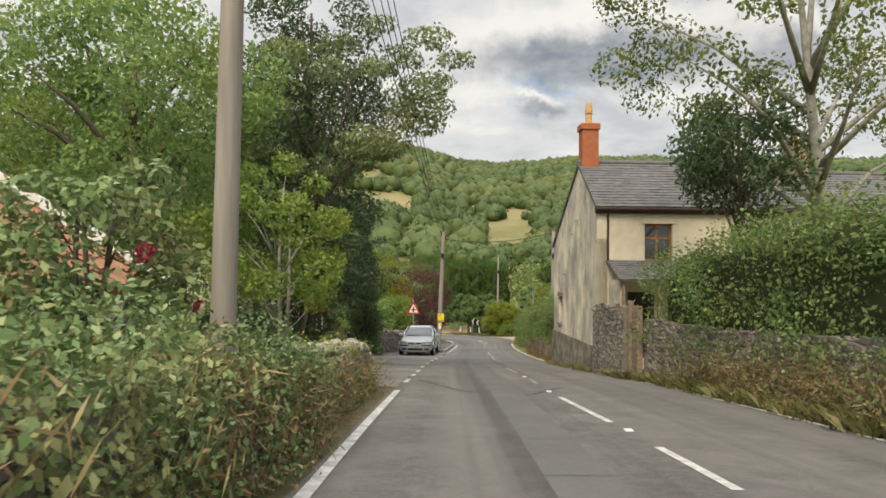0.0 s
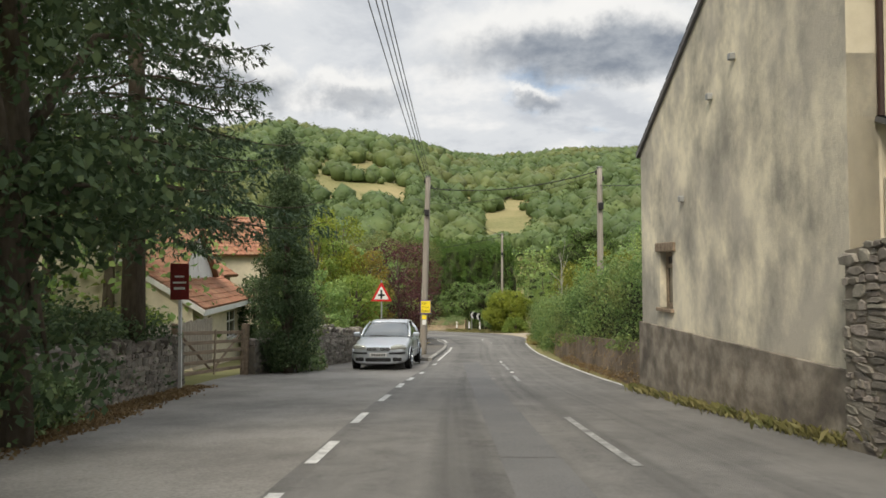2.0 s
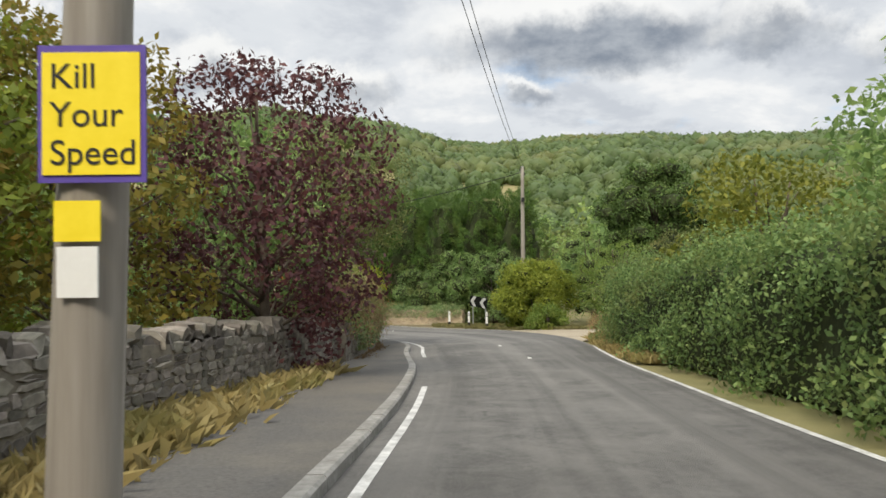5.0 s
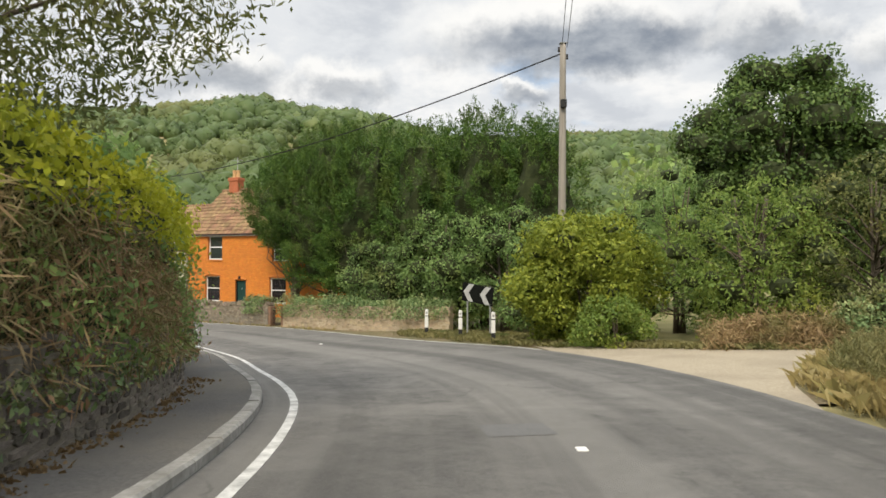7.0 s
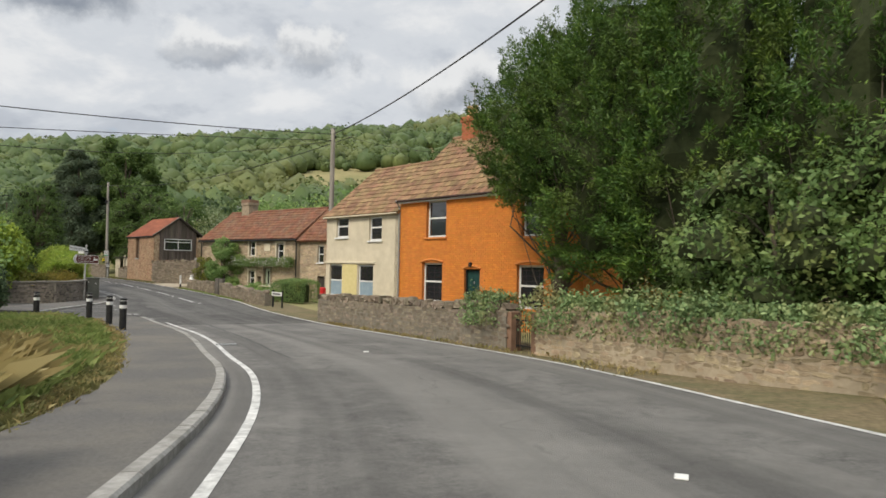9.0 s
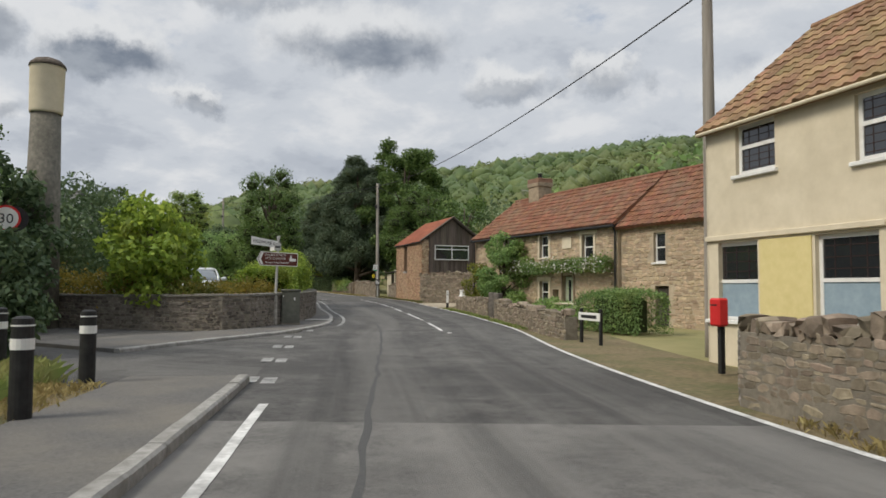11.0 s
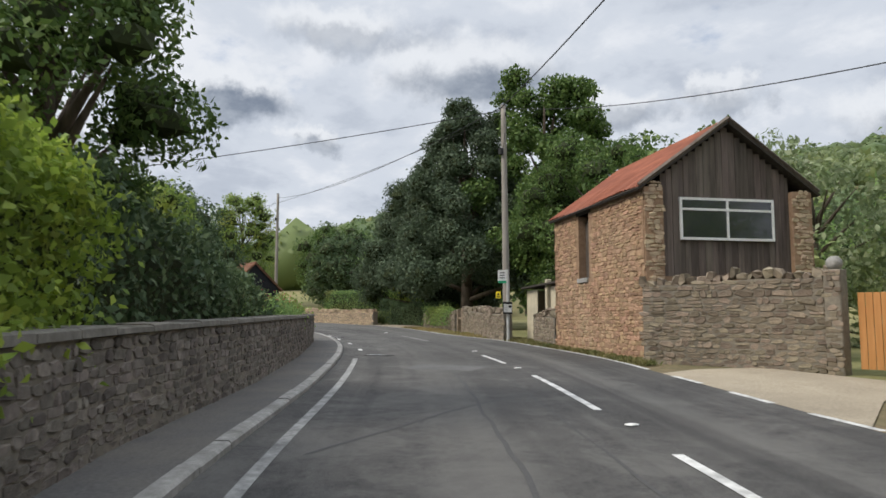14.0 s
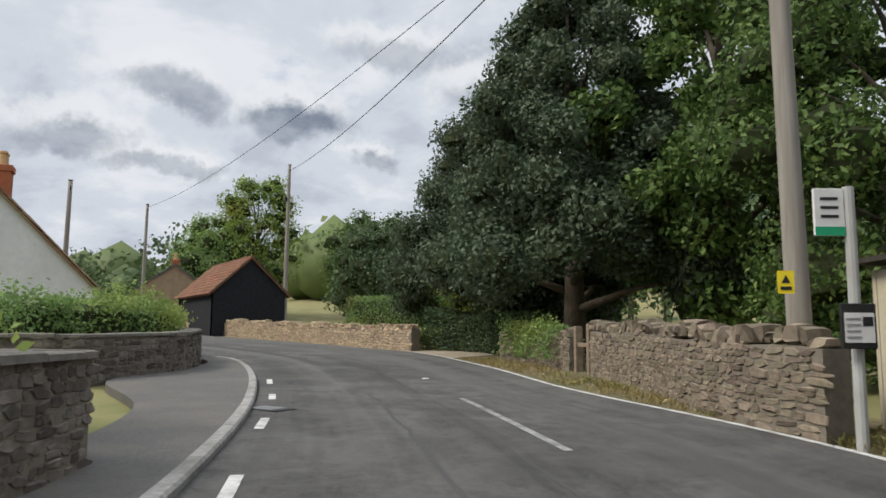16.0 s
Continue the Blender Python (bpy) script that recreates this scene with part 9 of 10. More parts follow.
            arch = [(s * 0.89, y + 0.375 * math.cos(a), 0.325 + 0.375 * math.sin(a)) for a in np.linspace(0, math.pi, 13)]
            v, f = tube(arch, 0.014, 6)
            raw("wheel_arch", v, f, paint, c, smooth=True)
            # black disc on the body side, painted in as the wheel well's shadow
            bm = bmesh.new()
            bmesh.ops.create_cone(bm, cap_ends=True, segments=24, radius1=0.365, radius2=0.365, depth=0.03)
            part("arch_shadow", moved(bm, pose(s * 0.884, y, 0.325, 0, 90, 0)), BLACK, c)
    gr = part("grille", box(-0.35, 0.35, -0.905, -0.86, 0.585, 0.69, 0.015), BLACK, c)
    for k in range(3):
        part("grille_bar", box(-0.345, 0.345, -0.912, -0.9, 0.6 + k * 0.034, 0.611 + k * 0.034, 0.003), STEEL, gr)
    v, f = tube([(0, -0.9, 0.645), (0, -0.925, 0.645)], 0.066, 20)
    raw("badge", v, f, STEEL, c)
    part("lower_grille", box(-0.39, 0.39, -0.905, -0.85, 0.265, 0.375, 0.02), BLACK, c)
    part("lip", box(-0.5, 0.5, -0.87, -0.75, 0.17, 0.21, 0.01), BLACK, c)
    pl = part("number_plate", box(-0.26, 0.26, -0.915, -0.88, 0.41, 0.52, 0.004), WHITE, c)
    for k in range(6):
        part("lettering_bar", box(-0.21 + k * 0.075, -0.16 + k * 0.075, -0.919, -0.9155, 0.43, 0.5), BLACK, pl)
    v, f = tube([(-0.5, 0.4, 0.985), (0.05, 0.44, 0.99)], 0.012, 5)
    raw("wiper", v, f, BLACK, c)
    part("bonnet_seam", box(-0.6, 0.6, 0.42, 0.44, 0.965, 0.975), BLACK, c)
    return c


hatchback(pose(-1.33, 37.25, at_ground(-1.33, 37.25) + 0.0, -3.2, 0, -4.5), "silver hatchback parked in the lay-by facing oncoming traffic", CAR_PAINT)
PICKUP = material("white_car_paint", (0.55, 0.56, 0.57), (0.62, 0.63, 0.64), 40, 0.35, 0.0, metal=0.2, spec=0.5)
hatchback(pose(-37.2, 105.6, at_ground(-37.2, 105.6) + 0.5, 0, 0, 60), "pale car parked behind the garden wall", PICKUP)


def round_chimney():
    c = thing("chimney_stack", pose(-35.4, 99.6, -6.95), "tall round cream rendered chimney stack behind the trees", "chimney")
    v, f = tube([(0, 0, -0.3), (0, 0, 6.6)], [0.56, 0.42], 20)
    raw("stem", v, f, STONE_OBJ, c, "weathered stone stem", smooth=True)
    v, f = tube([(0, 0, 6.6), (0, 0, 6.68), (0, 0, 8.0), (0, 0, 8.05)], [0.46, 0.47, 0.49, 0.51], 20)
    raw("shaft", v, f, CREAM, c, smooth=True)
    v, f = tube([(0, 0, 8.05), (0, 0, 8.15), (0, 0, 8.28), (0, 0, 8.36)], [0.53, 0.5, 0.36, 0.12], 20)
    raw("cap", v, f, WOOD_GREY, c, "dark domed cap", smooth=True)


round_chimney()



def spreading_cypress(x, y, h, r, low, seed, plumes, per):
    """A broad old cypress: bare limbs fanning out below, and a dome of upswept feathery plumes over a near-black core
    for the hollow's shade.
    """
    rng = np.random.default_rng(seed)
    t = thing("cypress_tree", pose(x, y, at_ground(x, y) - 0.1), "broad spreading cypress with feathery sprays and bare inner limbs", "tree")
    swell = lambda a, u: 1 + 0.13 * np.sin(3 * a + seed + 5 * u) + 0.1 * np.sin(5 * a - 9 * u + seed) + 0.07 * np.sin(14 * u + 2 * a)  # noqa: E731
    prof = lambda u: np.sin(np.pi * np.clip(0.12 + 0.84 * u, 0, 1)) ** 0.65  # noqa: E731
    z0, z1 = h * low, h * 0.95
    u = rng.random(plumes) ** 0.9
    a = rng.uniform(0, 2 * np.pi, plumes)
    rad = r * 0.9 * prof(u) * swell(a, u) * (1 - 0.4 * rng.random(plumes) ** 2.2)
    out = np.c_[np.cos(a), np.sin(a), np.zeros(plumes)]
    foot = out * rad[:, None]
    foot[:, 2] = z0 + (z1 - z0) * u + rng.normal(0, 0.08, plumes)
    axis = out * (1.05 - 0.75 * u)[:, None] + rng.normal(0, 0.24, (plumes, 3))
    axis[:, 2] += 0.05 + 1.0 * u
    axis /= np.linalg.norm(axis, axis=1)[:, None]
    length = rng.uniform(0.6, 1.25, plumes) * (1 + 0.35 * (u > 0.85))
    k = np.repeat(np.arange(plumes), per)
    n = len(k)
    s = rng.random(n) ** 0.75
    ax = axis[k]
    side = rng.normal(0, 1, (n, 3))
    side -= (side * ax).sum(1)[:, None] * ax
    side /= np.linalg.norm(side, axis=1)[:, None] + 1e-9
    ln = length[k]
    p = foot[k] + ax * (ln * (s - 0.4))[:, None] + side * (0.3 * ln * (1.04 - s) ** 0.8 * rng.random(n) ** 0.6)[:, None]
    v, f = leaf_mesh(p, ax + side * 0.6, 0.105 if per > 120 else 0.135, 0.26, 0.0, rng, flow=1.6)
    raw("crown", v, f, LEAF_CONIFER, t)
    # near-black core inside the dome: the hollow's shade put into its colour
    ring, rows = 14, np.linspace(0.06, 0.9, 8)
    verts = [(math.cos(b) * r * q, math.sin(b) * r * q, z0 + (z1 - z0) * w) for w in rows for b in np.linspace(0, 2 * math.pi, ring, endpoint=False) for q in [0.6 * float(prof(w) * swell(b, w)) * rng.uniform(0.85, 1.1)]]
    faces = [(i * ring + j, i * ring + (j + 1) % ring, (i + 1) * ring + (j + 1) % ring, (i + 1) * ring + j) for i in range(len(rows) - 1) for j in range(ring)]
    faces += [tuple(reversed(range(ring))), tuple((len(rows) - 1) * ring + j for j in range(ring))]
    raw("shade_core", verts, faces, CORE_SHADE, t)["kind"] = "stuff"
    raw("trunk", *tube([(0, 0, 0), (0.08, 0.02, h * 0.25), (-0.05, 0.08, h * 0.6), (0, 0, h * 0.9)], [0.27, 0.21, 0.12, 0.02], 10), BARK, t, smooth=True)
    limbs = []
    for j in range(20):
        b = j * 2.39996 + rng.uniform(-0.3, 0.3)
        d = np.array([math.cos(b), math.sin(b), 0])
        zs, w = h * rng.uniform(0.06, 0.3), rng.uniform(0.1, 0.6)
        e = d * r * 0.7 * float(prof(w)) + np.array([0, 0, z0 + (z1 - z0) * w])
        m1 = d * r * 0.22 + np.array([0, 0, zs + (e[2] - zs) * 0.2]) + rng.normal(0, 0.07, 3)
        m2 = d * r * 0.55 + np.array([0, 0, zs + (e[2] - zs) * 0.55]) + rng.normal(0, 0.1, 3)
        g = 0.015 + 0.025 * rng.random()
        limbs.append(tube([(0, 0, zs), m1, m2, e], [g * 1.3, g, g * 0.7, 0.008], 6))
        for q in range(3):
            c = m2 + (e - m2) * rng.random()
            limbs.append(tube([c, c + rng.normal(0, 0.2, 3) + d * 0.2, c + rng.normal(0, 0.3, 3) + d * 0.45], [0.012, 0.008, 0.003], 4))
    raw("branchwork", *joined(limbs), BARK, t, smooth=True)


# ---- plants, space by space ----
cone = lambda u: (1 - u) ** 0.8 * 0.95 + 0.08  # noqa: E731
column = lambda u: 0.35 + 0.65 * math.sin(math.pi * min(1, 0.18 + u * 0.82)) ** 0.6 if u < 0.6 else 1.0 * (1 - (u - 0.6) / 0.4) ** 0.7 * 0.9 + 0.08  # noqa: E731


def spruce(x, y, h, reach, label, seed):
    """A spruce: whorls of drooping boughs with turned-up tips, side twigs and hanging sprays on them."""
    rng = np.random.default_rng(seed)
    t = thing("conifer_tree", pose(x, y, at_ground(x, y) - 0.1), label, "tree")
    raw("trunk", *tube([(0, 0, 0), (0.05, 0.03, h * 0.5), (0, 0, h)], [0.26, 0.16, 0.02], 10), BARK, t, smooth=True)
    limbs, pts, nrm = [], [], []
    z = 3.9
    while z < h - 0.3:
        u = (z - 3.9) / (h - 3.9)
        for k in range(6):
            a = k * 1.0472 + z * 1.7 + rng.uniform(-0.25, 0.25)
            ln = reach * (1 - 0.86 * u) * rng.uniform(0.72, 1.1)
            d = np.array([math.cos(a), math.sin(a), 0])
            s = np.array([-d[1], d[0], 0])
            f = np.linspace(0, 1, 8)[:, None]
            sag = ln * rng.uniform(0.2, 0.34)
            line = d * ln * f + np.array([0, 0, 1]) * (z + ln * 0.1 * f - sag * 1.7 * f ** 1.5 + sag * 0.95 * f ** 4) + s * ln * 0.06 * np.sin(f * 4 + k)
            limbs.append(tube(line, list(np.interp(f[:, 0], [0, 1], [0.035 * (1.2 - u), 0.006])), 5))
            twigs = max(5, int(ln * 6))
            for j in range(twigs):
                w = 0.18 + 0.82 * (j + rng.random()) / twigs
                i = min(6, int(w * 7))
                p = line[i] + (line[i + 1] - line[i]) * (w * 7 - i)
                side = 1 if j % 2 else -1
                tl = ln * 0.3 * (1.12 - w) + 0.16
                e = s * side * tl + d * tl * 0.7 - np.array([0, 0, tl * rng.uniform(0.25, 0.75)])
                m = int(10 + 34 * tl)
                g = rng.random((m, 1))
                pts.append(p + e * g + rng.normal(0, 0.025, (m, 3)) - np.array([0, 0, 0.05]) * rng.random((m, 1)))
                nrm.append(np.repeat((e / np.linalg.norm(e))[None], m, 0) + rng.normal(0, 0.5, (m, 3)))
        z += 0.42 + 0.16 * u
    v, f = leaf_mesh(np.vstack(pts), np.vstack(nrm), 0.14, 0.3, 0.8, rng, flow=1.0)
    raw("crown", v, f, LEAF_SPRUCE, t)
    raw("branchwork", *joined(limbs), BARK, t)


# first stretch, left
hedge("hedge", [(-1.95, -8), (-1.9, 0), (-1.88, 5), (-1.85, 8.2)], 0.8, 0.05, [1.2, 1.2, 1.25, 1.0], "overgrown ivy and weed hedge smothering the wall", LEAF_IVY, 30000, 0.06, 1, 0.2, LEAF_DEAD, bulge=0.2, filled=False)
hedge("ivy", [(-1.5, 7.5), (-1.45, 11), (-1.45, 15)], 0.16, 0.0, [0.95, 0.6, 0.5], "ivy and dry stems hanging over the wall", LEAF_IVY, 3800, 0.055, 2, 0.1, LEAF_DEAD, "ivy", 1.0)
hedge("brambles", [(-1.4, -4), (-1.38, 3), (-1.36, 8), (-1.36, 14.4)], 0.3, 0.05, [1.0, 1.05, 0.85, 0.65], "dead brown stems and grass over the roadside wall", STRAW, 3500, 0.17, 65, 0.16, None, "brambles", 0.5, 0.2, aspect=0.08)
hedge("fern", [(-1.75, 8.5), (-1.7, 14.9)], 0.4, 0.75, [1.0, 0.95], "ferns and weeds growing from the wall top", LEAF_BRIGHT, 3200, 0.05, 3, 0.15, LEAF_DEAD, "fern", 0.2)
tree("tree", -7.0, 16.0, 8.2, (3.3, 3.2), "broad-leaved tree with yellowing leaves behind the wall", LEAF_MID, BARK, 0.2, 0.12, 20000, 40, 11, 0.42, base=-1.2, clump_size=0.24)
fs = tree("flowering_shrub", -2.75, 5.7, 2.5, (0.8, 1.1), "tall valerian bush with pink flower heads by the pole", LEAF_IVY, BARK, 0.03, 0.075, 9000, 22, 21, 0.05, stems=3, clump_size=0.42)
raw("flower_heads", *leaf_cloud([(0.55, -0.5, 1.9), (0.7, 0.1, 1.5), (0.4, -0.8, 1.3), (0.75, -0.3, 1.1)], [(0.07, 0.07, 0.06)] * 4, [60] * 4, 0.045, 22), FLOWER_RED, fs, "pink flower heads")
tree("tree", -8.5, 19, 10.5, (3.8, 3.6), "tall leafy tree behind the bungalow", LEAF_MID, BARK, 0.25, 0.16, 17000, 36, 12, 0.4, base=-1.8, clump_size=0.27)
tree("tree", -12.5, 8.5, 9.5, (3.6, 3.5), "tall leafy tree behind the hedge", LEAF_BRIGHT, BARK, 0.22, 0.15, 15000, 32, 13, 0.4, base=-0.6, clump_size=0.28)
tree("tree", -13, 27, 11, (4.5, 4.2), "broad leafy tree behind the lay-by", LEAF_DARK, BARK, 0.3, 0.22, 13000, 30, 14, 0.15, base=-2.5)
tree("poplar_tree", -3.6, 15.4, 4.7, (1.6, 1.5), "young poplar with pale fluttering leaves", LEAF_BRIGHT, BARK_PALE, 0.05, 0.1, 10000, 24, 15, 0.4, stems=2, clump_size=0.3)
tree("ivy_clad_tree", -4.3, 22.8, 12.5, (2.1, 2.0), "tall tree trunk smothered in dark ivy", LEAF_DARK, BARK, 0.2, 0.13, 30000, 40, 16, 0.1, clump_size=0.5, shape=lambda u: 0.3 + 0.7 * min(1.0, u * 2.2) * min(1.0, 2.6 - 2.2 * u))
tree("poplar_tree", -4.3, 21.0, 10.0, (3.8, 2.2), "tall pale-barked poplar leaning over the lay-by", LEAF_POPLAR, BARK, 0.06, 0.13, 15000, 38, 17, 0.6, lean=(2.2, -0.6), clump_size=0.2, droop=0.9)
spruce(-5.7, 29.2, 12.5, 3.9, "dark spruce with drooping branches over the lay-by", 18)
tree("cypress_tree", -3.95, 35.45, 7.0, (0.86, 0.86), "narrow dark cypress column with ivy beside the gate", LEAF_CYPRESS, BARK, 0.14, 0.075, 52000, 70, 19, 0.0, shape=lambda u: 0.8 * (min(1.0, 0.55 + u * 1.5) if u < 0.3 else (1.03 - u) / 0.73), clump_size=0.62, droop=0.9, aspect=0.4)
hedge("shrubs", [(-5.3, 16.6), (-5.4, 21), (-5.9, 26), (-6.2, 30.5)], 1.5, 0.1, [1.5, 1.7, 1.6, 1.4], "dark evergreen shrubs behind the low wall", LEAF_DARK, 17000, 0.1, 4, 0.22, None, "shrub", 0.3, 0.25)
hedge("ivy", [(-4.25, 17.6), (-4.45, 22), (-4.75, 25)], 0.5, 0.0, [0.95, 1.0, 0.6], "dark ivy spilling over the low wall", LEAF_IVY, 8000, 0.085, 5, 0.16, None, "ivy", 0.8)
hedge("ivy", [(-4.0, 35.9), (-3.55, 37.0)], 0.8, 0.0, [2.0, 1.6], "long ivy strands at the foot of the cypress", LEAF_IVY, 4500, 0.11, 6, 0.2, None, "ivy", 1.2, 0.3)
hedge("shrub", [(-7.3, 32.2), (-7.6, 35)], 1.0, 0, 1.7, "yellow-green shrub by the house wall", LEAF_BRIGHT, 3500, 0.1, 7, 0.2, None, "shrub")
for k, (x, y, h, r, lf) in enumerate(((-4.4, 42.0, 3.3, 1.5, LEAF_MID), (-3.1, 44.4, 3.4, 1.4, LEAF_BRIGHT), (-5.0, 46.4, 5.8, 1.5, LEAF_BRIGHT), (-4.4, 48.0, 6.3, 1.7, LEAF_GOLD), (-6.2, 50.5, 6.8, 1.9, LEAF_GOLD), (-3.4, 50.0, 4.8, 1.7, LEAF_AUTUMN), (-7.0, 44.6, 3.4, 1.5, LEAF_DARK))):
    tree("shrub_tree", x, y, h, (r, r), "bushy broad-leaved shrub with bright late-summer leaves", lf, BARK, 0.07, 0.12, 9000, 26, 30 + k, 0.06, stems=3, clump_size=0.33, limb_reach=1.05)
tree("purple_tree", -1.75, 53.0, 5.6, (2.1, 2.0), "dark purple-leaved small tree", LEAF_PURPLE, BARK, 0.1, 0.11, 13000, 28, 38, 0.1, clump_size=0.38)
for k, (x, y, h, r) in enumerate(((-3.6, 57, 5.5, 2.2), (-4.2, 62, 6.2, 2.6), (-7.5, 57, 7, 3), (-3.8, 71.5, 4.2, 1.6))):
    tree("tree", x, y, h, (r, r), "leafy garden tree behind the wall", LEAF_MID, BARK, 0.12, 0.15, 8000, 22, 40 + k, 0.15)
blades("dry_weeds", ([(-0.9, 41.8), (-0.9, 47), (-0.6, 54)], [(-1.9, 41.8), (-1.9, 47), (-1.3, 54)]), 2600, "tall dry weeds behind the pavement", GRASS_DRY, 0.36, 1, width=0.003)
blades("leaf_litter", ([(-3.7, 17), (-4.1, 24), (-4.8, 31)], [(-4.5, 17), (-4.8, 24), (-5.4, 31)]), 9000, "dry leaf litter along the lay-by edge", LITTER, 0.06, 2, 0.0, "leaf litter", 0.03)

# first stretch, right
hedge("hedge", [(5.9, 18.1), (6.1, 14), (6.2, 9), (6.2, 3), (6.2, -6)], 1.5, [0.95, 0.75, 0.7, 0.65, 0.65], [3.0, 3.15, 3.05, 2.9, 2.8], "tall dark overgrown hedge above the stone wall", LEAF_HEDGE, 60000, 0.085, 8, 0.3, None, bulge=0.4)
hedge("brambles", [(5.5, 17.4), (5.42, 13), (5.42, 7), (5.45, 0), (5.45, -6)], 0.35, 0.1, [1.25, 1.05, 1.0, 1.0, 1.0], "brown bramble stems and ivy hanging over the stone wall", LEAF_IVY, 9000, 0.07, 62, 0.16, LEAF_DEAD, "brambles", 1.0, 0.2)
hedge("brambles", [(5.4, 17.0), (5.34, 12), (5.36, 5), (5.38, 0)], 0.3, 0.0, [0.9, 0.8, 0.75, 0.8], "tangle of dry brown stems against the wall", STRAW, 9000, 0.2, 63, 0.18, None, "brambles", -0.6, 0.25, aspect=0.06)
hedge("weeds", [(5.45, 17.6), (5.4, 13), (5.42, 7), (5.45, 0)], 0.35, 0, [0.7, 0.6, 0.6, 0.6], "dry weeds against the foot of the wall", GRASS_DRY, 9000, 0.06, 9, 0.2, None, "weeds", 0.3)
blades("dry_grass", ([(5.15, 2), (5.15, 10), (5.1, 18), (5.0, 22.3)], [(5.7, 2), (5.6, 10), (5.4, 18), (5.15, 22.3)]), 5200, "dry and green grass on the verge", GRASS_MIXED, 0.3, 3)
blades("dry_grass", ([(4.85, 22.6), (4.7, 26), (4.55, 29.6)], [(4.95, 22.6), (4.86, 26), (4.75, 29.6)]), 1500, "dry grass along the house plinth", GRASS_MIXED, 0.2, 4)
blades("grass", ([(4.95, 18.8), (4.95, 21)], [(5.2, 18.8), (5.2, 21)]), 1100, "dry weeds below the garden wall", GRASS_MIXED, 0.26, 5, width=0.003)
tree("birch_tree", 8.8, 16.2, 11.5, (5.2, 4.6), "pale-barked birch leaning over the hedge", LEAF_BIRCH, BARK_PALE, 0.2, 0.12, 18000, 48, 45, 0.46, lean=(-1.2, -0.6), base=-1.2, clump_size=0.17, droop=1.1)
tree("tree", 6.6, 15.7, 6.6, (1.3, 1.25), "dark drooping foliage hanging above the hedge", LEAF_DARK, BARK, 0.08, 0.11, 9000, 16, 46, 0.62, base=-1.2, clump_size=0.5, droop=1.2)
hedge("hedge", [(5.75, 30.0), (5.9, 35), (6.0, 41), (6.3, 47), (6.9, 55), (7.5, 62.5), (8.1, 66.0)], 1.5, [0.75, 0.75, 0.7, 0.0, 0, 0, 0], [2.9, 3.0, 2.6, 2.35, 2.3, 2.5, 2.4], "long uneven hedge on top of the brown wall", LEAF_HEDGE, 100000, 0.085, 10, 0.28, None, bulge=0.42)
hedge("brambles", [(4.98, 30.0), (5.02, 35), (5.1, 41), (5.3, 45.5)], 0.25, 0.1, [0.95, 1.0, 1.0, 0.9], "thin brown stems trailing down the wall", STRAW, 900, 0.2, 64, 0.1, None, "brambles", 1.2, 0.12, aspect=0.05)
hedge("leaf_fall", [(5.0, 30), (4.95, 36), (5.05, 41)], 0.35, 0, 0.16, "fallen leaves and ivy at the foot of the wall", LITTER, 2200, 0.05, 11, 0.08, None, "leaf litter")
for k, (x, y, h, r, lf) in enumerate(((8.0, 45, 4.2, 1.6, LEAF_YELLOW), (9.5, 51, 5.0, 2.2, LEAF_MID), (9, 57, 4.6, 2.2, LEAF_YELLOW), (13, 46, 6.5, 3.0, LEAF_MID), (14, 56, 7, 3.2, LEAF_MID), (18, 38, 7.5, 3.5, LEAF_MID))):
    tree("shrub_tree", x, y, h, (r, r), "leafy shrub rising behind the hedge", lf, BARK, 0.08, 0.15, 6000, 18, 50 + k, 0.1, stems=2, clump_size=0.4)


def bare_tree():
    rng = random.Random(9)
    t = thing("dead_tree", pose(5.9, 46.6, at_ground(5.9, 46.6)), "bare pale dead sapling in the hedge", "tree")
    pieces = [tube([(0, 0, 0), (0.05, 0, 2.2), (0.0, 0.05, 4.5)], [0.05, 0.04, 0.01], 6)]
    for k in range(12):
        z = 2.0 + k * 0.19
        a = rng.uniform(0, 6.28)
        w = rng.uniform(0.3, 0.75)
        pieces.append(tube([(0.03, 0, z), (math.cos(a) * w * 0.6, math.sin(a) * w * 0.6, z + 0.4), (math.cos(a) * w, math.sin(a) * w, z + rng.uniform(0.5, 0.95))], [0.02, 0.012, 0.004], 5))
    raw("branchwork", *joined(pieces), BARK_PALE, t)


bare_tree()

# the bend
hedge("hedge", [(-1.5, 57), (-1.45, 61), (-1.45, 65), (-1.75, 68), (-2.55, 71.3), (-3.7, 74.4), (-4.9, 77)], 1.3, [0.75, 0.75, 0.75, 0.7, 0.6, 0.7, 0.8], [2.3, 2.35, 2.4, 2.25, 2.0, 1.75, 1.3], "overgrown hedge of brambles and dry stems over the wall", LEAF_MID, 40000, 0.075, 12, 0.28, LEAF_DEAD, bulge=0.35)
hedge("hedge", [(-1.45, 64), (-1.6, 67.4), (-2.3, 71)], 1.5, [2.1, 2.1, 1.85], [2.8, 2.95, 2.6], "bright yellow-green new growth along the top of the hedge", LEAF_LIME, 8500, 0.085, 13, 0.22, None, "hedge", bulge=0.25)
hedge("brambles", [(-0.95, 57), (-0.85, 62), (-0.9, 65), (-1.15, 67.6), (-1.75, 70)], 0.5, 0.7, [2.1, 2.3, 2.3, 2.0, 1.5], "brown dry brambles and stems hanging over the wall", STRAW, 15000, 0.24, 61, 0.22, None, "brambles", 0.9, 0.3, aspect=0.06)
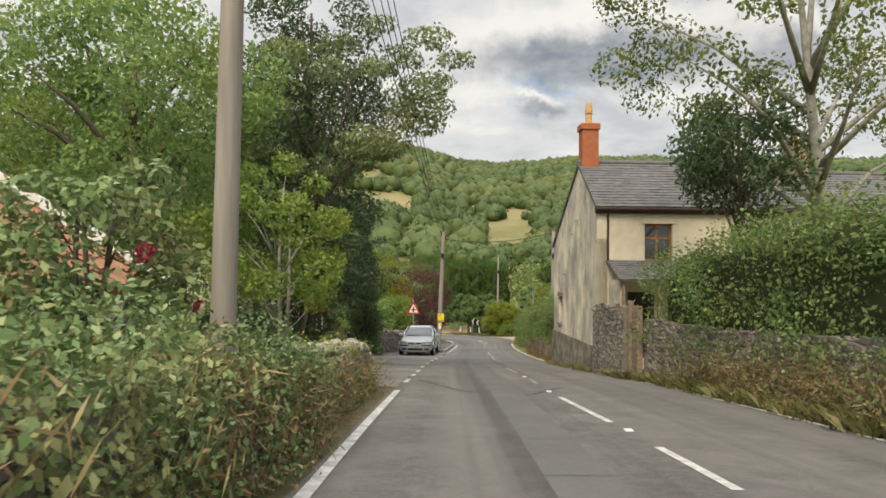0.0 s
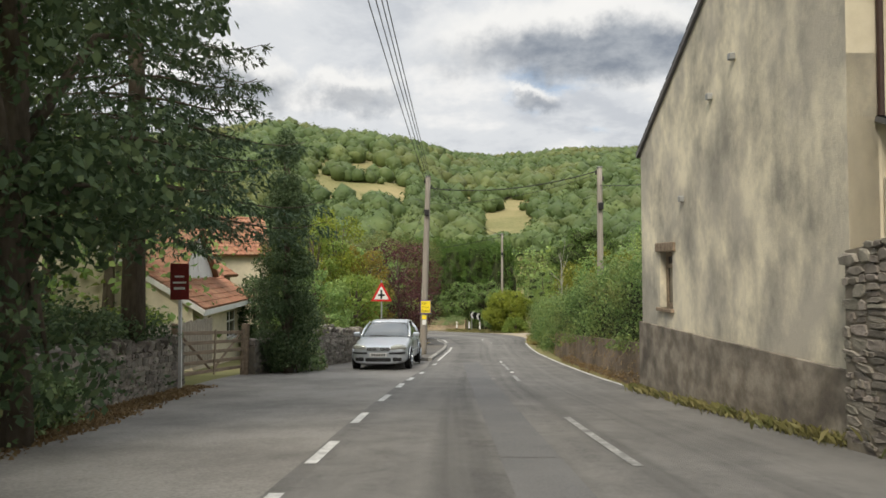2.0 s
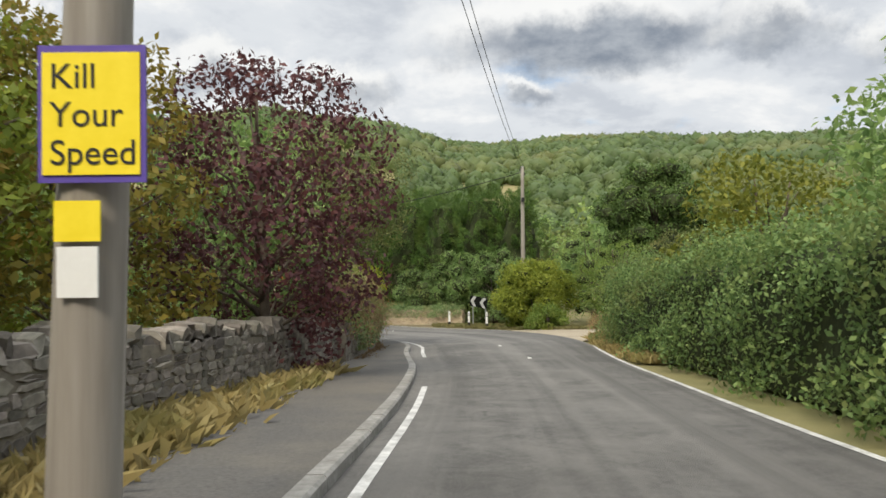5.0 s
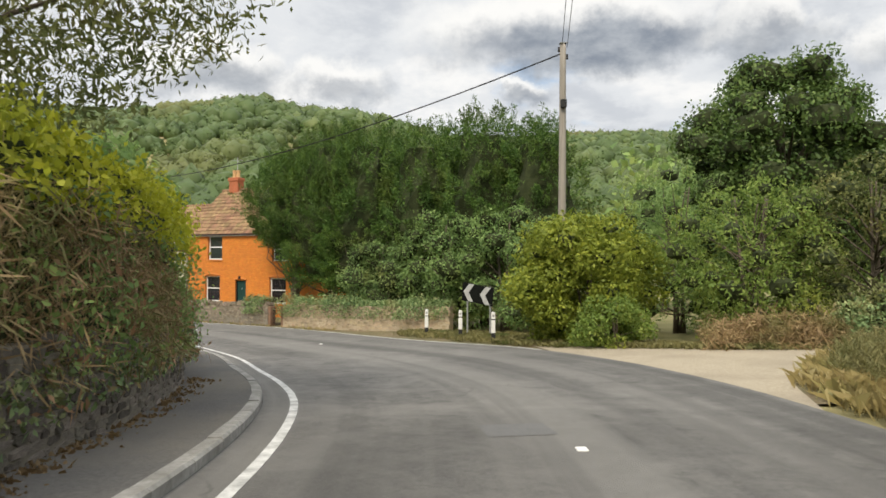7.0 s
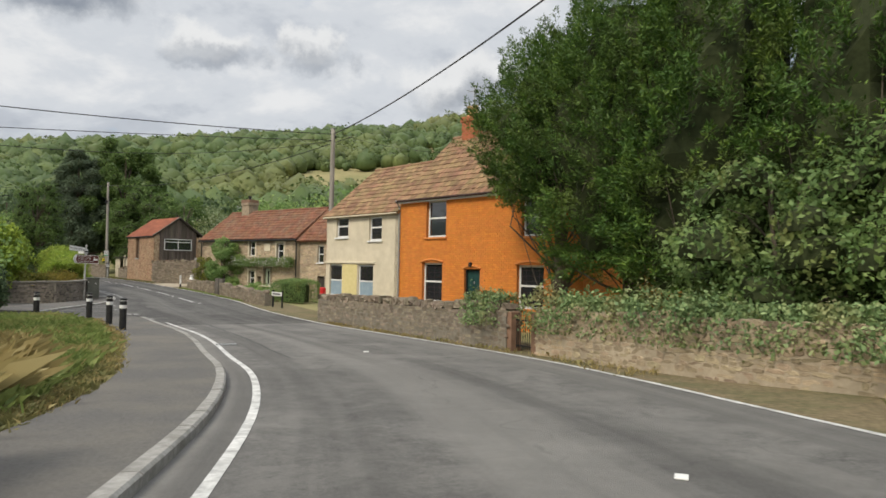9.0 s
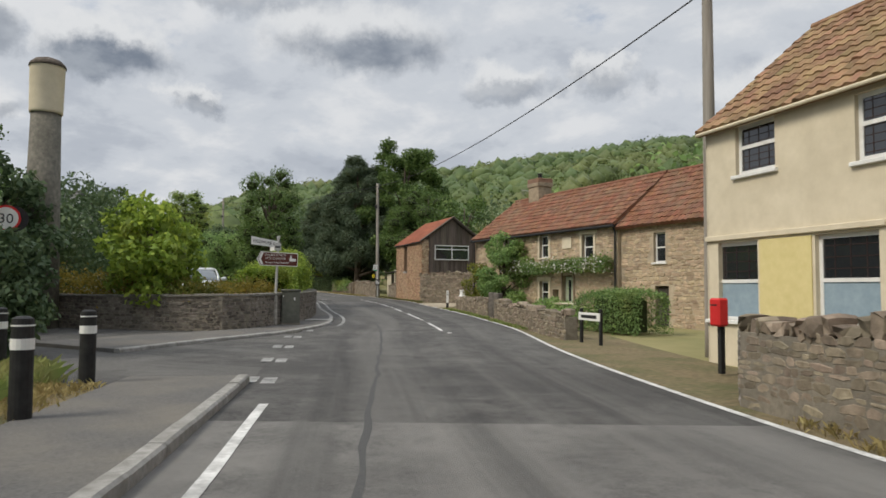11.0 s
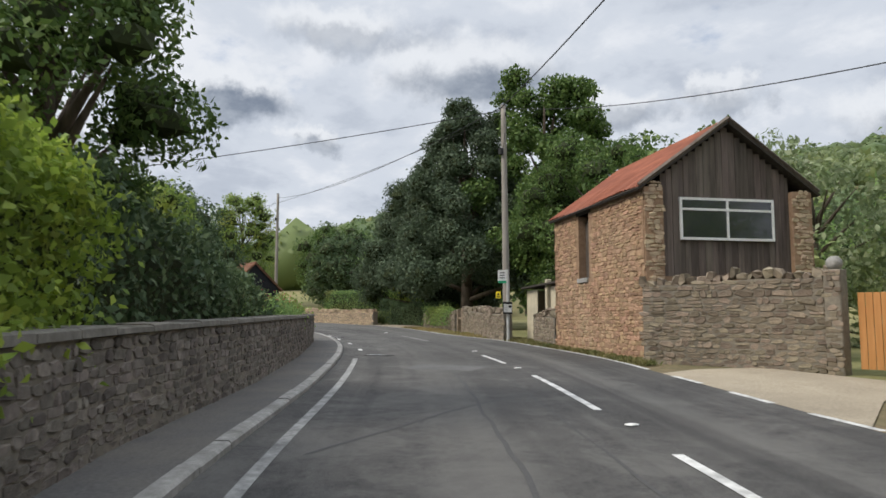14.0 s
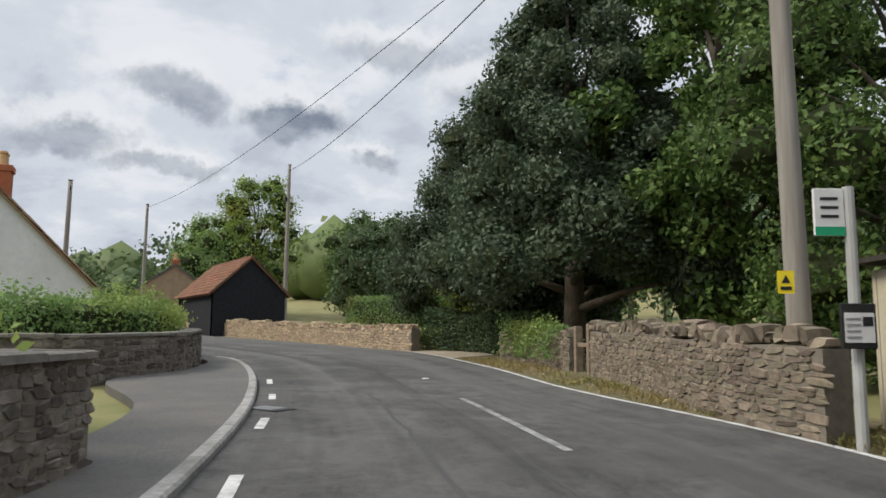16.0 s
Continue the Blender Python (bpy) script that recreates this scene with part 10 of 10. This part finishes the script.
hedge("ivy", [(-0.7, 58), (-0.72, 64), (-0.95, 67), (-1.35, 69.5), (-1.95, 71.7), (-3.05, 74.4), (-4.3, 77.3)], 0.2, [0.3, 0.35, 0.5, 0.6, 0.65, 0.65, 0.6], [0.75, 0.8, 0.85, 0.9, 0.95, 0.95, 0.85], "ivy and dry stems hanging down the wall", LEAF_IVY, 4200, 0.075, 14, 0.12, LEAF_DEAD, "ivy", 1.2)
tree("willow_tree", -3.3, 66.0, 7.4, (3.5, 3.4), "olive-green willow hanging over the wall", LEAF_WILLOW, BARK, 0.12, 0.105, 46000, 50, 60, 0.48, base=-5.4, clump_size=0.32, droop=0.9, aspect=0.34)
hedge("ivy", [(-1.5, -4), (-1.5, 3), (-1.47, 8)], 0.3, 0.0, [1.05, 1.05, 1.0], "ivy, bramble and dead stems covering the wall face", LEAF_IVY, 22000, 0.055, 41, 0.16, LEAF_DEAD, "ivy", 1.0, 0.16)
blades("leaf_litter", ([(-0.55, 58), (-0.55, 64), (-0.75, 67), (-1.6, 71.5)], [(-0.8, 58), (-0.8, 64), (-1.0, 67), (-1.9, 71.5)]), 1600, "dry leaves along the wall foot", LITTER, 0.07, 6, 0.1, "leaf litter", 0.03)
for k, (x, y, h, r) in enumerate(((-5.0, 97.8, 9.2, 2.6), (-2.8, 96.2, 10.2, 3.0), (-0.6, 94.6, 10.0, 3.1), (2.2, 92.8, 9.5, 3.0), (4.8, 91.2, 9.8, 2.8), (7.0, 89.6, 9.0, 2.2))):
    spreading_cypress(x, y, h, r, (0.42, 0.18, 0.1, 0.1, 0.1, 0.1)[k], 70 + k, (640, 760, 640, 480, 440, 320)[k], 150 if k < 2 else 110)
for k, (x, y, h, r) in enumerate(((0.4, 90.6, 3.9, 1.7), (2.8, 88.9, 4.7, 1.9), (5.2, 86.9, 4.6, 1.8), (6.6, 84.6, 3.9, 1.6))):
    tree("shrub_tree", x, y, h, (r, r), "dense elder and bramble thicket before the cypresses", LEAF_MID if k else LEAF_HEDGE, BARK, 0.07, 0.11, 12000, 22, 80 + k, 0.05, stems=3, clump_size=0.44, core=0.62)
tree("shrub_tree", 6.9, 80.3, 3.5, (1.9, 1.5), "bright yellow-green shrub at the drive", LEAF_GOLD, BARK, 0.03, 0.12, 34000, 34, 85, 0.05, stems=3, clump_size=0.44, core=0.35)
tree("shrub", 7.2, 78.7, 1.4, (0.95, 0.8), "rounded green bush on the verge", LEAF_BRIGHT, BARK, 0.04, 0.09, 6000, 14, 86, 0.05, stems=3, clump_size=0.5)
for k, (x, y, h, r, lf) in enumerate(((11.5, 79.5, 4.6, 2.2, LEAF_BRIGHT), (14.5, 78.6, 4.9, 2.4, LEAF_WILLOW), (18, 79, 5.6, 2.8, LEAF_BRIGHT), (11, 84, 5.6, 2.5, LEAF_MID), (22, 77, 4.8, 2.6, LEAF_MID), (26, 79, 5.5, 3, LEAF_DARK))):
    tree("shrub_tree", x, y, h, (r, r), "tall willowy bush beside the gravel drive", lf, BARK, 0.08, 0.12, 15000, 30, 90 + k, 0.06, stems=3, clump_size=0.36, aspect=0.4, core=0.4)
tree("tree", 15.2, 85.0, 9.4, (3.4, 3.4), "round dense green tree behind the bushes", LEAF_SHADED, BARK, 0.25, 0.15, 42000, 84, 95, 0.2, clump_size=0.3, core=0.66)
hedge("brambles", [(9.4, 77.8), (11.2, 77.3), (12.8, 77.2)], 1.3, 0, [0.5, 0.95, 0.6], "brown dry brambles and cut stems along the drive", STRAW, 5200, 0.26, 15, 0.3, None, "brambles", 0.3, 0.3, aspect=0.09)
hedge("shrub", [(12.6, 77.0), (15, 76.7), (18, 76.9)], 1.5, 0, [1.1, 1.5, 1.3], "dark green bramble bushes along the drive", LEAF_IVY, 9000, 0.1, 37, 0.3, None, "shrub", 0.4, 0.4)
blades("verge_grass", ([(7.2, 78.2), (10, 76.9), (14, 75.9), (18, 75.9)], [(7.8, 79.2), (10.4, 77.6), (14, 76.6), (18, 76.6)]), 4200, "green and dry grass at the edge of the drive", GRASS_MIXED, 0.2, 38)
hedge("grass_bank", [(8.9, 67.6), (9.7, 70.2), (11.6, 72.9), (14, 73.6)], 2.2, 0, [0.4, 0.55, 0.55, 0.5], "dry grassy bank at the end of the hedge", GRASS_MIXED, 16000, 0.2, 16, 0.2, None, "grass", -1.0, aspect=0.08)
blades("dry_grass", ([(6.9, 66.8), (8.1, 70.4), (10.4, 73.8), (14, 74.5)], [(9.8, 66.8), (11.0, 69.6), (12.6, 72.6), (15, 73.4)]), 9000, "long dry grass on the bank beside the drive", GRASS_DRY, 0.34, 36)
hedge("hedge", [(9.0, 66.0), (12, 67.2), (18, 68.5)], 1.6, 0, [2.6, 2.5, 2.4], "hedge turning in along the drive", LEAF_MID, 12000, 0.1, 17, 0.2, None)
blades("dry_grass", ([(6.0, 57), (6.5, 62), (7.1, 66.5)], [(6.4, 57), (7.0, 62), (7.7, 66.5)]), 6000, "dry verge grass under the hedge", GRASS_DRY, 0.22, 7)
blades("verge_grass", ([(5.6, 78.6), (3.6, 81.4), (2.2, 83.6), (1.0, 85.6)], [(7.6, 80.2), (5.6, 83.8), (3.4, 86.2), (1.6, 87.2)]), 4200, "green and dry grass on the verge by the marker posts", GRASS_MIXED, 0.19, 8)
blades("dry_grass", ([(-2.2, 88.9), (-4.4, 91.4), (-7, 94), (-14, 99.8)], [(-1.8, 89.6), (-4.0, 92.0), (-6.8, 94.3), (-13.9, 100.1)]), 700, "thin dry grass at the wall foot", GRASS_DRY, 0.12, 9)
hedge("ivy", [(3.1, 87.0), (1.6, 87.8), (-0.5, 89.0), (-2.6, 90.8), (-4.5, 92.6)], 0.62, 0.5, [1.25, 1.25, 1.25, 1.3, 1.35], "thick ivy hanging over the buff wall", LEAF_IVY, 15000, 0.085, 18, 0.22, None, "ivy", 1.0, 0.28)
hedge("ivy", [(-5.4, 93.4), (-6.6, 94.4)], 0.7, 0.55, 1.35, "clump of ivy on the wall by the gate", LEAF_IVY, 2500, 0.085, 19, 0.18, None, "ivy", 0.8, 0.2)
blades("dry_grass", (offset_line(cut(EDGE_LEFT, (-4.4, 80.1), (-20, 97.2)), 1.75), offset_line(cut(EDGE_LEFT, (-4.4, 80.1), (-20, 97.2)), 2.6)), 9000, "short dry grass and leaves along the pavement", GRASS_DRY, 0.1, 31, 0.1)
blades("grass", ([(-6.6, 80.2), (-8.2, 82.5), (-12.2, 87.5), (-17.3, 92.4), (-22.3, 96.0)], [(-8.6, 79.0), (-11.5, 83.6), (-15.2, 87.6), (-20.2, 90.8), (-25.6, 93.6)]), 30000, "long unmown green and dry grass behind the pavement", GRASS_GREEN, 0.36, 10, width=0.0035)
blades("dry_grass", ([(-11.0, 84.4), (-13.2, 86.8)], [(-12.8, 83.4), (-15.0, 85.8)]), 2600, "tall dry seed heads standing over the grass", GRASS_DRY, 0.6, 39, width=0.0022)
blades("dry_grass", ([(-8.4, 82.2), (-12.4, 87.2), (-17.4, 92.0)], [(-9.8, 81.2), (-14.0, 86.4), (-19.0, 91.0)]), 7000, "patches of bleached grass in the verge", GRASS_DRY, 0.34, 40, width=0.003)
blades("dry_grass", ([(-6.1, 79.8), (-8.4, 83.4), (-10.3, 85.9)], [(-7.1, 79.5), (-9.4, 82.9), (-11.4, 85.4)]), 10000, "tangled dry and green grass at the end of the wall", GRASS_MIXED, 0.17, 33, 0.05, width=0.0035)
blades("dry_grass", ([(-6.9, 79.8), (-9.5, 83.5)], [(-8.6, 78.4), (-11.8, 83.2)]), 5000, "tall dry seeding grass on the bank", GRASS_DRY, 0.75, 11, width=0.0035)
for k, (x, y, h, r, lf) in enumerate(((-6.9, 74.6, 2.4, 1.5, LEAF_YELLOW), (-9.9, 79.2, 2.4, 1.4, LEAF_YELLOW), (-13.5, 82, 3.8, 2.2, LEAF_MID), (-20, 88, 4.8, 2.2, LEAF_MID), (-26, 90.5, 5.0, 2.2, LEAF_MID), (-9.5, 73, 4.5, 2.5, LEAF_MID), (-28.6, 94.4, 6.6, 2.0, LEAF_SHADED), (-27.2, 96.3, 2.6, 0.9, LEAF_DARK))):
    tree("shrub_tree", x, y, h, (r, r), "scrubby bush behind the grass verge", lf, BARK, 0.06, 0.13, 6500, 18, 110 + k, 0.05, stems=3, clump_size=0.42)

# the street, left gardens
hedge("hedge", [(-33.8, 106.3), (-35.6, 108.2), (-38.3, 110.4), (-42.0, 112.6)], 1.7, [0.9, 0.9, 0.6, 0.4], [1.95, 2.15, 2.45, 2.6], "broad laurel hedge above the dark wall", LEAF_LAUREL, 52000, 0.095, 20, 0.22, None, bulge=0.25)
hedge("hedge", [(-42.3, 112.7), (-45.5, 114.9), (-49, 117.2)], 1.4, 0.4, [2.7, 2.2, 1.7], "dark continuation of the garden hedge", LEAF_DARK, 13000, 0.11, 21, 0.18, None, bulge=0.2)
hedge("garden_plants", [(-31.9, 103.2), (-33.2, 105.4), (-34.4, 107)], 1.4, 0.6, [1.45, 1.4, 1.3], "browning garden plants above the wall", LEAF_AUTUMN, 6000, 0.1, 22, 0.25, LEAF_DEAD, "plants", -0.3, 0.25)
hedge("garden_plants", [(-39, 98.8), (-34, 102.4), (-32.2, 103.4)], 1.6, 0.5, [1.7, 1.6, 1.45], "mixed garden plants behind the side-road wall", LEAF_AUTUMN, 8000, 0.1, 23, 0.25, LEAF_DEAD, "plants", -0.2, 0.25)
tree("ivy_clad_tree", -43.9, 113.1, 6.9, (1.5, 1.5), "small tree with an ivy-clad trunk above the hedge", LEAF_SHADED, BARK, 0.2, 0.1, 20000, 44, 120, 0.3, clump_size=0.42, core=0.5, shape=lambda u: 0.45 + 0.55 * math.sin(math.pi * min(1.0, 0.1 + 0.85 * u)))
for k, (x, y, h, r, lf) in enumerate(((-55.6, 117.2, 4.6, 2.0, LEAF_DARK), (-52.0, 116.0, 3.7, 1.7, LEAF_BRIGHT), (-59.0, 118.8, 5.0, 2.1, LEAF_DARK), (-49.5, 113.5, 4.0, 2.0, LEAF_MID), (-62.5, 117.5, 4.4, 1.7, LEAF_DARK))):
    tree("shrub_tree", x, y, h, (r, r), "dense dark-green garden conifer" if lf is LEAF_DARK else "bushy green garden shrub above the wall", lf, BARK, 0.08, 0.12, 22000, 40, 125 + k, 0.05, stems=2, clump_size=0.4, core=0.45)
hedge("flower_bed", [(-50.8, 118.5), (-54, 120.4), (-56.4, 121.8)], 1.3, 0.6, [1.35, 1.3, 1.25], "garden flowers and foliage above the wall", LEAF_MID, 7500, 0.09, 24, 0.25, None, "flower bed", -0.3, 0.25)
hedge("red_flowers", [(-51.5, 118.8), (-54, 120.2), (-56.3, 121.5)], 1.2, 1.1, 1.5, "pink-red flower heads above the wall", FLOWER_RED, 420, 0.055, 25, 0.25, None, "flowers", -0.3, 0.2)
hedge("shrubs", [(-66, 122), (-67.6, 124.4), (-70, 125.9), (-73, 126)], 1.8, 0.4, [1.6, 1.6, 1.5, 1.4], "leafy shrubs behind the curved wall", LEAF_MID, 11000, 0.11, 26, 0.25, None, "shrub", 0.2, 0.3)
for k, (x, y, h, r, lf) in enumerate(((-43, 101.5, 5.0, 2.4, LEAF_DARK), (-48, 104, 6.2, 2.8, LEAF_DARK), (-41, 106.2, 2.8, 1.6, LEAF_MID), (-53, 108, 6.2, 3.0, LEAF_DARK), (-56.6, 110.1, 7.0, 1.7, LEAF_CONIFER), (-36.5, 97, 5.5, 2.2, LEAF_MID), (-34.6, 97.8, 5.2, 1.7, LEAF_DARK), (-34.0, 102.4, 3.9, 1.5, LEAF_LAUREL), (-31, 92, 5.2, 2.3, LEAF_DARK), (-33.5, 88, 6.5, 2.6, LEAF_MID), (-66, 113, 6.5, 2.8, LEAF_MID))):
    tree("tree", x, y, h, (r, r), "garden tree behind the village wall", lf, BARK, 0.15, 0.2, 8000, 24, 140 + k, 0.15, clump_size=0.38)

# the street, right
tree("climbing_shrub", -32.8, 118.9, 3.8, (1.3, 0.9), "large climbing shrub against the stone cottage", LEAF_MID, BARK, 0.07, 0.12, 13000, 24, 160, 0.05, stems=3, clump_size=0.42)
tree("shrub", -35.0, 119.6, 2.5, (0.75, 0.6), "yellow-leaved shrub at the cottage corner", LEAF_YELLOW, BARK, 0.04, 0.1, 4500, 14, 161, 0.05, stems=3, clump_size=0.5)
hedge("climbing_rose", [(-32.6, 119.1), (-30.3, 118.3), (-28, 117.45), (-25.9, 116.7)], 0.5, [1.75, 1.85, 1.95, 1.9], [2.3, 2.35, 2.5, 2.5], "rose climber trained along the cottage front", LEAF_HEDGE, 9000, 0.085, 27, 0.18, None, "climber", 0.6, 0.2)
hedge("rose_blossom", [(-32.6, 118.75), (-30.3, 117.95), (-28, 117.1), (-25.9, 116.35)], 0.6, 1.9, 2.45, "white rose blossom along the cottage front", FLOWER, 420, 0.09, 28, 0.2, None, "flowers", 0.4, 0.2)
hedge("garden_plants", [(-32.5, 117.6), (-29.5, 116.2), (-26.4, 113.8), (-24, 112)], 1.0, 0.0, [0.5, 0.5, 0.45, 0.55], "wild cottage garden plants behind the low wall", LEAF_MID, 9000, 0.1, 29, 0.3, LEAF_DEAD, "plants", -0.6, 0.25)
hedge("box_hedge", [(-24.5, 113.0), (-21.5, 111.8)], 1.3, 0, 1.25, "clipped box hedge in the cottage garden", LEAF_HEDGE, 10000, 0.07, 30, 0.08, None)
tree("shrub", -27.4, 114.8, 0.95, (0.7, 0.6), "low rose bush in the cottage garden", LEAF_MID, BARK, 0.03, 0.09, 2500, 12, 162, 0.05, stems=3, clump_size=0.45)
blades("grass", ([(-25.5, 110.8), (-30, 114.2), (-34, 117.2), (-37, 119.2)], [(-25.8, 111.2), (-30.2, 114.6), (-34.3, 117.6), (-37, 119.5)]), 1600, "green grass at the garden wall foot", GRASS_GREEN, 0.1, 12)
blades("grass", ([(-44.2, 124.3), (-48, 126.7), (-52, 128.6), (-54.5, 129.8)], [(-44.6, 124.9), (-48.2, 127.1), (-52.4, 129.3), (-55, 130.9)]), 3200, "green and dry grass below the barn", GRASS_MIXED, 0.14, 13)
blades("dry_grass", ([(-54.8, 130.0), (-60, 131.6), (-66, 133.9), (-68.5, 134.7)], [(-55.4, 130.8), (-59.8, 132.5), (-65.6, 135.0), (-68.2, 135.6)]), 1500, "thin dry grass below the stone wall", GRASS_DRY, 0.12, 14)
hedge("ivy", [(-64.2, 135.0), (-68.2, 136.2)], 0.8, 0.2, [1.1, 1.25], "ivy and brambles over the wall end", LEAF_MID, 3800, 0.1, 31, 0.25, None, "ivy", 0.5, 0.25)
tree("oak_tree", -68.6, 139.4, 13.6, (5.0, 4.8), "tall dark grey-green holm oak overhanging the wall", LEAF_OAK, BARK, 0.4, 0.17, 90000, 96, 170, 0.16, clump_size=0.24, core=0.6, shape=lambda u: (1.02 - u) ** 0.5)
tree("oak_tree", -74.6, 141.2, 10.4, (4.8, 4.6), "broad rounded dark oak beside the gateway", LEAF_OAK, BARK, 0.35, 0.17, 64000, 70, 169, 0.2, clump_size=0.26, core=0.66, shape=lambda u: min(1.0, 1.18 * (1.03 - u) ** 0.5))
tree("walnut_tree", -64.2, 142.0, 14.8, (4.3, 4.0), "tall green walnut tree behind the wall", LEAF_SHADED, BARK, 0.35, 0.24, 52000, 64, 171, 0.12, clump_size=0.27, core=0.55)
tree("tree", -57.0, 138.2, 9.5, (3.8, 3.6), "leafy tree behind the shelter", LEAF_SHADED, BARK, 0.25, 0.15, 34000, 44, 172, 0.08, clump_size=0.3, core=0.62)
tree("tree", -51.5, 137.0, 8.2, (3.6, 3.4), "leafy tree behind the barn", LEAF_SHADED, BARK, 0.25, 0.24, 12000, 30, 173, 0.08, clump_size=0.36)
tree("tree", -76.5, 145, 9.5, (4.5, 4.5), "broad tree behind the far hedge", LEAF_MID, BARK, 0.3, 0.3, 11000, 34, 174, 0.08, clump_size=0.34)
tree("tree", -46.5, 137.0, 7.0, (3.2, 3.2), "grey-green tree behind the yard", LEAF_POPLAR, BARK, 0.2, 0.24, 8000, 26, 175, 0.08)
tree("tree", -38.5, 133.5, 7.4, (3.2, 3.2), "yellowing tree behind the yard", LEAF_MID, BARK, 0.2, 0.24, 8000, 26, 176, 0.08)
hedge("hedge", [(-69.8, 139.0), (-71.2, 138.6), (-73.6, 138.2), (-75, 137.6)], 1.4, 0, [1.5, 1.45, 1.35, 1.7], "dark shaded clipped hedge closing the gateway", LEAF_DARK, 9000, 0.1, 32, 0.08, None, bulge=0.04)
hedge("hedge", [(-78.5, 140.5), (-86.5, 139.8)], 1.4, 0, 2.3, "neatly clipped box-shaped hedge by the far bend", LEAF_HEDGE, 9000, 0.13, 33, 0.08, None, bulge=0.05)
hedge("lawn_bank", [(-74.5, 137.6), (-78, 137.6), (-84, 137)], 2.0, 0, 0.75, "dry grassy bank above the far wall", GRASS_GREEN, 6000, 0.2, 34, 0.1, None, "grass", -0.8)
for k, (x, y, h, r, lf) in enumerate(((-113.5, 142.8, 13.0, 3.4, LEAF_BRIGHT), (-104, 150, 9, 4, LEAF_SHADED), (-90, 150, 7, 4, LEAF_MID), (-97, 147, 8, 3.5, LEAF_DARK), (-84, 147, 6.5, 3.5, LEAF_BRIGHT), (-116, 140, 9, 4, LEAF_MID), (-92, 117, 7, 3.2, LEAF_MID))):
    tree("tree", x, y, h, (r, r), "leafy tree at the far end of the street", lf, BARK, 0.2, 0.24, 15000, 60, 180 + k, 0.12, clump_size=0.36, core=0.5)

# belts of trees in the valley, before the hill
rng = np.random.default_rng(77)
belt = lambda pts, n, spread, h, r: [(x + rng.normal(0, spread), y + rng.normal(0, spread), rng.uniform(*h), rng.uniform(*r)) for x, y in resample(pts, np.linalg.norm(np.diff(np.array(pts, float), axis=0), axis=1).sum() / n)]  # noqa: E731
near_woods("valley_trees", belt([(14, 100), (24, 106), (40, 108), (60, 100), (80, 85)], 26, 3, (6, 10), (3, 4.5)), "belt of leafy trees beyond the drive", LEAF_MID, 1)
near_woods("valley_trees", belt([(10, 118), (-10, 128), (-30, 140), (-48, 150)], 30, 4, (6.5, 10), (3, 4.5)), "belt of leafy trees behind the cottages", LEAF_MID, 2, 0.4, 640)
near_woods("valley_trees", belt([(-40, 150), (-58, 156), (-80, 162), (-110, 168), (-150, 172)], 26, 4, (7, 12), (3.5, 5)), "belt of dark trees behind the barn", LEAF_DARK, 3)
near_woods("valley_trees", belt([(60, 150), (20, 165), (-20, 175), (-60, 190), (-110, 205), (-160, 200)], 60, 12, (6, 10), (3.5, 5.5)), "scattered woodland on the valley floor", LEAF_WOOD, 4, 0.8)
near_woods("valley_trees", belt([(30, 30), (36, 55), (34, 75), (50, 70)], 26, 4, (5, 8.5), (3, 4.5)), "trees beyond the hedge and the drive", LEAF_MID, 5)
near_woods("valley_trees", belt([(-14, 36), (-16, 56), (-18, 70), (-24, 78), (-34, 80), (-50, 80)], 34, 3, (6, 9), (3, 4.2)), "leafy trees behind the gardens", LEAF_MID, 6, 0.26, 1100)
near_woods("valley_trees", belt([(-60, 90), (-80, 100), (-100, 108), (-125, 118), (-140, 135)], 26, 5, (6, 10), (3, 4.6)), "trees beyond the side road", LEAF_DARK, 7)
